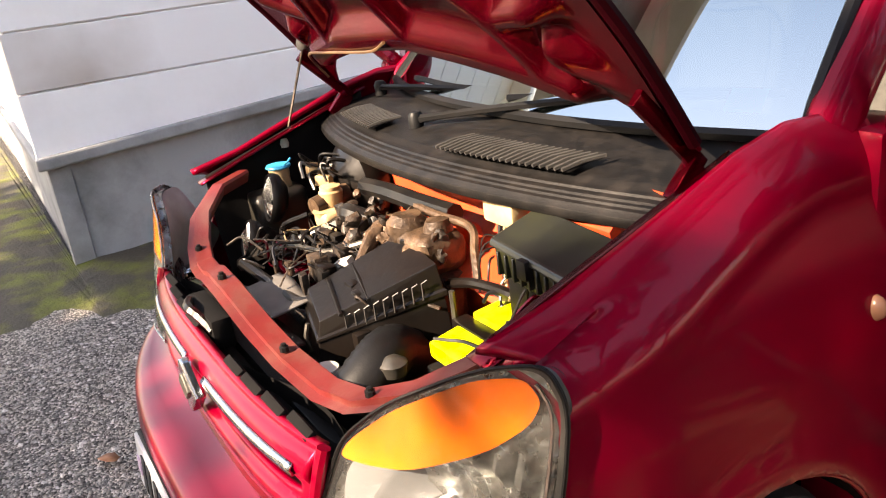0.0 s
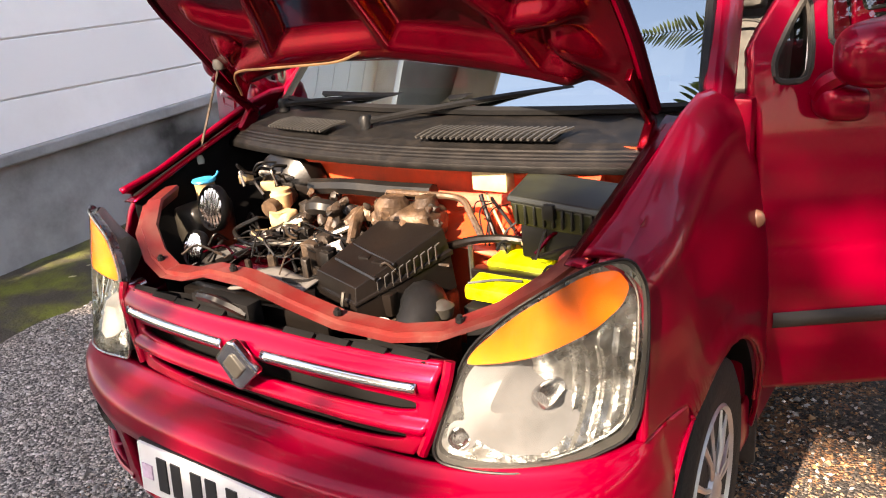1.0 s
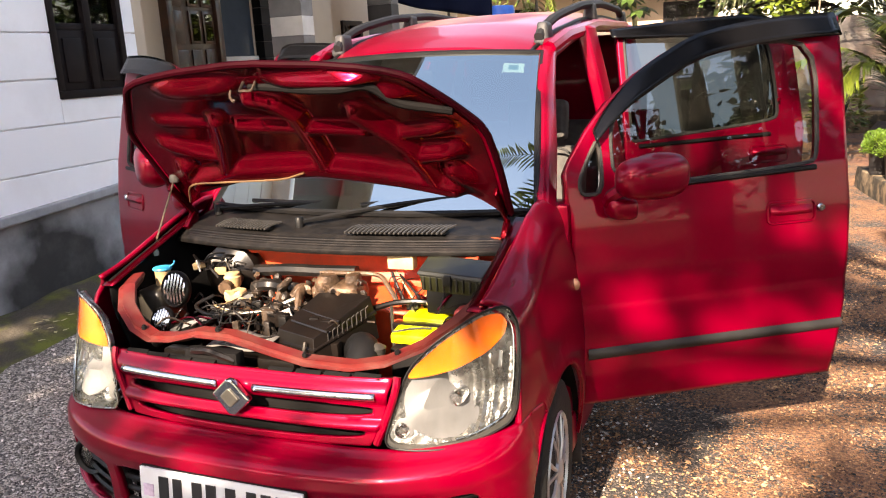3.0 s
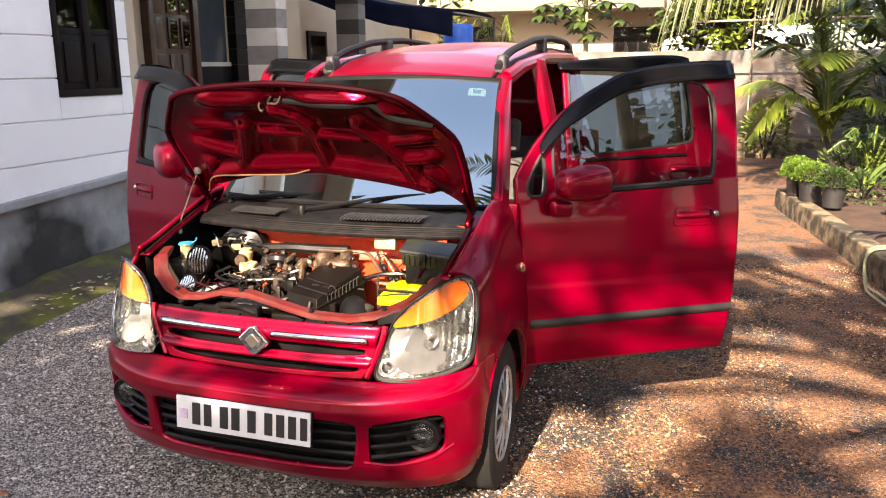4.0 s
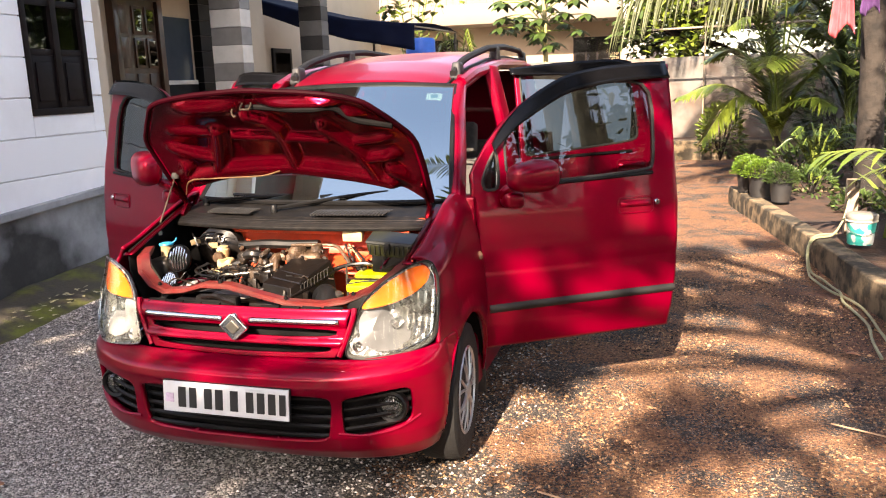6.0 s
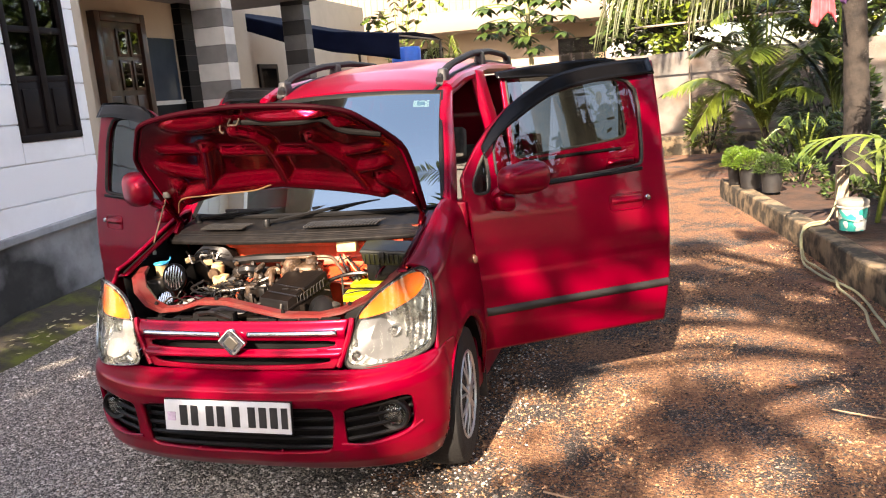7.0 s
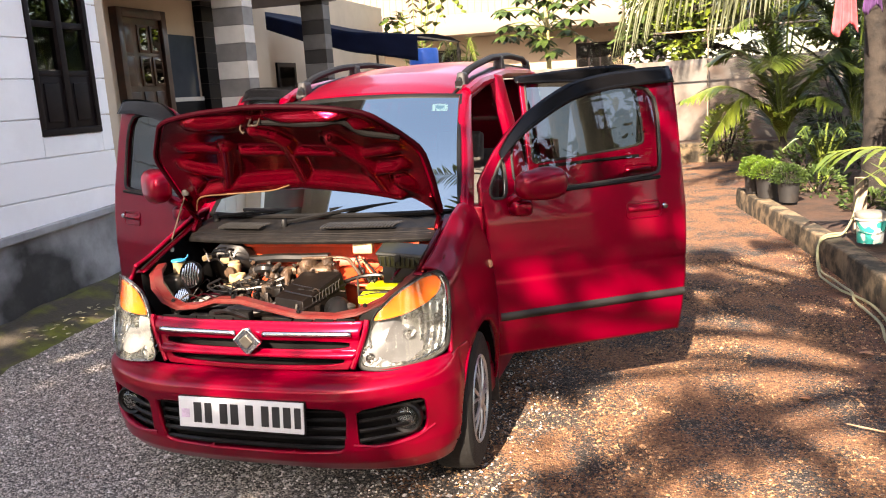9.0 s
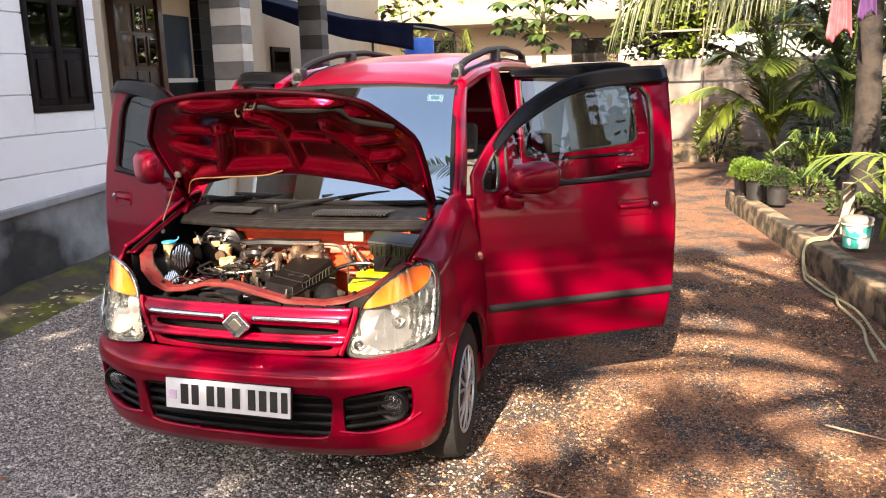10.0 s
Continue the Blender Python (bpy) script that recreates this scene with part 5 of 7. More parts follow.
        for v in shell.verts:
            x, y, z = v.co
            sq = lambda t, e: math.copysign(abs(t) ** e, t)
            v.co = Vector((sq(x, 0.8) * 0.062, sq(y, 0.62) * (0.130 if k > 0 else 0.15), sq(z, 0.66) * (0.070 if k > 0 else 0.084)))
            v.co.z *= 1 - 0.18 * smoothstep(-0.1, -0.12, -v.co.y)
            if v.co.y < 0:
                v.co.z *= 0.92
            v.co.x = k * v.co.x
        # the shell stands square to the car when the door is shut, so it turns with the door
        part("mirror_shell", shell, PAINT, door, "dark red door mirror shell", matrix=Matrix.Translation(Vector((k * 0.105, 0.170, 1.122 if k > 0 else 1.155))) @ pose(0, 0, 0, 0, 0, k * 18))
        gl = bmesh.new()
        gl.faces.new([gl.verts.new((0, a, b)) for a, b in rounded(-0.09, -0.05, 0.09, 0.05, 0.03)])
        part("mirror_glass", gl, CHROME, door, "mirror glass", smooth=False, matrix=Matrix.Translation(Vector((k * 0.050, 0.165, 1.118 if k > 0 else 1.155))) @ pose(0, 0, 0, 0, 0, k * 18))
        part("mirror_arm", rod(bend([lift(0.07, 1.03, -0.03), lift(0.075, 1.06, -0.06), (k * 0.065, 0.12, 1.09)]), 0.022, 8), PAINT, door)
    return door


build_door(1, True, 0.865, 57.5)
build_door(1, False, 1.90, 62)
build_door(-1, True, 0.865, 63)
build_door(-1, False, 1.90, 62)


# ---- seats and wheel seen through the openings ----
def build_seat(x, y):
    def cushion(w, d, h):
        bm = bmesh.new()
        box(-w / 2, -d / 2, 0, w / 2, d / 2, h, bm, bevel=min(h, d) * 0.3, seg=4)
        return bm
    part("seat", cushion(0.46, 0.50, 0.16), SEAT, car, "dark grey seat with light piping", matrix=pose(x, y, 0.42, 6, 0, 0))
    part("seat_back", cushion(0.44, 0.13, 0.60), SEAT, car, "dark grey seat back", matrix=pose(x, y + 0.24, 0.52, -14, 0, 0))
    part("headrest", cushion(0.26, 0.09, 0.17), SEAT, car, "dark grey headrest", matrix=pose(x, y + 0.42, 1.13, -12, 0, 0))
    part("seat_piping", rod(bend([(x - 0.2, y + 0.155, 0.62), (x - 0.2, y + 0.25, 1.06), (x, y + 0.265, 1.10), (x + 0.2, y + 0.25, 1.06), (x + 0.2, y + 0.155, 0.62)]), 0.0045, 6), RUBBER, car)


build_seat(0.33, 1.42)
build_seat(-0.33, 1.42)
part("rear_bench", box(-0.58, 2.20, 0.42, 0.58, 2.68, 0.60, bevel=0.05, seg=3), SEAT, car, "dark grey rear bench")
part("rear_bench_back", box(-0.58, -0.06, 0, 0.58, 0.06, 0.62, bevel=0.045, seg=3), SEAT, car, matrix=pose(0, 2.72, 0.52, -14, 0, 0))
wheel_rim = rod([(0.18 * math.cos(2 * math.pi * i / 32), 0.18 * math.sin(2 * math.pi * i / 32), 0) for i in range(33)], 0.014, 8)
sw = part("steering_wheel", wheel_rim, BLACK, car, "black steering wheel", matrix=pose(-0.33, 1.06, 0.98, 62, 0, 0))
part("wheel_boss", box(-0.17, -0.03, -0.02, 0.17, 0.03, 0.015, bevel=0.012), BLACK, sw)


# ---- engine bay ----
def build_bay():
    # upper radiator support: a bent box beam
    line = [Vector(q) for q in [(-0.565, 0.300, 0.900), (-0.535, 0.225, 0.888), (-0.49, 0.165, 0.845), (-0.43, 0.135, 0.800), (-0.36, 0.118, 0.778), (-0.27, 0.108, 0.788), (-0.18, 0.098, 0.815), (-0.07, 0.094, 0.815), (0.05, 0.100, 0.784), (0.15, 0.110, 0.758), (0.28, 0.120, 0.752), (0.37, 0.132, 0.768), (0.46, 0.168, 0.805), (0.53, 0.225, 0.850), (0.57, 0.295, 0.885)]]
    bm = bmesh.new()
    rings = []
    for i, p in enumerate(line):
        d = (line[min(i + 1, len(line) - 1)] - line[max(i - 1, 0)]).normalized()
        n = Vector((-d.y, d.x, 0)).normalized()
        w = 0.025
        rings.append([bm.verts.new(p + o) for o in (n * w + Vector((0, 0, -0.006)), n * (w - 0.004), n * -(w - 0.012) + Vector((0, 0, -0.003)), n * -(w - 0.012) + Vector((0, 0, -0.013)), n * -(w + 0.004) + Vector((0, 0, -0.016)), n * (w - 0.01) + Vector((0, 0, -0.030)))])
    for a, b in zip(rings, rings[1:]):
        for j in range(6):
            bm.faces.new((a[j], a[(j + 1) % 6], b[(j + 1) % 6], b[j]))
    sup = part("radiator_support", bm, SUPPORT, car, "dusty red pressed radiator support", angle=18)
    for x, y, z in ((-0.115, 0.095, 0.818), (0.145, 0.108, 0.763), (-0.40, 0.124, 0.790), (0.40, 0.140, 0.782)):
        part("support_bolt", turned([(0.008, -0.004), (0.008, 0.004), (0.005, 0.005), (0.005, 0.009), (0.0001, 0.010)], 8, "z", (x, y, z)), BLACK, sup)
    # lock mechanism in front of the beam
    lk = part("bonnet_catch", box(-0.19, 0.035, 0.715, -0.02, 0.075, 0.778, bevel=0.010), DARK, car, "black bonnet catch")
    part("catch_lever", rod(bend([(-0.16, 0.035, 0.775), (-0.10, 0.02, 0.785), (-0.07, 0.03, 0.772), (-0.03, 0.04, 0.755)]), 0.009, 6), DUSTY, lk)
    part("catch_lever", rod([(-0.20, 0.06, 0.70), (-0.12, 0.03, 0.735), (-0.06, 0.03, 0.725)], 0.012, 6), BLACK, lk)
    part("horn_bracket", box(-0.215, 0.015, 0.70, -0.165, 0.05, 0.75, bevel=0.01), DUSTY, lk)
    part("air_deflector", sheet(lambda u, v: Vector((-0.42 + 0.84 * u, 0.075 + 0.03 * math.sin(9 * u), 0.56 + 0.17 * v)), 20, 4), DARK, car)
    # side walls (inner wings); the far one's shade is put into its near-black colour
    for k in (1, -1):
        ap = part("inner_wing", sheet(lambda u, v: Vector((k * (0.606 - 0.06 * smoothstep(0.15, 0.6, v)), 0.22 + 0.44 * u, lerp_table([(0, 0.895), (1, 1.03)], u) - 0.45 * v)), 12, 12), DARK if k < 0 else BAY_RED, car, "inner wing, the near one painted red, the far one shade-dark", solid=0.008)
        part("wing_flange", sheet(lambda u, v: Vector((k * (0.615 - 0.045 * v), 0.20 + 0.46 * u, lerp_table([(0, 0.888), (0.33, 0.938), (1, 1.034)], u) - 0.004 + 0.002 * v)), 14, 3), PAINT_IN, ap, solid=0.004)
    # bulkhead
    def bulk(u, v):
        x = -0.40 + 0.96 * u
        y = 0.575 + 0.015 * math.sin(5 * x) - 0.09 * smoothstep(0.25, 0.5, 1 - v) * smoothstep(-0.1, 0.15, x)
        return Vector((x, y - 0.02 * v, 0.52 + 0.47 * v))
    bh = part("bulkhead", sheet(bulk, 40, 24), BAY_RED, car, "orange-red painted bulkhead")
    part("bulkhead_ledge", sheet(lambda u, v: Vector((0.0 + 0.52 * u, 0.43 + 0.12 * v, 0.785 + 0.05 * v + 0.006 * math.sin(20 * u))), 16, 5), BAY_RED, car, "orange-red painted panel", solid=0.006)
    part("heater_rib", rod([(-0.36, 0.51, 0.935), (0, 0.50, 0.938), (0.50, 0.51, 0.935)], 0.012, 6), BAY_RED, bh)
    part("bulkhead_seal", rod([(x, 0.475 + 0.22 * x * x, 0.952) for x in [-0.49 + 0.07 * i for i in range(15)]], 0.010, 6), DARK, bh)
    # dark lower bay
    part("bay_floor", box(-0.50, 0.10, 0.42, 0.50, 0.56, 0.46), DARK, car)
    part("radiator", box(-0.36, 0.085, 0.44, 0.36, 0.12, 0.70, bevel=0.004), BLACK, car, "black radiator")
    part("radiator_tank", box(-0.34, 0.12, 0.69, 0.10, 0.165, 0.735, bevel=0.012), DUSTY, car, "dusty black radiator top tank")
    part("fan_shroud", sheet(lambda u, v: Vector((-0.36 + 0.55 * u, 0.15 + 0.09 * v, 0.715 - 0.05 * v + 0.012 * math.sin(7 * u))), 18, 8), DUSTY, car, "dusty black fan shroud", solid=0.008)
    part("radiator_shield", sheet(lambda u, v: Vector((-0.20 + 0.20 * u, 0.135 + 0.095 * v, 0.752 + 0.012 * v - 0.006 * math.cos(9 * u))), 12, 6), mat("dusty_grey_shield", (0.10, 0.092, 0.085), rough=0.6, vary=0.3, scale=14, dirt=(0.04, 0.032, 0.028), dirt_amount=0.5, dirt_scale=12), car, "dusty grey radiator shield", solid=0.004)
    cap = part("radiator_cap", turned([(0.022, -0.01), (0.026, 0.004), (0.022, 0.014), (0.0001, 0.016)], 16, "z", (0.205, 0.150, 0.722)), WHITE_P, car, "pale plastic filler cap")
    part("cap_neck", turned([(0.018, -0.04), (0.019, -0.008)], 12, "z", (0.205, 0.150, 0.722)), BLACK, cap)


def lumpy(bm, amount, scale, seed=0.0):
    for v in bm.verts:
        n = noise.noise_vector(v.co * scale + Vector((seed, seed, seed)))
        v.co += n * amount
    return bm


def build_engine():
    eng = part("engine", lumpy(box(-0.30, 0.22, 0.46, 0.20, 0.44, 0.70, bevel=0.03, seg=3), 0.01, 9), ENGINE, car, "oily engine block")
    # cylinder head cover and inlet
    head = bmesh.new()
    box(-0.16, 0.33, 0.70, 0.17, 0.46, 0.80, head, bevel=0.022, seg=3)
    part("head_cover", lumpy(head, 0.006, 14), ENGINE, eng, "brown oily head cover")
    man = bmesh.new()
    for i in range(4):
        x = -0.10 + 0.065 * i
        rod(bend([(x, 0.45, 0.78), (x, 0.43, 0.835), (x + 0.01, 0.38, 0.845), (x + 0.02, 0.33, 0.80)]), [0.013] * 25, 8, man)
    part("inlet_manifold", lumpy(man, 0.008, 22), ALU, eng, "dirty cast inlet pipes")
    body = bmesh.new()
    box(0.01, 0.375, 0.80, 0.165, 0.47, 0.872, body, bevel=0.026, seg=3)
    turned([(0.034, -0.035), (0.040, -0.02), (0.040, 0.01), (0.028, 0.024), (0.0001, 0.026)], 16, "z", (0.055, 0.41, 0.868), body)
    turned([(0.022, -0.03), (0.026, 0.0), (0.02, 0.02), (0.0001, 0.022)], 12, "z", (0.13, 0.43, 0.872), body)
    rod(bend([(0.0, 0.41, 0.85), (-0.03, 0.40, 0.845), (-0.06, 0.37, 0.82)]), 0.018, 8, body)
    bmesh.ops.subdivide_edges(body, edges=body.edges, cuts=2)
    part("throttle_body", lumpy(lumpy(lumpy(body, 0.005, 16), 0.003, 45), 0.0015, 90), ALU, eng, "dusty cast throttle body")
    for i in range(64):
        r = random.Random(100 + i)
        x, y, z = r.uniform(-0.27, 0.16), r.uniform(0.22, 0.45), r.uniform(0.70, 0.80)
        b = bmesh.new()
        if i % 3 == 0:
            turned([(0.010, -0.02), (r.uniform(0.012, 0.02), 0.0), (0.012, 0.016), (0.0001, 0.018)], 10, "z", (x, y, z), b)
        else:
            s = r.uniform(0.007, 0.022)
            box(x - s, y - s * 0.7, z - 0.02, x + s, y + s * 0.7, z + r.uniform(0.01, 0.03), b, bevel=0.005)
        part("engine_fitting", lumpy(b, 0.003, 60, i), r.choice((ENGINE, ENGINE, HOSE, DUSTY, DUSTY)), eng)
    # sensors, brackets and crud lumps over the head
    for i in range(50):
        r = random.Random(300 + i)
        c = Vector((r.uniform(-0.22, 0.18), r.uniform(0.34, 0.47), r.uniform(0.79, 0.875)))
        b = bmesh.new()
        bmesh.ops.create_icosphere(b, subdivisions=2, radius=r.uniform(0.006, 0.018), matrix=Matrix.Translation(c))
        part("engine_fitting", lumpy(lumpy(b, 0.010, 40, i), 0.006, 110, i), r.choice((ENGINE, ALU, ENGINE)), eng)
    # air filter box
    ab = bmesh.new()
    lo = [(-0.02, 0.205, 0.70), (0.135, 0.165, 0.70), (0.228, 0.38, 0.72), (0.035, 0.40, 0.72)]
    hi = [(-0.008, 0.215, 0.787), (0.130, 0.178, 0.780), (0.215, 0.375, 0.850), (0.050, 0.395, 0.858)]
    rings = []
    for t, grow in ((0, 1), (0.55, 1.0), (0.56, 1.04), (0.64, 1.04), (0.65, 1.0), (1, 0.97)):
        c = Vector((0.09, 0.285, 0))
        ring = []
        for a, b in zip(lo, hi):
            p = Vector(a).lerp(Vector(b), t)
            ring.append(ab.verts.new(Vector(((p.x - c.x) * grow + c.x, (p.y - c.y) * grow + c.y, p.z))))
        rings.append(ring)
    for a, b in zip(rings, rings[1:]):
        for i in range(4):
            ab.faces.new((a[i], a[(i + 1) % 4], b[(i + 1) % 4], b[i]))
    ab.faces.new(rings[-1])
    abox = part("air_filter_box", ab, DUSTY, car, "dusty black air filter box", bevel=0.006, smooth=False)
    p0, p1 = Vector((0.137, 0.186, 0.764)), Vector((0.221, 0.366, 0.820))
    side = (p1 - p0).normalized()
    for i in range(9):
        p = p0.lerp(p1, 0.18 + 0.085 * i)
        part("box_rib", rod([p + Vector((0.001, 0, -0.020)), p + Vector((0.001, 0, 0.010)), p + side * 0.010 + Vector((0.001, 0, 0.012))], 0.0016, 5), SLAT, abox)
    part("box_clip", rod(bend([(0.105, 0.166, 0.72), (0.108, 0.160, 0.75), (0.110, 0.166, 0.775)]), 0.004, 5), STEEL, abox)
    for y in (0.24, 0.29, 0.34):
        part("lid_rib", rod([(0.015 + 0.15 * (y - 0.2), y + 0.01, 0.795 + (y - 0.215) * 0.30), (0.15 + 0.2 * (y - 0.2), y - 0.03, 0.79 + (y - 0.235) * 0.28)], 0.004, 5), DUSTY, abox)
    # corrugated inlet duct beside it
    duct = bmesh.new()
    pts = bend([(0.20, 0.30, 0.70), (0.235, 0.255, 0.735), (0.262, 0.215, 0.735), (0.27, 0.165, 0.70), (0.27, 0.14, 0.66)], 8)
    rod(pts, [0.045 + 0.002 * (i % 2) for i in range(len(pts))], 14, duct)
    part("air_duct", duct, BLACK, car, "black inlet duct")
    part("duct_end", turned([(0.02, -0.02), (0.024, 0.0), (0.01, 0.01), (0.0001, 0.012)], 12, "z", (0.30, 0.225, 0.755)), STEEL, car)


def build_battery():
    b = part("battery", box(0.312, 0.275, 0.58, 0.438, 0.460, 0.735, bevel=0.006), BLACK, car, "black battery with a bright yellow-green cover")
    def cover(y0, y1, z0, z1, drop):
        bm = box(0.310, y0, z0, 0.440, y1, z1, bevel=0.007)
        for v in bm.verts:
            if v.co.z > (z0 + z1) / 2:
                v.co.z -= drop * (y1 - v.co.y) / (y1 - y0)
        return bm
    part("battery_top", cover(0.286, 0.345, 0.745, 0.782, 0.010), YELLOW, b, "bright yellow-green battery cover")
    part("battery_top", cover(0.372, 0.462, 0.735, 0.800, 0.006), YELLOW, b, "bright yellow-green battery cover")
    part("battery_clamp", box(0.290, 0.343, 0.765, 0.452, 0.374, 0.784, bevel=0.004), DUSTY, b)
    part("clamp_rod", rod([(0.288, 0.352, 0.62), (0.288, 0.352, 0.83)], 0.005, 6), STEEL, b)
    part("cover_line", rod(bend([(0.315, 0.295, 0.776), (0.34, 0.305, 0.779), (0.37, 0.318, 0.782), (0.42, 0.322, 0.785)], 5), 0.003, 5), BLACK, b)
    for x, y in ((0.318, 0.435), (0.408, 0.435)):
        t = part("terminal", turned([(0.012, 0.0), (0.011, 0.022), (0.0001, 0.024)], 12, "z", (x, y, 0.794)), STEEL, b)
        part("terminal_clamp", box(x - 0.018, y - 0.012, 0.800, x + 0.020, y + 0.012, 0.814, bevel=0.004), STEEL, t)


def build_fusebox():
    plastic = mat("grey_green_plastic", (0.011, 0.012, 0.0105), rough=0.3, spec=0.4, vary=0.2, scale=20, dirt=(0.03, 0.032, 0.012), dirt_amount=0.3, dirt_scale=14)
    f = bmesh.new()
    ring0 = [(0.365, 0.398, 0.868), (0.545, 0.388, 0.860), (0.552, 0.475, 0.862), (0.365, 0.480, 0.868)]
    ring1 = [(0.360, 0.392, 0.915), (0.550, 0.382, 0.905), (0.558, 0.478, 0.915), (0.360, 0.482, 0.925)]
    rs = [[f.verts.new(p) for p in r] for r in (ring0, ring1)]
    for i in range(4):
        f.faces.new((rs[0][i], rs[0][(i + 1) % 4], rs[1][(i + 1) % 4], rs[1][i]))
    f.faces.new(rs[0][::-1])
    f.faces.new(rs[1])
    fb = part("fuse_box", f, mat("olive_plastic", (0.016, 0.0165, 0.006), rough=0.4, spec=0.3, vary=0.4, scale=30), car, "dark fuse box with a sloping lid", bevel=0.004, smooth=False)
    lid = bmesh.new()
    low = [(0.355, 0.386, 0.916), (0.556, 0.375, 0.906), (0.564, 0.482, 0.925), (0.355, 0.487, 0.935)]
    high = [(0.358, 0.390, 0.928), (0.552, 0.380, 0.918), (0.559, 0.477, 0.942), (0.360, 0.482, 0.954)]
    rs = [[lid.verts.new(p) for p in r] for r in (low, high)]
    for i in range(4):
        lid.faces.new((rs[0][i], rs[0][(i + 1) % 4], rs[1][(i + 1) % 4], rs[1][i]))
    lid.faces.new(rs[0][::-1])
    lid.faces.new(rs[1])
    part("fuse_box_lid", lid, plastic, fb, "dark grey lid", bevel=0.004, smooth=False)
    for i in range(9):
        x = 0.375 + 0.02 * i
        part("box_ridge", box(x - 0.0025, 0.388 - 0.055 * (x - 0.36), 0.872, x + 0.0025, 0.400 - 0.055 * (x - 0.36), 0.910, bevel=0.001, seg=1), plastic, fb)
    part("fuse_box_base", box(0.375, 0.402, 0.80, 0.54, 0.47, 0.872, bevel=0.006), BLACK, fb)
    part("fuse_clip", box(0.44, 0.374, 0.890, 0.462, 0.390, 0.920, bevel=0.003), BLACK, fb)
    part("relay_cover", box(0.228, 0.465, 0.905, 0.312, 0.50, 0.951, bevel=0.006), CREAM, car, "yellowed relay cover")


def build_right_bay():
    # washer bottle with blue cap
    # The bottle's near-black colour carries the shade at this end of the bay.
    w = part("washer_bottle", lumpy(box(-0.585, 0.30, 0.66, -0.49, 0.43, 0.84, bevel=0.02, seg=3), 0.004, 10), mat("shade_dark_bottle", (0.022, 0.019, 0.015), rough=0.4, vary=0.2, scale=15), car, "washer bottle darkened as in shade, with blue cap")
    part("bottle_neck", turned([(0.026, 0.0), (0.024, 0.03), (0.026, 0.055)], 16, "z", (-0.537, 0.382, 0.835)), CREAM, w)
    cp = part("washer_cap", turned([(0.028, 0.0), (0.031, 0.003), (0.029, 0.008), (0.010, 0.010), (0.0001, 0.008)], 20, "z", (-0.537, 0.382, 0.888)), BLUE_CAP, w, "bright blue cap")
    part("cap_tether", rod(bend([(-0.513, 0.388, 0.897), (-0.502, 0.395, 0.905), (-0.505, 0.405, 0.912)]), 0.003, 5), BLUE_CAP, cp)
    # horns: chromed discs with slotted grilles
    for c, r, tilt in ((Vector((-0.440, 0.325, 0.845)), 0.058, 12), (Vector((-0.445, 0.255, 0.762)), 0.045, 20)):
        m = Matrix.Translation(c) @ pose(0, 0, 0, -tilt, 0, -8)
        h = part("horn", turned([(0.0001, 0.03), (r * 0.55, 0.028), (r * 0.95, 0.010), (r, 0.0), (r, -0.008), (r * 0.93, -0.014), (r * 0.88, -0.008), (r * 0.86, -0.002), (0.0001, 0.0)], 32, "y"), BLACK, car, "black round horn with a slotted metal face", matrix=m)
        for i in range(-3, 4):
            x = i * r * 0.24
            half = math.sqrt(max(0, (r * 0.84) ** 2 - x * x))
            part("horn_slot", rod([(x, -0.006, -half), (x, -0.014, 0), (x, -0.006, half)], 0.005, 6), CHROME, h)
    # brake servo and master cylinder
    m = Matrix.Translation(Vector((-0.345, 0.525, 0.855))) @ pose(0, 0, 0, 0, 0, 0)
    part("brake_servo", turned([(0.0001, -0.085), (0.04, -0.083), (0.075, -0.06), (0.098, -0.045), (0.102, -0.03), (0.100, 0.0), (0.09, 0.02), (0.0001, 0.03)], 32, "y"), DUSTY, car, "black brake servo drum", matrix=m)
    part("master_cylinder", rod([(-0.30, 0.45, 0.855), (-0.285, 0.36, 0.845)], 0.022, 10), ALU, car, "cast brake master cylinder")
    fn = part("brake_reservoir", turned([(0.013, -0.045), (0.015, -0.03), (0.024, -0.02), (0.027, 0.010), (0.023, 0.014), (0.023, 0.022), (0.0001, 0.024)], 20, "z", (-0.285, 0.405, 0.862)), CREAM, car, "yellowed brake fluid reservoir")
    part("reservoir_neck", turned([(0.012, -0.06), (0.014, -0.02), (0.026, 0.0)], 14, "z", (-0.265, 0.375, 0.84)), CREAM, fn)
    part("reservoir_body", lumpy(box(-0.295, 0.36, 0.80, -0.23, 0.405, 0.84, bevel=0.012, seg=3), 0.003, 20), CREAM, fn)
    # wiring on the servo
    rnd = random.Random(7)
    for i in range(12):
        a = Vector((rnd.uniform(-0.43, -0.30), rnd.uniform(0.42, 0.47), rnd.uniform(0.86, 0.93)))
        b = a + Vector((rnd.uniform(-0.05, 0.09), rnd.uniform(-0.06, 0.05), rnd.uniform(-0.03, 0.04)))
        c = (a + b) / 2 + Vector((0, -0.02, rnd.uniform(0.01, 0.04)))
        part("cable", rod(bend([a, c, b], 6), rnd.uniform(0.0025, 0.0045), 5), rnd.choice((HOSE, HOSE, BLACK, STEEL, WHITE_P)), car)
    for x, y, z, mm in ((-0.425, 0.425, 0.895, CREAM), (-0.335, 0.415, 0.885, CREAM), (-0.25, 0.315, 0.79, WHITE_P), (-0.04, 0.312, 0.795, WHITE_P)):
        b = bmesh.new()
        box(-0.018, -0.012, -0.012, 0.018, 0.012, 0.012, b, bevel=0.004)
        part("connector", b, mm, car, "pale plastic connector", matrix=pose(x, y, z, rnd.uniform(-20, 20), rnd.uniform(-20, 20), rnd.uniform(-40, 40)))


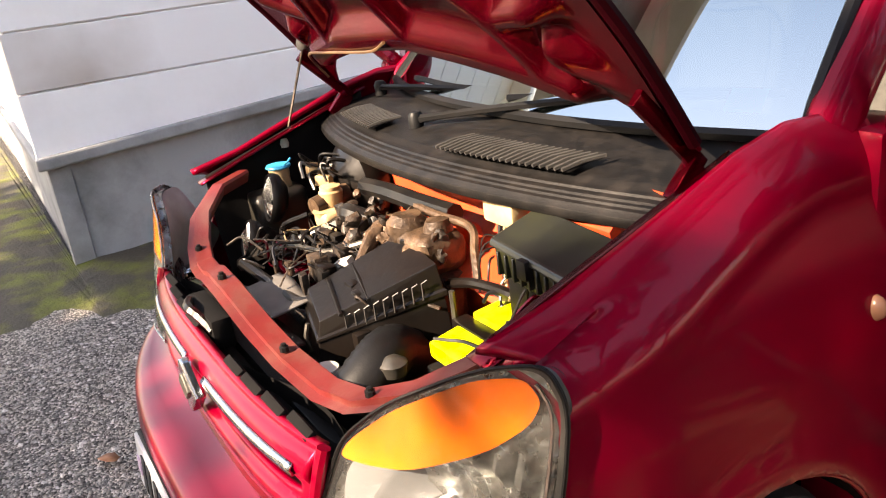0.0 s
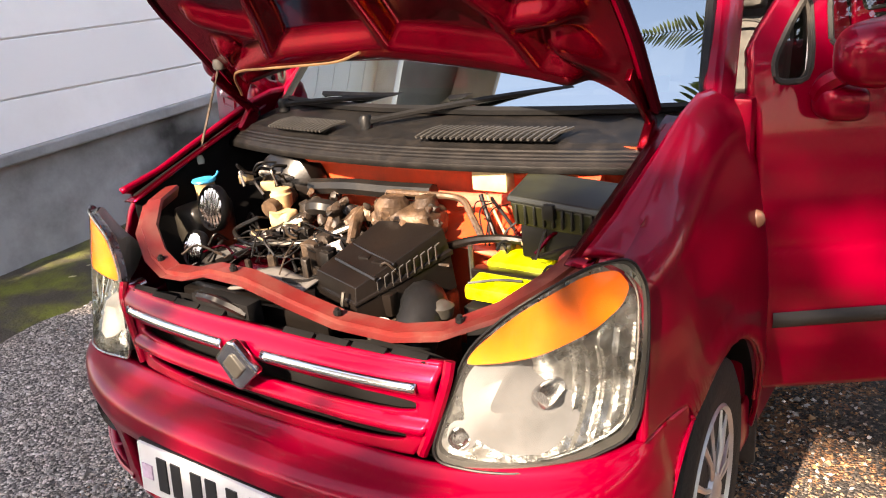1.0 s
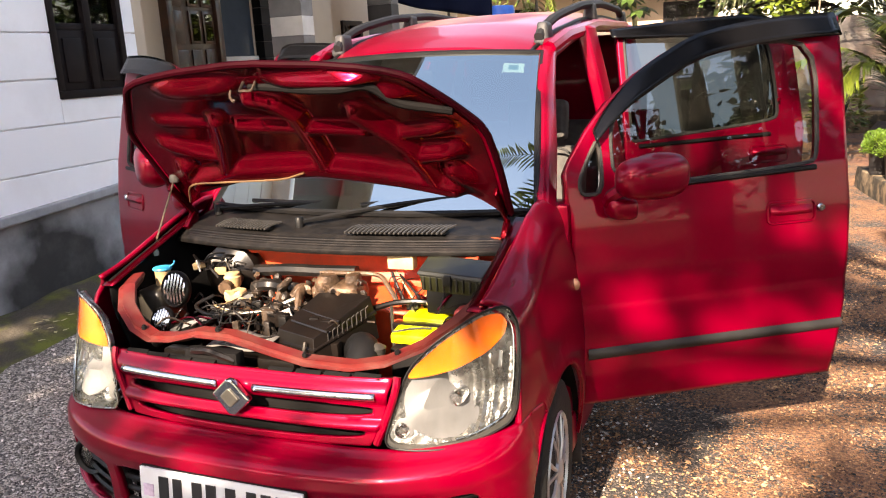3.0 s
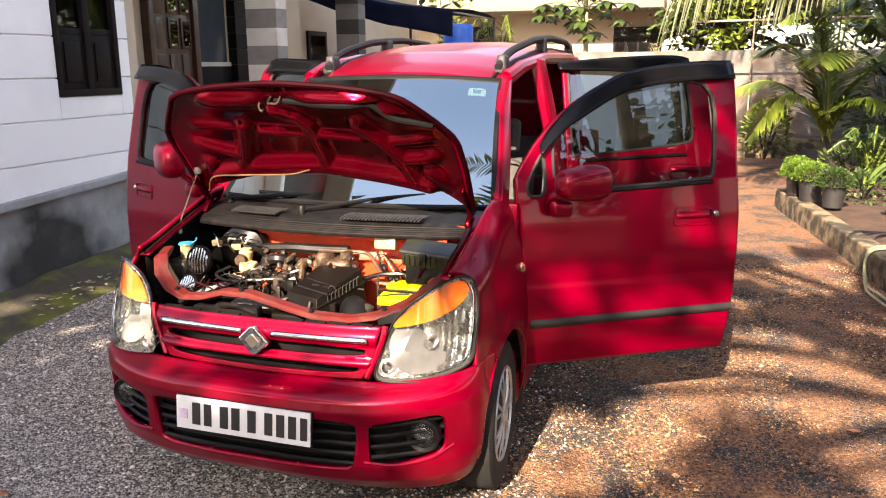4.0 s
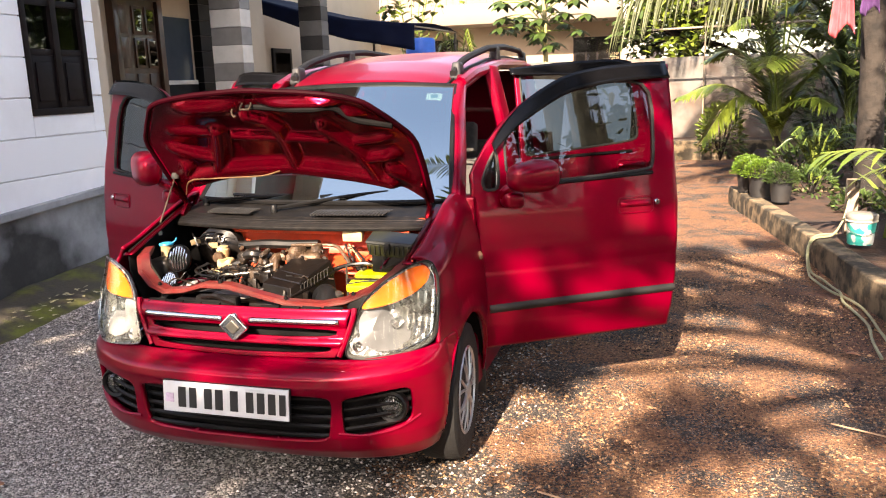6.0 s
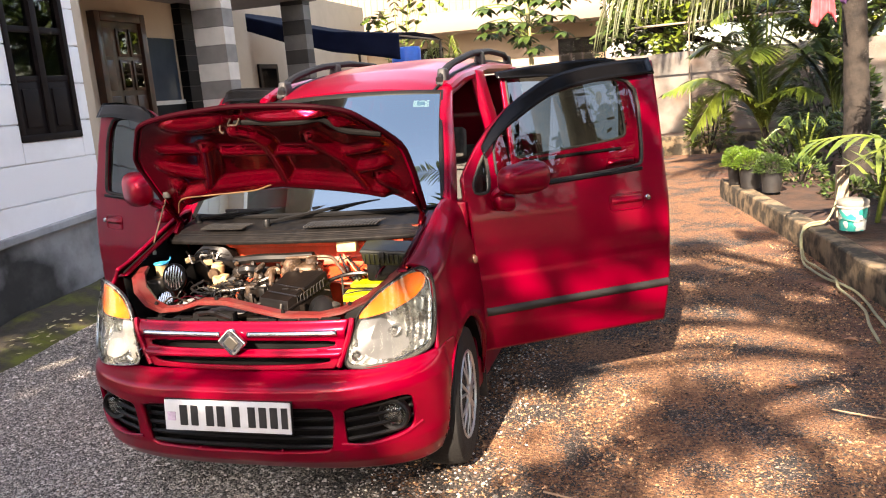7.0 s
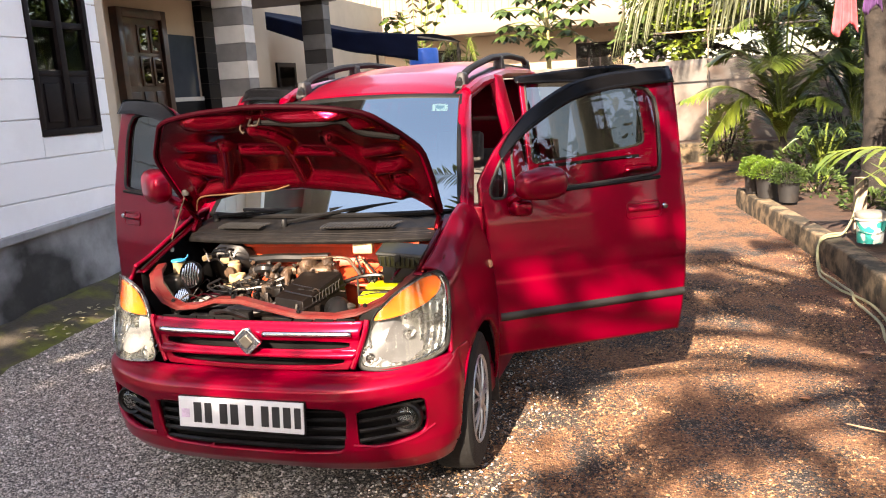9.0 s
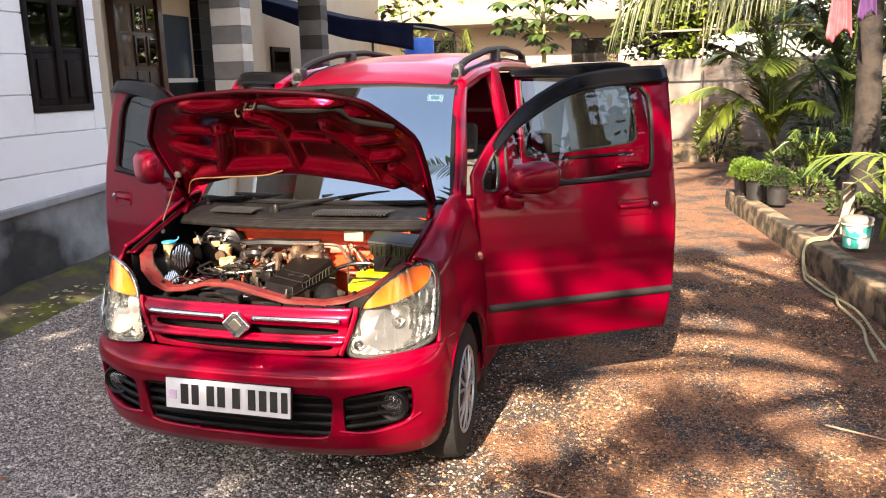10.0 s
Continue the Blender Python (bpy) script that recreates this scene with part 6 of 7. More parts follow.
def build_hoses():
    def h(pts, r, m=None, name="hose"):
        part(name, rod(bend(pts, 8), r, 8), m or HOSE, car, "black rubber hose" if name == "hose" else "")
    h([(-0.24, 0.47, 0.875), (-0.12, 0.468, 0.885), (0.0, 0.472, 0.885), (0.12, 0.475, 0.888)], 0.020)
    h([(0.0, 0.46, 0.885), (0.10, 0.45, 0.890), (0.20, 0.455, 0.888), (0.245, 0.43, 0.86), (0.285, 0.405, 0.82)], 0.0075, ALU, "coolant_pipe")
    h([(-0.47, 0.23, 0.70), (-0.38, 0.26, 0.745), (-0.30, 0.30, 0.77), (-0.24, 0.36, 0.80), (-0.17, 0.42, 0.84)], 0.018)
    h([(-0.20, 0.40, 0.84), (-0.14, 0.38, 0.86), (-0.10, 0.40, 0.85), (-0.06, 0.42, 0.84)], 0.020)
    h([(-0.30, 0.31, 0.80), (-0.22, 0.29, 0.795), (-0.12, 0.31, 0.80), (-0.03, 0.36, 0.83)], 0.0075, STEEL, "cable_sleeve")
    h([(-0.33, 0.36, 0.82), (-0.36, 0.31, 0.80), (-0.29, 0.285, 0.785), (-0.2, 0.30, 0.79)], 0.006)
    h([(-0.35, 0.20, 0.745), (-0.2, 0.20, 0.75), (-0.05, 0.205, 0.75), (0.0, 0.23, 0.76)], 0.012)
    h([(0.20, 0.40, 0.80), (0.28, 0.40, 0.825), (0.36, 0.41, 0.83), (0.42, 0.43, 0.81)], 0.009, DUSTY)
    h([(0.225, 0.50, 0.885), (0.25, 0.48, 0.85), (0.285, 0.46, 0.80), (0.30, 0.45, 0.78)], 0.005, BLACK, "cable")
    h([(0.24, 0.50, 0.89), (0.28, 0.465, 0.86), (0.33, 0.43, 0.815)], 0.003, CREAM, "cable")
    h([(0.25, 0.50, 0.88), (0.31, 0.48, 0.83), (0.35, 0.45, 0.80)], 0.004, BLACK, "cable")
    rnd = random.Random(21)
    for i in range(78):
        x = rnd.uniform(-0.42, 0.2) if i < 52 else rnd.uniform(0.40, 0.56)
        a = Vector((x, rnd.uniform(0.22, 0.44), rnd.uniform(0.70, 0.79))) if i < 52 else Vector((x, rnd.uniform(0.36, 0.46), rnd.uniform(0.76, 0.83)))
        d = Vector((rnd.uniform(-0.12, 0.12), rnd.uniform(-0.06, 0.06), rnd.uniform(-0.02, 0.02)))
        mid = a + d * 0.5 + Vector((rnd.uniform(-0.03, 0.03), rnd.uniform(-0.03, 0.03), rnd.uniform(0.01, 0.05)))
        mm = rnd.choice((HOSE, HOSE, BLACK, ENGINE, HOSE, PAINT_IN, ENGINE, BLACK)) if i < 52 else rnd.choice((HOSE, PAINT_IN, BLACK, HOSE))
        part("cable", rod(bend([a, mid, a + d], 6), rnd.uniform(0.0016, 0.0042), 5), mm, car)
    rnd = random.Random(33)
    for i in range(60):
        # thin wires strung over the engine and down from the relay to the battery
        if i < 40:
            a = Vector((rnd.uniform(-0.28, -0.05), rnd.uniform(0.24, 0.42), rnd.uniform(0.79, 0.84)))
            d = Vector((rnd.uniform(-0.10, 0.10), rnd.uniform(-0.08, 0.05), rnd.uniform(-0.05, 0.01)))
        else:
            a = Vector((rnd.uniform(0.23, 0.54), rnd.uniform(0.455, 0.48), rnd.uniform(0.84, 0.885)))
            d = Vector((rnd.uniform(-0.05, 0.08), rnd.uniform(-0.08, -0.01), rnd.uniform(-0.10, -0.03)))
        mid = a + d * 0.5 + Vector((rnd.uniform(-0.03, 0.03), rnd.uniform(-0.03, 0.0), rnd.uniform(-0.01, 0.03)))
        part("wire", rod(bend([a, mid, a + d], 6), rnd.uniform(0.0014, 0.0028), 5), rnd.choice((HOSE, BLACK, HOSE, HOSE, ENGINE, BLACK, CREAM)), car)
    # small dark red cover and red terminal boot by the battery
    part("terminal_boot", lumpy(box(0.40, 0.43, 0.80, 0.455, 0.48, 0.85, bevel=0.014, seg=3), 0.006, 30), mat("red_boot", (0.35, 0.02, 0.02), rough=0.5, vary=0.3, scale=40), car, "red rubber terminal boot")
    part("coil_cover", lumpy(box(0.47, 0.36, 0.78, 0.53, 0.44, 0.835, bevel=0.016, seg=3), 0.008, 26), mat("dull_red_rubber", (0.16, 0.015, 0.015), rough=0.55, vary=0.4, scale=30), car)
    part("starter_cover", lumpy(box(-0.32, 0.26, 0.66, -0.20, 0.34, 0.745, bevel=0.02, seg=3), 0.006, 15), PAINT_IN, car)


build_bay()
build_engine()
build_battery()
build_fusebox()
build_right_bay()
build_hoses()


# ---- garden, walls and neighbours ----
CEMENT = mat("mossy_brown_cement", (0.20, 0.145, 0.088), rough=0.9, base2=(0.035, 0.028, 0.018), scale=6.5, detail=9, mask=(0.42, 0.56), bump=0.6, bscale=22, dirt=(0.025, 0.022, 0.016), dirt_amount=0.85, dirt_scale=7)
SOIL = mat("red_brown_soil", (0.060, 0.030, 0.018), rough=0.95, base2=(0.028, 0.017, 0.012), scale=5, detail=8, bump=0.7, bscale=25)
GREY_WALL = mat("weathered_wall", (0.125, 0.118, 0.108), rough=0.85, base2=(0.04, 0.038, 0.035), scale=2.6, detail=8, mask=(0.4, 0.7), bump=0.1, dirt=(0.14, 0.065, 0.032), dirt_amount=0.6, dirt_scale=0.9)
LEAF = mat("palm_leaf", (0.105, 0.135, 0.016), rough=0.36, base2=(0.038, 0.068, 0.010), scale=3, piece=0.35, spec=0.4)
LEAF_Y = mat("yellow_green_leaf", (0.135, 0.175, 0.035), rough=0.42, base2=(0.065, 0.105, 0.016), scale=3, piece=0.3)
LEAF_D = mat("dark_leaf", (0.022, 0.045, 0.008), rough=0.5, base2=(0.042, 0.068, 0.012), scale=4, piece=0.4)
LEAF_P = mat("pale_droop_leaf", (0.085, 0.095, 0.05), rough=0.5, base2=(0.05, 0.06, 0.02), scale=2, piece=0.35)
LEAF_B = mat("bright_bush_leaf", (0.085, 0.145, 0.010), rough=0.5, base2=(0.042, 0.092, 0.008), scale=9, piece=0.4)
TRUNK = mat("palm_trunk", (0.026, 0.020, 0.016), rough=0.9, base2=(0.009, 0.007, 0.006), scale=9, detail=8, bump=0.9, bscale=30)
for lm in (LEAF, LEAF_Y, LEAF_D, LEAF_P, LEAF_B):
    lm.node_tree.nodes["Principled BSDF"].inputs["Transmission Weight"].default_value = 0.0


BED = [(2.17, 7.42), (2.20, 7.15), (2.59, 4.45), (2.757, 3.02), (2.94, 1.6), (3.25, -0.6), (3.7, -3.0)]
BED_Z = 0.20


def build_bed():
    inner = [(x + 0.16, y) for x, y in BED]
    rim = bmesh.new()
    rows = []
    n = 80
    def along(t, line):
        i = min(int(t * (len(line) - 1)), len(line) - 2)
        f = t * (len(line) - 1) - i
        return Vector((*line[i], 0)).lerp(Vector((*line[i + 1], 0)), f)
    for i in range(n + 1):
        p, q = along(i / n, BED), along(i / n, inner)
        w = 0.012 * noise.noise((p.y * 3, 0, 2))
        rows.append([rim.verts.new(p + Vector((w + 0.01, 0, -0.08))), rim.verts.new(p + Vector((w, 0, 0.10 + w))), rim.verts.new(p + Vector((0.012 + w, 0, BED_Z - 0.005 + w * 0.5))), rim.verts.new(q + Vector((0, 0, BED_Z + w * 0.5))), rim.verts.new(q + Vector((0.01, 0, 0.08)))])
    for a, b in zip(rows, rows[1:]):
        for j in range(4):
            rim.faces.new((a[j], b[j], b[j + 1], a[j + 1]))
    rim.faces.new(rows[0])
    tagged(finish("bed_wall", rim, CEMENT, bevel=0.012), "low mossy brown cement wall of the raised planting bed", "garden wall", kind="structure")
    def soil(u, v):
        y = -3 + 15.4 * u
        x0 = lerp_table([(b, a + 0.15) for a, b in reversed(BED)], y) if y < 7.4 else 2.7
        x = x0 + (9 - x0) * v
        return Vector((x, y, BED_Z - 0.035 + 0.04 * noise.noise((x * 1.5, y * 1.5, 4)) - (0.3 if (v == 0 and y > 7.4) else 0)))
    tagged(finish("bed_soil", sheet(soil, 60, 26), SOIL), "bare red-brown soil of the planting bed", "soil", kind="structure")
    tagged(finish("bed_end_wall", box(2.30, 7.33, -0.05, 4.6, 7.47, BED_Z - 0.01, bevel=0.012), CEMENT), "short cement end wall of the planting bed", "garden wall", kind="structure")
    tagged(finish("low_wall", box(0.9, 12.35, -0.05, 9, 12.6, 0.33, bevel=0.02), CEMENT), "low dark cement wall across the end of the drive", "garden wall", kind="structure")
    tagged(finish("terrace_soil", box(0.9, 12.55, 0.0, 12, 13.5, 0.30), SOIL), "red earth behind the low wall", "soil", kind="structure")
    w = bmesh.new()
    sheet(lambda u, v: Vector((-14 + 30 * u, 13.5, 1.80 * v + 0.02 * noise.noise((u * 40, 0, 0)) * v)), 60, 8, w)
    tagged(finish("compound_wall", w, GREY_WALL, solid=-0.18), "weathered grey compound wall stained orange by earth", "wall", kind="structure")


build_bed()


def leaflet(bm, base, direction, length, width, droop, up):
    """A narrow tapering leaf blade of three bent quads."""
    d = direction.normalized()
    side = d.cross(up)
    side = side.normalized() if side.length > 1e-4 else Vector((1, 0, 0))
    p, rows = Vector(base), []
    for i, w in enumerate((0.45, 1.0, 0.75, 0.05)):
        rows.append((bm.verts.new(p - side * width * w * 0.5), bm.verts.new(p + side * width * w * 0.5)))
        d = (d + Vector((0, 0, -droop))).normalized()
        p = p + d * length / 3
    for a, b in zip(rows, rows[1:]):
        bm.faces.new((a[0], a[1], b[1], b[0]))


def frond(bm_leaf, bm_stem, pts, leaf_len, leaf_w, n, rnd, droop=0.18, angle=55, taper=True, hang=0.0):
    """A feather leaf along a curve of points."""
    line = bend(pts, 8)
    rod(line, [0.016 * (1 - 0.8 * i / len(line)) + 0.002 for i in range(len(line))], 5, bm_stem)
    m = len(line) - 1
    for i in range(n):
        t = 0.12 + 0.88 * i / n
        k = t * m
        j = min(int(k), m - 1)
        p = line[j].lerp(line[j + 1], k - j)
        d = (line[j + 1] - line[j]).normalized()
        up = Vector((0, 0, 1))
        side = d.cross(up)
        if side.length < 0.05:
            side = Vector((1, 0, 0))
        side.normalize()
        ln = leaf_len * (math.sin(math.pi * min(1, 0.15 + 0.9 * t)) * 0.75 + 0.25 if taper else 1) * rnd.uniform(0.85, 1.1)
        for s in (1, -1):
            a = radians(angle + rnd.uniform(-7, 7))
            v = d * math.cos(a) + side * s * math.sin(a) + Vector((0, 0, 0.12 - hang))
            leaflet(bm_leaf, p, v, ln, leaf_w * rnd.uniform(0.8, 1.1), droop + rnd.uniform(0, 0.08), up)


def islands(bm):
    """The separate blades of a leaf, each as a bmesh of its own (three faces apiece)."""
    bm.faces.ensure_lookup_table()
    out = []
    for i in range(0, len(bm.faces), 3):
        b = bmesh.new()
        seen = {}
        for f in bm.faces[i:i + 3]:
            vs = []
            for v in f.verts:
                if v not in seen:
                    seen[v] = b.verts.new(v.co)
                vs.append(seen[v])
            b.faces.new(vs)
        out.append(b)
    return out


def palm_clump(name, label, at, n, height, spread, leaf_len, leaf_w, leaves, material, seed, lean=(0, 0), split=False):
    t = thing(name, label, "palm", at)
    rnd = random.Random(seed)
    for i in range(n):
        a = 2 * math.pi * i / n + rnd.uniform(-0.3, 0.3)
        r = spread * rnd.uniform(0.55, 1.0)
        h = height * rnd.uniform(0.7, 1.0)
        dx, dy = math.cos(a) * r + lean[0], math.sin(a) * r + lean[1]
        bl, bs = bmesh.new(), bmesh.new()
        frond(bl, bs, [(rnd.uniform(-.05, .05), rnd.uniform(-.05, .05), 0), (dx * 0.22, dy * 0.22, h * 0.55), (dx * 0.6, dy * 0.6, h * 0.95), (dx, dy, h * rnd.uniform(0.72, 0.95))], leaf_len, leaf_w, leaves, rnd)
        if split:
            st = part("stem", bs, LEAF_Y, t)
            for fs in islands(bl):
                part("leaflet", fs, material, st, smooth=False)
            bl.free()
            continue
        f = part("frond", bl, material, t, smooth=False)
        part("stem", bs, LEAF_Y, f)
    return t


def bush(name, label, at, rx, ry, rz, n, size, material, seed, category="shrub", parent=None, lift=0.0):
    """A dome of many small leaves on short twigs."""
    rnd = random.Random(seed)
    t = parent or thing(name, label, category, at)
    bm = bmesh.new()
    for i in range(n):
        a, c = rnd.uniform(0, 2 * math.pi), rnd.uniform(-0.35, 1)
        rr = rnd.uniform(0.55, 1.0) ** 0.5
        s = math.sqrt(max(0, 1 - c * c))
        lump = 1 + 0.22 * noise.noise((math.cos(a) * 2 + seed, math.sin(a) * 2, c * 2))
        p = Vector((rx * s * math.cos(a) * rr * lump, ry * s * math.sin(a) * rr * lump, lift + rz * (0.35 + 0.65 * c * rr * lump)))
        d = Vector((math.cos(a) * s, math.sin(a) * s, c + 0.4)) + Vector((rnd.uniform(-.6, .6), rnd.uniform(-.6, .6), rnd.uniform(-.6, .6)))
        leaflet(bm, p, d, size * rnd.uniform(0.7, 1.3), size * rnd.uniform(0.35, 0.5), 0.15, Vector((rnd.uniform(-1, 1), rnd.uniform(-1, 1), 1)))
    part("foliage", bm, material, t, smooth=False)
    tw = bmesh.new()
    for i in range(10):
        a = rnd.uniform(0, 2 * math.pi)
        rod([(0, 0, 0), (rx * 0.4 * math.cos(a), ry * 0.4 * math.sin(a), lift + rz * 0.5), (rx * 0.7 * math.cos(a), ry * 0.7 * math.sin(a), lift + rz * rnd.uniform(0.5, 0.95))], [0.012, 0.008, 0.003], 5, tw)
    part("twig_frame", tw, TRUNK, t)
    return t


# areca palm and shrubs behind the bed
def arching_palm(name, label, at, tips, material, seed, leaf_len=0.70, leaf_w=0.034, n=64):
    """A palm whose leaves rise from one heart and arch out to given tips."""
    t = thing(name, label, "palm", at)
    rnd = random.Random(seed)
    part("trunk", rod([(0, 0, 0), (0.02, 0, 0.25), (0, 0, 0.48)], [0.07, 0.06, 0.05], 10), TRUNK, t)
    for dx, dy, z in tips:
        dx, dy, z = dx * 1.25, dy * 1.25, z * 1.12
        top = max(z, 0.9) + 0.12 * math.hypot(dx, dy)
        bl, bs = bmesh.new(), bmesh.new()
        frond(bl, bs, [(rnd.uniform(-.04, .04), rnd.uniform(-.04, .04), 0.40), (dx * 0.20, dy * 0.20, 0.40 + (top - 0.40) * 0.60), (dx * 0.58, dy * 0.58, top), (dx, dy, z)], leaf_len * rnd.uniform(0.9, 1.15), leaf_w, n, rnd, droop=0.20, angle=50)
        f = part("frond", bl, material, t, smooth=False)
        part("stem", bs, LEAF_Y, f)
    return t


arching_palm("areca_palm", "green areca palm with long arching feather leaves", (2.98, 10.0, 0.10), ((-1.13, -0.3, 0.95), (-0.80, 0.3, 1.42), (-0.62, -0.5, 1.78), (-0.34, 0.2, 2.12), (0.03, -0.35, 2.26), (0.28, 0.4, 2.05), (0.75, -0.2, 1.22), (0.50, -0.7, 0.80), (-0.85, -0.5, 0.40), (-0.25, -0.9, 1.30), (0.55, 0.6, 1.65), (-0.45, 0.8, 1.55)), LEAF, 3)
arching_palm("areca_palm", "darker areca palm with arching feather leaves", (4.05, 10.6, 0.18), ((-0.9, -0.3, 1.9), (-0.6, 0.4, 2.5), (0.0, -0.5, 2.6), (0.5, 0.2, 2.3), (0.9, -0.3, 1.6), (-0.5, -0.7, 1.3), (0.2, 0.8, 2.0), (-1.1, 0.1, 1.35)), LEAF_D, 4)
bush("shrub", "leafy yellow-green shrub beside the drive", (2.28, 11.2, 0.10), 0.36, 0.30, 0.95, 750, 0.085, LEAF, 5)
bush("shrub", "open dark shrub before the compound wall", (4.3, 12.6, 0.2), 0.8, 0.5, 1.5, 900, 0.14, LEAF_D, 15)
bush("shrub", "dark green leafy shrub below the palms", (3.05, 8.5, 0.15), 0.40, 0.4, 0.42, 420, 0.08, LEAF_D, 6)
bush("shrub", "low dark undergrowth behind the flower pots", (3.0, 7.05, 0.15), 0.26, 0.40, 0.30, 420, 0.06, LEAF_D, 26)
bush("shrub", "low dark undergrowth below the palm trunk", (3.25, 5.95, 0.15), 0.22, 0.40, 0.20, 360, 0.05, LEAF_D, 27)
bush("shrub", "low dark undergrowth along the planting bed", (3.75, 5.3, 0.15), 0.36, 0.45, 0.36, 420, 0.07, LEAF_D, 28)
bush("shrub", "dark green shrub beside the palm trunk", (3.75, 8.3, 0.15), 0.50, 0.5, 0.75, 700, 0.085, LEAF_D, 8)
palm_clump("spider_plant", "spiky dark green foliage plant in the bed", (3.15, 7.7, 0.18), 16, 0.75, 0.55, 0.20, 0.024, 16, LEAF_D, 9)
palm_clump("spider_plant", "spiky green foliage plant in the bed", (4.1, 7.4, 0.18), 14, 0.8, 0.5, 0.22, 0.022, 18, LEAF_D, 10)
# young coconut palm whose leaves arch over the bucket: long bright blades along a curved rib
yc = thing("young_coconut", "young coconut palm with broad bright green leaves over the bucket", "palm", (3.17, 4.52, 0.16))
ry = random.Random(11)
for pts, ln in (([(0, 0, 0), (0.02, -0.25, 0.60), (-0.20, -0.42, 0.76), (-0.58, -0.42, 0.74)], 0.34), ([(0, 0, 0), (0.10, -0.10, 0.60), (0.10, -0.45, 0.74), (-0.22, -0.72, 0.66)], 0.36),
                ([(0, 0, 0), (0.12, 0.1, 0.6), (0.4, 0.3, 0.95), (0.75, 0.5, 0.85)], 0.50), ([(0, 0, 0), (0.14, -0.1, 0.6), (0.45, -0.25, 0.85), (0.75, -0.4, 0.70)], 0.48)):
    bl, bs = bmesh.new(), bmesh.new()
    frond(bl, bs, pts, ln, 0.050, 15, ry, droop=0.26, angle=38, taper=False)
    st = part("stem", bs, LEAF_Y, yc)
    for fs in islands(bl):
        part("leaflet", fs, LEAF_Y, st, smooth=False)
    bl.free()


def coconut(at, height, seed, fronds=16, reach=3.2, lean=(0.0, 0.0), label="tall coconut palm with ringed grey trunk"):
    t = thing("coconut_palm", label, "palm tree", at)
    rnd = random.Random(seed)
    n = 40
    tr = bmesh.new()
    pts = [(lean[0] * (i / n) ** 1.5, lean[1] * (i / n) ** 1.5, height * i / n) for i in range(n + 1)]
    rod(pts, [(0.118 - 0.03 * i / n + 0.05 * math.exp(-i / 2.5)) * (1 + 0.03 * (i % 2)) for i in range(n + 1)], 16, tr)
    part("trunk", tr, TRUNK, t, "ringed grey-brown trunk")
    top = Vector(pts[-1])
    for i in range(fronds):
        a = 2 * math.pi * i / fronds * 2.4 + rnd.uniform(-0.3, 0.3)
        up = rnd.uniform(-0.35, 0.75)
        r = reach * rnd.uniform(0.8, 1.05)
        c, s = math.cos(a), math.sin(a)
        bl, bs = bmesh.new(), bmesh.new()
        frond(bl, bs, [top, top + Vector((c * r * 0.3, s * r * 0.3, 0.35 + up * 0.9)), top + Vector((c * r * 0.7, s * r * 0.7, up * 1.1)), top + Vector((c * r, s * r, up * 0.6 - 1.0))], 0.75, 0.05, 44, rnd, droop=0.28, hang=0.15)
        f = part("frond", bl, LEAF, t, smooth=False)
        part("stem", bs, LEAF_Y, f)
    return t


coconut((3.42, 6.35, 0.15), 6.5, 12, lean=(-0.3, 0.6))
palm_clump("young_coconut", "small palm with bright arching leaves beside the trunk", (3.95, 4.9, 0.16), 6, 2.05, 0.55, 0.40, 0.035, 26, LEAF_Y, 19, lean=(-0.25, -0.1))
# low drooping frond that hangs over the drive
t_low = thing("coconut_frond", "long pale drooping coconut leaf hanging over the drive", "palm leaf", (0, 0, 0))
rn = random.Random(31)
for k, pts in enumerate(([(4.3, 6.9, 3.2), (3.4, 6.6, 3.05), (2.2, 6.3, 2.75), (1.0, 6.1, 2.28)], [(4.3, 7.2, 3.0), (3.5, 6.8, 2.95), (2.7, 6.4, 2.72), (1.9, 6.3, 2.35)], [(4.6, 6.6, 2.9), (4.2, 5.6, 2.8), (3.75, 5.0, 2.5), (3.35, 4.6, 2.05)])):
    bl, bs = bmesh.new(), bmesh.new()
    frond(bl, bs, pts, 0.66, 0.016, 100, rn, droop=0.40, angle=58, taper=False, hang=0.5)
    f = part("frond", bl, LEAF_P if k < 2 else LEAF, t_low, smooth=False)
    part("stem", bs, LEAF_Y, f)


# ---- pots ----
POT = mat("black_pot", (0.012, 0.012, 0.013), rough=0.6, vary=0.3, scale=10, dirt=(0.05, 0.035, 0.025), dirt_amount=0.3, dirt_scale=7)
POT_G = mat("grey_pot", (0.014, 0.014, 0.015), rough=0.6, vary=0.3, scale=10, dirt=(0.05, 0.035, 0.025), dirt_amount=0.3, dirt_scale=7)


def pot(x, y, material, leaves, seed, r=0.115, h=0.235):
    t = thing("flower_pot", "black plastic pot with a clipped round bush", "plant pot", (x, y, BED_Z), group="pots on the bed wall")
    part("pot", turned([(0.0001, 0), (r * 0.78, 0), (r * 0.95, h * 0.85), (r * 1.04, h * 0.86), (r * 1.05, h), (r * 0.96, h), (r * 0.92, h * 0.8), (0.0001, h * 0.8)], 24), material, t)
    bush("", "", None, r * 1.45, r * 1.45, 0.21, 2600, 0.020, leaves, seed, parent=t, lift=h * 0.75)


pot(2.60, 6.25, POT_G, LEAF_D, 41)
pot(2.43, 6.58, POT, LEAF_B, 42, r=0.125, h=0.25)
pot(2.33, 6.90, POT, LEAF_B, 43)
pot(2.36, 7.22, POT, LEAF_B, 44)


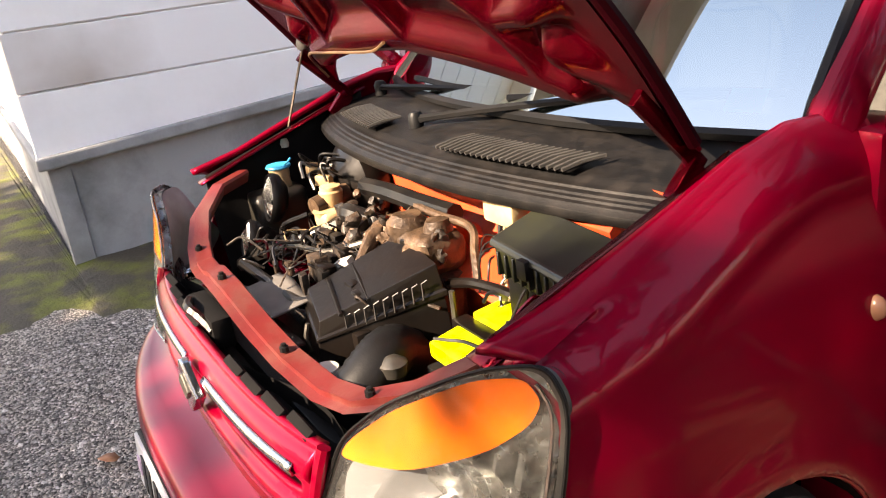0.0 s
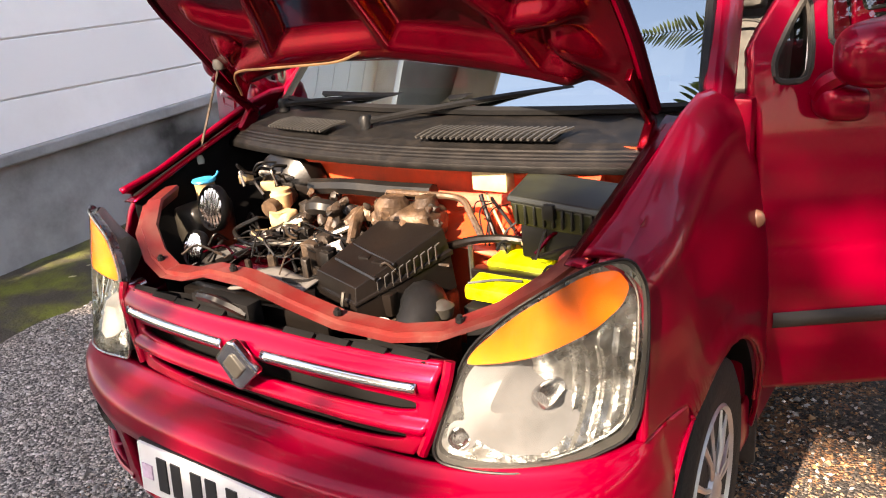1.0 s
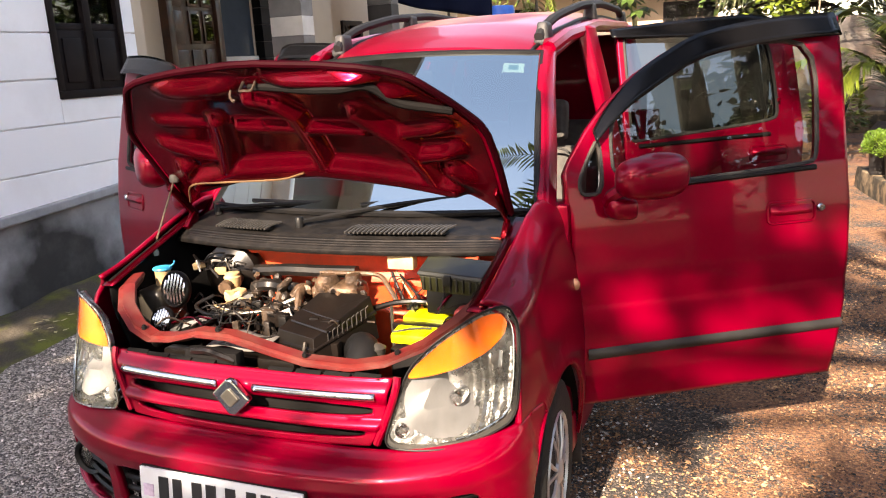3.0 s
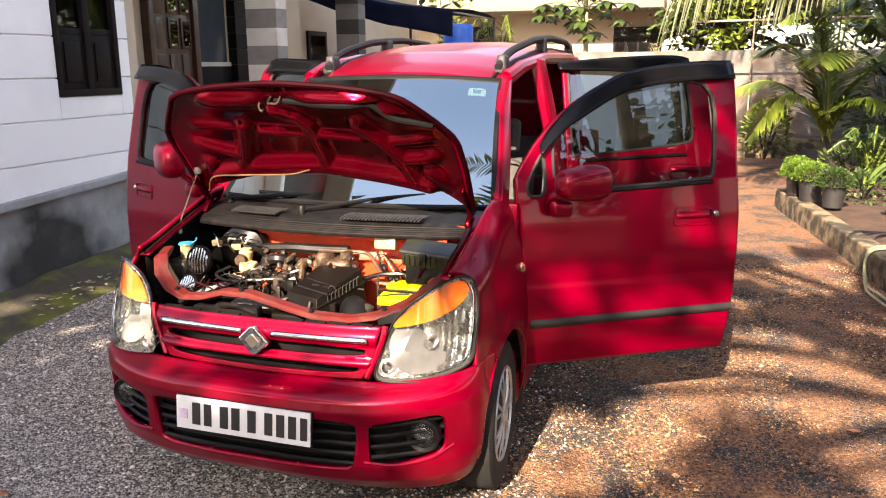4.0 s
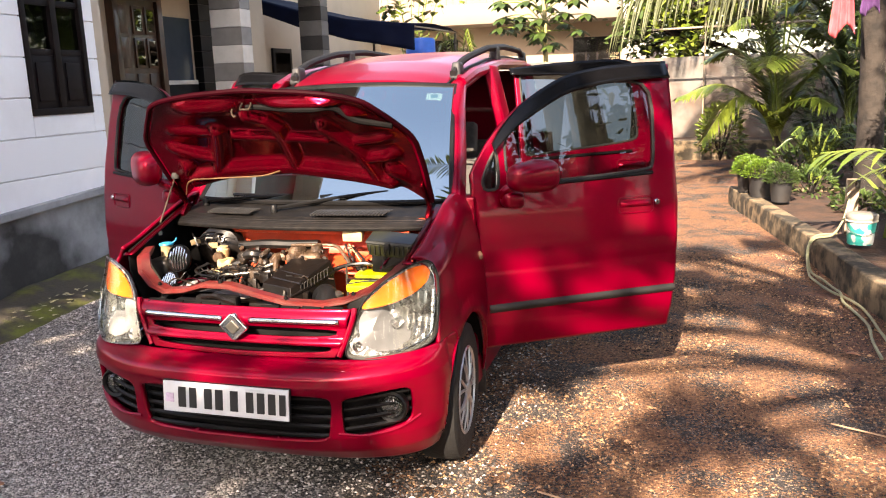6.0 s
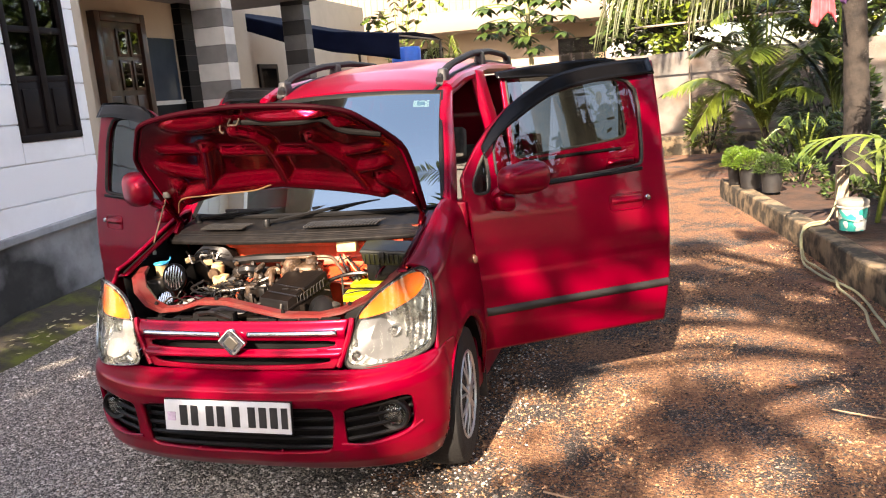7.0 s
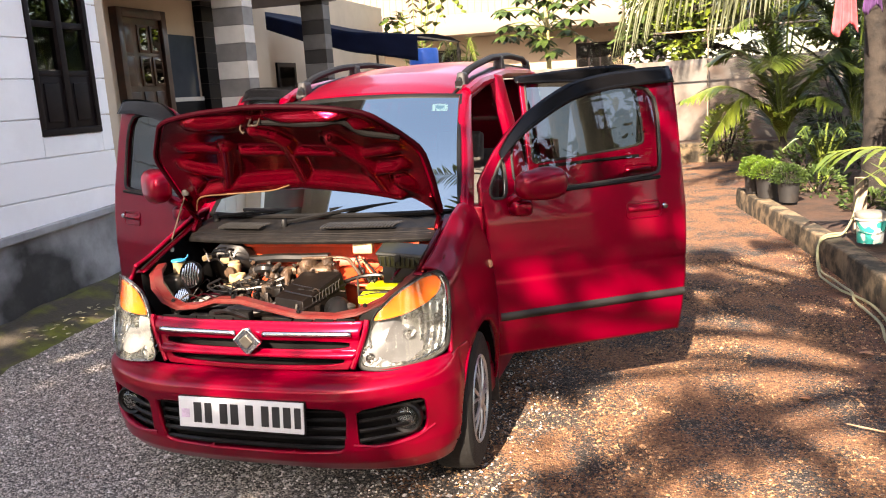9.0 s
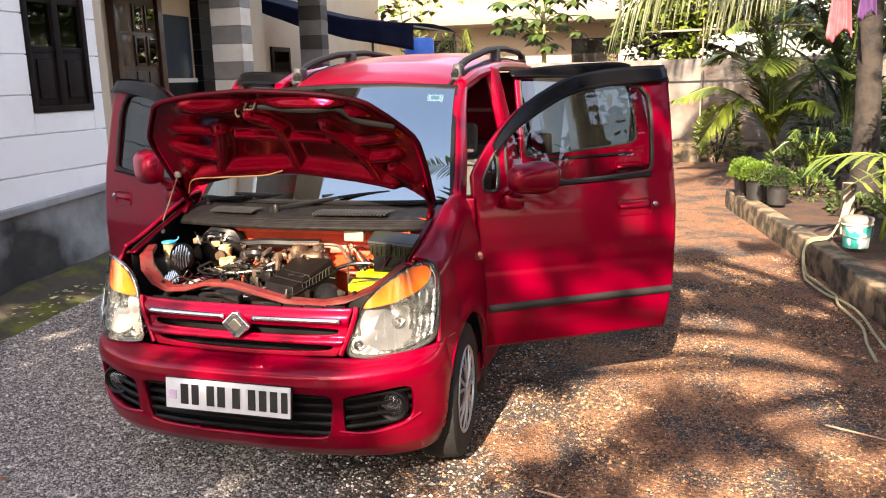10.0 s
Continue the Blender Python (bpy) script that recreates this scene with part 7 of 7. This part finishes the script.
# ---- paint bucket, stake, hose ----
def build_bucket():
    t = thing("paint_bucket", "white plastic paint bucket with teal wrap standing on the bed wall", "bucket", (2.915, 4.15, BED_Z + 0.002))
    t.scale = (0.95, 0.95, 0.95)
    part("bucket_body", turned([(0.0001, 0), (0.095, 0), (0.112, 0.20), (0.114, 0.205), (0.105, 0.205), (0.0001, 0.20)], 32), mat("bucket_wrap", (0.012, 0.22, 0.20), rough=0.35, base2=(0.36, 0.38, 0.37), scale=11, detail=1, mask=(0.50, 0.54)), t, "teal and white wrap")
    part("bucket_lid", turned([(0.0001, 0.255), (0.10, 0.252), (0.117, 0.245), (0.122, 0.235), (0.119, 0.21), (0.113, 0.200)], 32), mat("stained_lid", (0.24, 0.22, 0.19), rough=0.5, vary=0.3, scale=14), t, "stained white lid")
    part("bucket_rim", turned([(0.113, 0.185), (0.122, 0.188), (0.122, 0.197), (0.113, 0.2)], 32), WHITE_P, t)
    part("bucket_handle", rod(bend([(-0.115, 0, 0.19), (-0.10, -0.08, 0.12), (0, -0.125, 0.09), (0.10, -0.08, 0.12), (0.115, 0, 0.19)]), 0.003, 5), STEEL, t)


build_bucket()
s = thing("stake", "pale wooden stake standing in the bed", "stake", (2.93, 4.62, 0.17))
part("post", box(-0.045, -0.04, 0, 0.045, 0.04, 0.47, bevel=0.008), mat("pale_wood", (0.30, 0.235, 0.17), rough=0.8, base2=(0.20, 0.15, 0.10), scale=12), s)
part("tap", turned([(0.02, 0.40), (0.022, 0.46), (0.0001, 0.475)], 10, "z", (0.03, -0.03, 0)), STEEL, s)
HOSE_G = mat("garden_hose", (0.30, 0.30, 0.17), rough=0.5, vary=0.25, scale=12, dirt=(0.2, 0.13, 0.08), dirt_amount=0.4, dirt_scale=9)
hz = 0.018
hp = thing("garden_hose", "long pale green garden hose trailing over the bed wall", "hose")
part("hose_run", rod(bend([(2.90, 4.55, 0.50), (2.86, 4.50, 0.34), (2.76, 4.35, 0.23), (2.62, 4.25, 0.215), (2.545, 4.12, 0.16), (2.52, 3.86, hz + 0.01), (2.54, 3.62, hz), (2.59, 3.36, hz), (2.65, 3.22, hz), (2.70, 3.02, hz), (2.71, 2.75, hz), (2.70, 2.45, hz), (2.72, 2.1, hz), (2.9, 1.6, hz)], 10), 0.0085, 8), HOSE_G, hp)
part("hose_run", rod(bend([(2.80, 4.42, 0.225), (2.63, 4.31, 0.222), (2.56, 4.18, 0.16), (2.545, 3.95, hz + 0.01), (2.59, 3.70, hz), (2.625, 3.45, hz), (2.63, 3.26, hz + 0.018), (2.62, 3.12, hz), (2.64, 2.9, hz), (2.66, 2.6, hz), (2.62, 2.3, hz), (2.60, 2.0, hz)], 10), 0.0085, 8), HOSE_G, hp)


# ---- awning, drum, neighbouring house, cloth ----
NAVY = mat("navy_tarpaulin", (0.0035, 0.0065, 0.022), spec=0.08, rough=0.7, vary=0.35, scale=3, bump=0.15, bscale=8)


def build_awning():
    t = thing("tarpaulin_awning", "dark navy blue tarpaulin awning sloping from the house", "awning")
    def top(u, v):
        x = -5.1 + 2.82 * u
        y = 9.4 + 2.6 * v
        return Vector((x, y, 2.93 - 0.56 * u - 0.10 * math.sin(math.pi * u) + 0.05 * math.sin(math.pi * v) + 0.02 * noise.noise((x * 2, y * 2, 0))))
    part("sheet", sheet(top, 30, 16), NAVY, t, solid=0.008)
    part("valance", sheet(lambda u, v: top(u, 0) + Vector((0, -0.02 * math.sin(u * 40) * v, -(0.19 + 0.19 * u) * v)), 60, 6), NAVY, t, solid=0.006)
    for x, z in ((-2.32, 2.36), (-3.9, 2.62)):
        part("awning_post", rod([(x, 11.95, 0), (x, 11.95, z)], 0.025, 8), STEEL, t)
        part("awning_post", rod([(x, 9.45, z - 0.02), (x, 12.0, z)], 0.016, 8), STEEL, t)


build_awning()
d = thing("water_drum", "bright blue plastic water drum on a block stand", "drum", (-3.28, 12.9, 1.55))
part("drum_body", turned([(0.0001, 0), (0.27, 0), (0.29, 0.04), (0.29, 0.26), (0.30, 0.28), (0.29, 0.30), (0.29, 0.72), (0.27, 0.78), (0.0001, 0.80)], 32), mat("blue_plastic", (0.02, 0.13, 0.55), rough=0.35, vary=0.15), d)
tagged(finish("drum_stand", box(-3.65, 12.55, 0, -2.9, 13.3, 1.55, bevel=0.01), CEMENT), "cement block stand under the drum", "stand")


def build_neighbour():
    t = thing("neighbour_house", "cream painted two-storey house beyond the compound wall", "house")
    # One cream in two copies: toned down for full sun, another for shaded wall.
    pale = mat("sunlit_cream_paint", (0.165, 0.132, 0.102), rough=0.6, vary=0.08, scale=0.6, dirt=(0.20, 0.15, 0.11), dirt_amount=0.35, dirt_scale=0.8)
    shade = mat("shaded_cream_paint", (0.30, 0.22, 0.15), rough=0.6, vary=0.08, scale=0.6)
    part("wall", box(-12, 22, 0, 0.10, 27, 3.3), shade, t)
    part("wall", box(-12, 22.3, 3.3, 0.2, 27, 7.0), pale, t)
    part("sunshade", box(-12.2, 20.6, 3.05, 0.10, 22.4, 3.62, bevel=0.03), pale, t)
    part("sunshade", box(-12.2, 21.0, 6.6, 1.4, 22.4, 6.9, bevel=0.03), pale, t)
    part("pier", box(0.12, 21.3, 0, 1.15, 23, 7.0, bevel=0.02), mat("white_pier_paint", (0.42, 0.40, 0.37), rough=0.6, vary=0.05, scale=0.8), t)
    w = part("window", box(-1.35, 21.95, 1.55, 0.02, 22.02, 2.62, bevel=0.01), DARK_WOOD, t, "dark window with bars")
    for i in range(4):
        part("pane", box(-1.28 + 0.33 * i, 21.93, 1.65, -1.0 + 0.33 * i, 21.955, 2.54), PANE, w)
    w = part("window", box(-6.2, 21.95, 1.4, -4.9, 22.02, 2.7, bevel=0.01), DARK_WOOD, t, "dark window with bars")
    rail = bmesh.new()
    for i in range(60):
        rod([(-11.9 + 0.2 * i, 20.75, 3.62), (-11.9 + 0.2 * i, 20.75, 4.4)], 0.02, 6, rail)
    rod([(-12, 20.75, 4.4), (0, 20.75, 4.4)], 0.04, 6, rail)
    part("railing", rail, pale, t, "balcony railing")


build_neighbour()


def palmate(name, label, at, height, leaves, size, seed, material, trunk=0.06):
    """A papaya: a thin stem topped by long-stalked fingered leaves."""
    t = thing(name, label, "tree", at)
    rnd = random.Random(seed)
    part("trunk", rod([(0, 0, 0), (0.05, 0, height * 0.5), (0, 0, height)], [trunk, trunk * 0.9, trunk * 0.7], 10), mat("papaya_stem", (0.40, 0.33, 0.14), rough=0.7, vary=0.3, scale=8), t)
    for i in range(leaves):
        a = rnd.uniform(0, 2 * math.pi)
        z0 = height * rnd.uniform(0.55, 1.0)
        r = rnd.uniform(0.5, 1.0)
        tip = Vector((math.cos(a) * r, math.sin(a) * r, z0 + rnd.uniform(-0.1, 0.5)))
        bl, bs = bmesh.new(), bmesh.new()
        rod(bend([(0, 0, z0), (tip.x * 0.5, tip.y * 0.5, tip.z), tip], 5), 0.012, 5, bs)
        for k in range(8):
            b = 2 * math.pi * k / 9
            leaflet(bl, tip, Vector((math.cos(b), math.sin(b), -0.15)), size * rnd.uniform(0.8, 1.1), size * 0.42, 0.18, Vector((0, 0, 1)))
        f = part("leaf", bl, material, t, smooth=False)
        part("stalk", bs, LEAF_Y, f)
    return t


palmate("papaya_tree", "slender papaya tree with fingered leaves", (-1.2, 15.2, 0), 3.4, 34, 0.36, 51, LEAF_D)
palm_clump("fan_palm", "bushy green palm beyond the compound wall", (-2.95, 14.4, 0), 14, 2.75, 0.55, 0.35, 0.03, 26, LEAF, 52)
palm_clump("banana_plant", "pale stalked banana plant beyond the wall", (-4.6, 16.5, 0), 9, 4.6, 1.4, 0.40, 0.16, 14, LEAF, 53, split=True)


def crown(name, label, at, rx, ry, rz, n, size, seed, trunk_h, material=None, per=130, loose=(0.35, 0.75)):
    """A broad tree: trunk, limbs and a crown of separate leaf clumps with gaps."""
    t = thing(name, label, "tree", at)
    rnd = random.Random(seed)
    part("trunk", rod([(0, 0, 0), (0.1, 0.05, trunk_h * 0.6), (0, 0, trunk_h)], [0.22, 0.17, 0.13], 12), TRUNK, t)
    limbs, leaf = bmesh.new(), bmesh.new()
    for c in range(max(10, n // per)):
        a, cc = rnd.uniform(0, 2 * math.pi), rnd.uniform(-0.5, 1)
        s, rr = math.sqrt(1 - cc * cc), rnd.uniform(0.3, 1.0) ** 0.5
        ctr = Vector((rx * s * math.cos(a) * rr, ry * s * math.sin(a) * rr, trunk_h + rz * cc * rr))
        if per < 130:
            s = math.sqrt(rnd.random())
            ctr = Vector((rx * s * math.cos(a), ry * s * math.sin(a), trunk_h + rz * rnd.uniform(-0.5, 0.9)))
        rod(bend([(0, 0, trunk_h * 0.85), ctr * 0.5 + Vector((0, 0, trunk_h * 0.5)), ctr], 4), [0.07] * 4 + [0.04] * 4 + [0.01], 5, limbs)
        cr = rnd.uniform(*loose)
        for i in range(per):
            v = Vector((rnd.gauss(0, 1), rnd.gauss(0, 1), rnd.gauss(0, 0.7))) * cr * 0.5
            leaflet(leaf, ctr + v, Vector((rnd.uniform(-1, 1), rnd.uniform(-1, 1), rnd.uniform(-0.6, 0.4))), size * rnd.uniform(0.7, 1.2), size * 0.5, 0.1, Vector((rnd.uniform(-1, 1), rnd.uniform(-1, 1), 1)))
    part("bough", limbs, TRUNK, t)
    part("crown", leaf, material or LEAF_D, t, smooth=False)
    return t


crown("tree", "leafy green tree beyond the compound wall", (3.6, 17.5, 0), 2.6, 2.2, 1.9, 5200, 0.20, 61, 2.9, LEAF)
crown("tree", "dense dark green tree beyond the compound wall", (7.5, 16.0, 0), 3.0, 2.4, 2.6, 5200, 0.22, 62, 3.4)
crown("tree", "dense dark green tree behind the planting bed", (8.6, 9.5, 0), 2.4, 2.4, 2.6, 4000, 0.20, 63, 3.6)
# three trees added out of view to darken reflections in the wing and doors
crown("tree", "dense green tree added out of view along the planting bed", (7.6, 4.2, 0), 1.9, 2.6, 2.4, 4200, 0.22, 72, 2.7)
crown("tree", "dense green tree added out of view along the planting bed", (7.4, -0.6, 0), 1.9, 2.6, 2.4, 4200, 0.22, 73, 2.6)
crown("tree", "dense green tree added out of view along the planting bed", (7.2, -5.2, 0), 1.9, 2.6, 2.4, 4200, 0.22, 74, 2.7)
crown("tree", "leafy tree beyond the compound wall", (1.9, 18.6, 0), 1.8, 1.6, 2.0, 4000, 0.20, 75, 2.6, LEAF_D)
# unseen trees, added on the sunny side to throw shade and dapples on the drive
crown("tree", "unseen broad shade tree added in front of the drive", (-3.6, -7.5, 0), 2.8, 3.3, 1.2, 8200, 0.20, 64, 5.5)
crown("tree", "unseen broad shade tree added beyond the front of the drive", (-1.4, -9.5, 0), 1.45, 1.3, 0.3, 4700, 0.18, 67, 6.0, per=80, loose=(0.18, 0.40))
crown("tree", "unseen slender tree with an open crown added before the drive", (2.2, -10.8, 0), 1.3, 1.4, 0.7, 2000, 0.18, 69, 6.0, per=50, loose=(0.2, 0.45))
crown("tree", "unseen broad shade tree added at the drive entrance", (3.0, -7.15, 0), 2.9, 3.2, 0.5, 9000, 0.17, 68, 6.0, per=85, loose=(0.12, 0.28))
crown("tree", "unseen tall open-crowned tree added to shade the planting bed", (5.3, -1.2, 0), 2.1, 3.4, 0.6, 6500, 0.17, 76, 6.6, per=85, loose=(0.14, 0.32))
# unseen street side behind the way in: wall and tree belt added as dark surroundings
tagged(finish("street_wall", sheet(lambda u, v: Vector((-16 + 34 * u, -17.5, 2.2 * v)), 30, 4), GREY_WALL, solid=0.18), "unseen weathered wall added along the street", "wall", kind="structure")
for i, x in enumerate((-11.5, -7.2, -3.4, 0.6, 4.6, 8.8, 13.0)):
    crown("tree", "unseen dense dark green tree added along the street wall", (x, -15.6 - 0.5 * (i % 2), 0), 2.5, 1.6, 2.4, 3600, 0.30, 120 + i, 3.0)
# palm added out of view, leaning so that its crown shades the bed
coconut((5.6, -0.7, 0.2), 7.4, 71, lean=(-2.3, 2.0), reach=3.4)

c = thing("hanging_cloth", "faded pink and purple cloths hanging from a line", "cloth", (2.97, 5.75, -0.05))
for x, w, z0, z1, col in ((0.0, 0.22, 1.84, 2.45, (0.62, 0.10, 0.12)), (0.22, 0.16, 2.02, 2.45, (0.10, 0.04, 0.14))):
    part("cloth", sheet(lambda u, v: Vector((x + w * (u - 0.5) * (0.5 + 0.5 * v), 0.03 * math.sin(18 * u), z1 - (z1 - z0) * v * (0.9 + 0.1 * math.sin(7 * u)))), 20, 12), mat("cloth_dye", col, rough=0.85, vary=0.3, scale=14), c, solid=0.004)
part("line", rod(bend([(-0.9, 0, 2.50), (0, 0, 2.45), (0.9, 0.1, 2.52)]), 0.004, 5), STEEL, c)
fr = thing("trellis", "thin pale pole with a cross bar beside the shrubs", "trellis", (2.02, 12.15, 0))
part("pole", rod([(0, 0, 0), (0, 0, 2.45)], 0.012, 8), mat("pale_pole", (0.25, 0.20, 0.14), rough=0.7, vary=0.2), fr)
part("cross_bar", rod([(-0.9, 0, 2.25), (1.7, 0, 2.28)], 0.018, 8), mat("pale_pole_bar", (0.25, 0.2, 0.15), rough=0.7, vary=0.2), fr)


# ---- loose stones, dead leaves, fallen petals ----
def scatter(name, label, category, n, seed, area, size, material, flat=0.6, keep=None, lift=0.3):
    """Many small angular pieces on the ground, as one object."""
    rnd = random.Random(seed)
    verts, faces = [], []
    oct_f = ((0, 2, 4), (2, 1, 4), (1, 3, 4), (3, 0, 4), (2, 0, 5), (1, 2, 5), (3, 1, 5), (0, 3, 5))
    done = 0
    while done < n:
        x, y = rnd.uniform(area[0], area[1]), rnd.uniform(area[2], area[3])
        if keep and not keep(x, y, rnd):
            continue
        done += 1
        s = rnd.uniform(*size) * (1 if rnd.random() < 0.9 else 1.7)
        a = rnd.uniform(0, math.pi)
        ca, sa = math.cos(a), math.sin(a)
        z = ground_height(x, y) + s * flat * lift
        base = len(verts)
        for px, py, pz in ((1, 0, 0), (-1, 0, 0), (0, 1, 0), (0, -1, 0), (0, 0, 1), (0, 0, -1)):
            j = [rnd.uniform(0.6, 1.15) for _ in range(3)]
            ox, oy, oz = px * s * j[0] + rnd.uniform(-.3, .3) * s, py * s * 0.75 * j[1] + rnd.uniform(-.3, .3) * s, pz * s * flat * j[2]
            verts.append((x + ox * ca - oy * sa, y + ox * sa + oy * ca, z + oz))
        faces += [tuple(base + i for i in f) for f in oct_f]
    me = bpy.data.meshes.new(name)
    me.from_pydata(verts, [], faces)
    me.materials.append(material)
    return tagged(new(name, me), label, category, kind="stuff")


STONE_G = mat("gravel_stone", (0.46, 0.43, 0.40), rough=0.75, base2=(0.15, 0.135, 0.12), scale=40, piece=0.75)
STONE_B = mat("brown_gravel_stone", (0.31, 0.175, 0.088), rough=0.85, base2=(0.035, 0.028, 0.024), scale=40, mask=(0.44, 0.52), piece=0.7)
scatter("gravel", "loose grey gravel chippings on the drive", "gravel", 30000, 81, (-2.6, 0.95, -2.4, 4.4), (0.005, 0.0105), STONE_G, keep=lambda x, y, r: x > moss_edge(y) - 0.03 and x < lerp_table([(b, a) for a, b in reversed(BED)], y) and (x < 0.4 or r.random() < 1.6 - 1.6 * x) and not (abs(x) < 0.6 and y > 0.4))
scatter("brown_gravel", "loose brown and tan chippings on the drive", "gravel", 26000, 82, (0.45, 3.0, -2.2, 4.6), (0.004, 0.010), STONE_B, keep=lambda x, y, r: noise.noise((x * 2.2, y * 2.2, 7)) > -0.06 + 0.3 * (r.random() - 0.5) and x < lerp_table([(b, a) for a, b in reversed(BED)], y))
scatter("grit", "fine tan and brown grit over the bare earth", "gravel", 26000, 83, (0.7, 3.1, -2.0, 3.2), (0.0028, 0.006), STONE_B, keep=lambda x, y, r: x < lerp_table([(b, a) for a, b in reversed(BED)], y))
rl = random.Random(91)
PETAL = mat("fallen_petal", (0.45, 0.40, 0.22), rough=0.6, vary=0.2)
bm = bmesh.new()
for i in range(46):
    y = rl.choice((1.5, 1.7, 2.1, 2.2, 2.3)) + rl.gauss(0, 0.16)
    x = moss_edge(y) - 0.12 + rl.gauss(0, 0.07)
    leaflet(bm, (x, y, 0.05 + 0.03 * (x < moss_edge(y) - 0.1)), Vector((rl.uniform(-1, 1), rl.uniform(-1, 1), 0.1)), 0.042, 0.022, 0.05, Vector((0, 0, 1)))
tagged(finish("fallen_petals", bm, PETAL, smooth=False), "small pale petals fallen on the moss", "petals", kind="stuff")
DEAD = mat("dead_leaf", (0.30, 0.12, 0.06), rough=0.7, base2=(0.42, 0.20, 0.10), scale=30)
for x, y in ((-1.04, -0.13), (2.1, 1.4), (2.45, 2.1), (1.7, -0.6), (2.3, 0.3)):
    bm = bmesh.new()
    leaflet(bm, (0, 0, 0), Vector((rl.uniform(-1, 1), rl.uniform(-1, 1), 0.35)), 0.075, 0.045, 0.3, Vector((0, 0, 1)))
    tagged(finish("dead_leaf", bm, DEAD, matrix=pose(x, y, ground_height(x, y) + 0.018), solid=0.002), "dry red-brown leaf lying on the gravel", "leaf", group="dry leaves on the drive")
for pts in (((2.2, 1.1), (2.5, 0.95), (2.75, 0.75)), ((1.05, 0.25), (1.2, 0.2), (1.33, 0.16))):
    tagged(finish("twig", rod(bend([(x, y, 0.016) for x, y in pts], 5), 0.004, 5), mat("dry_twig", (0.42, 0.27, 0.16), rough=0.8, vary=0.2)), "thin dry twig lying on the drive", "twig")
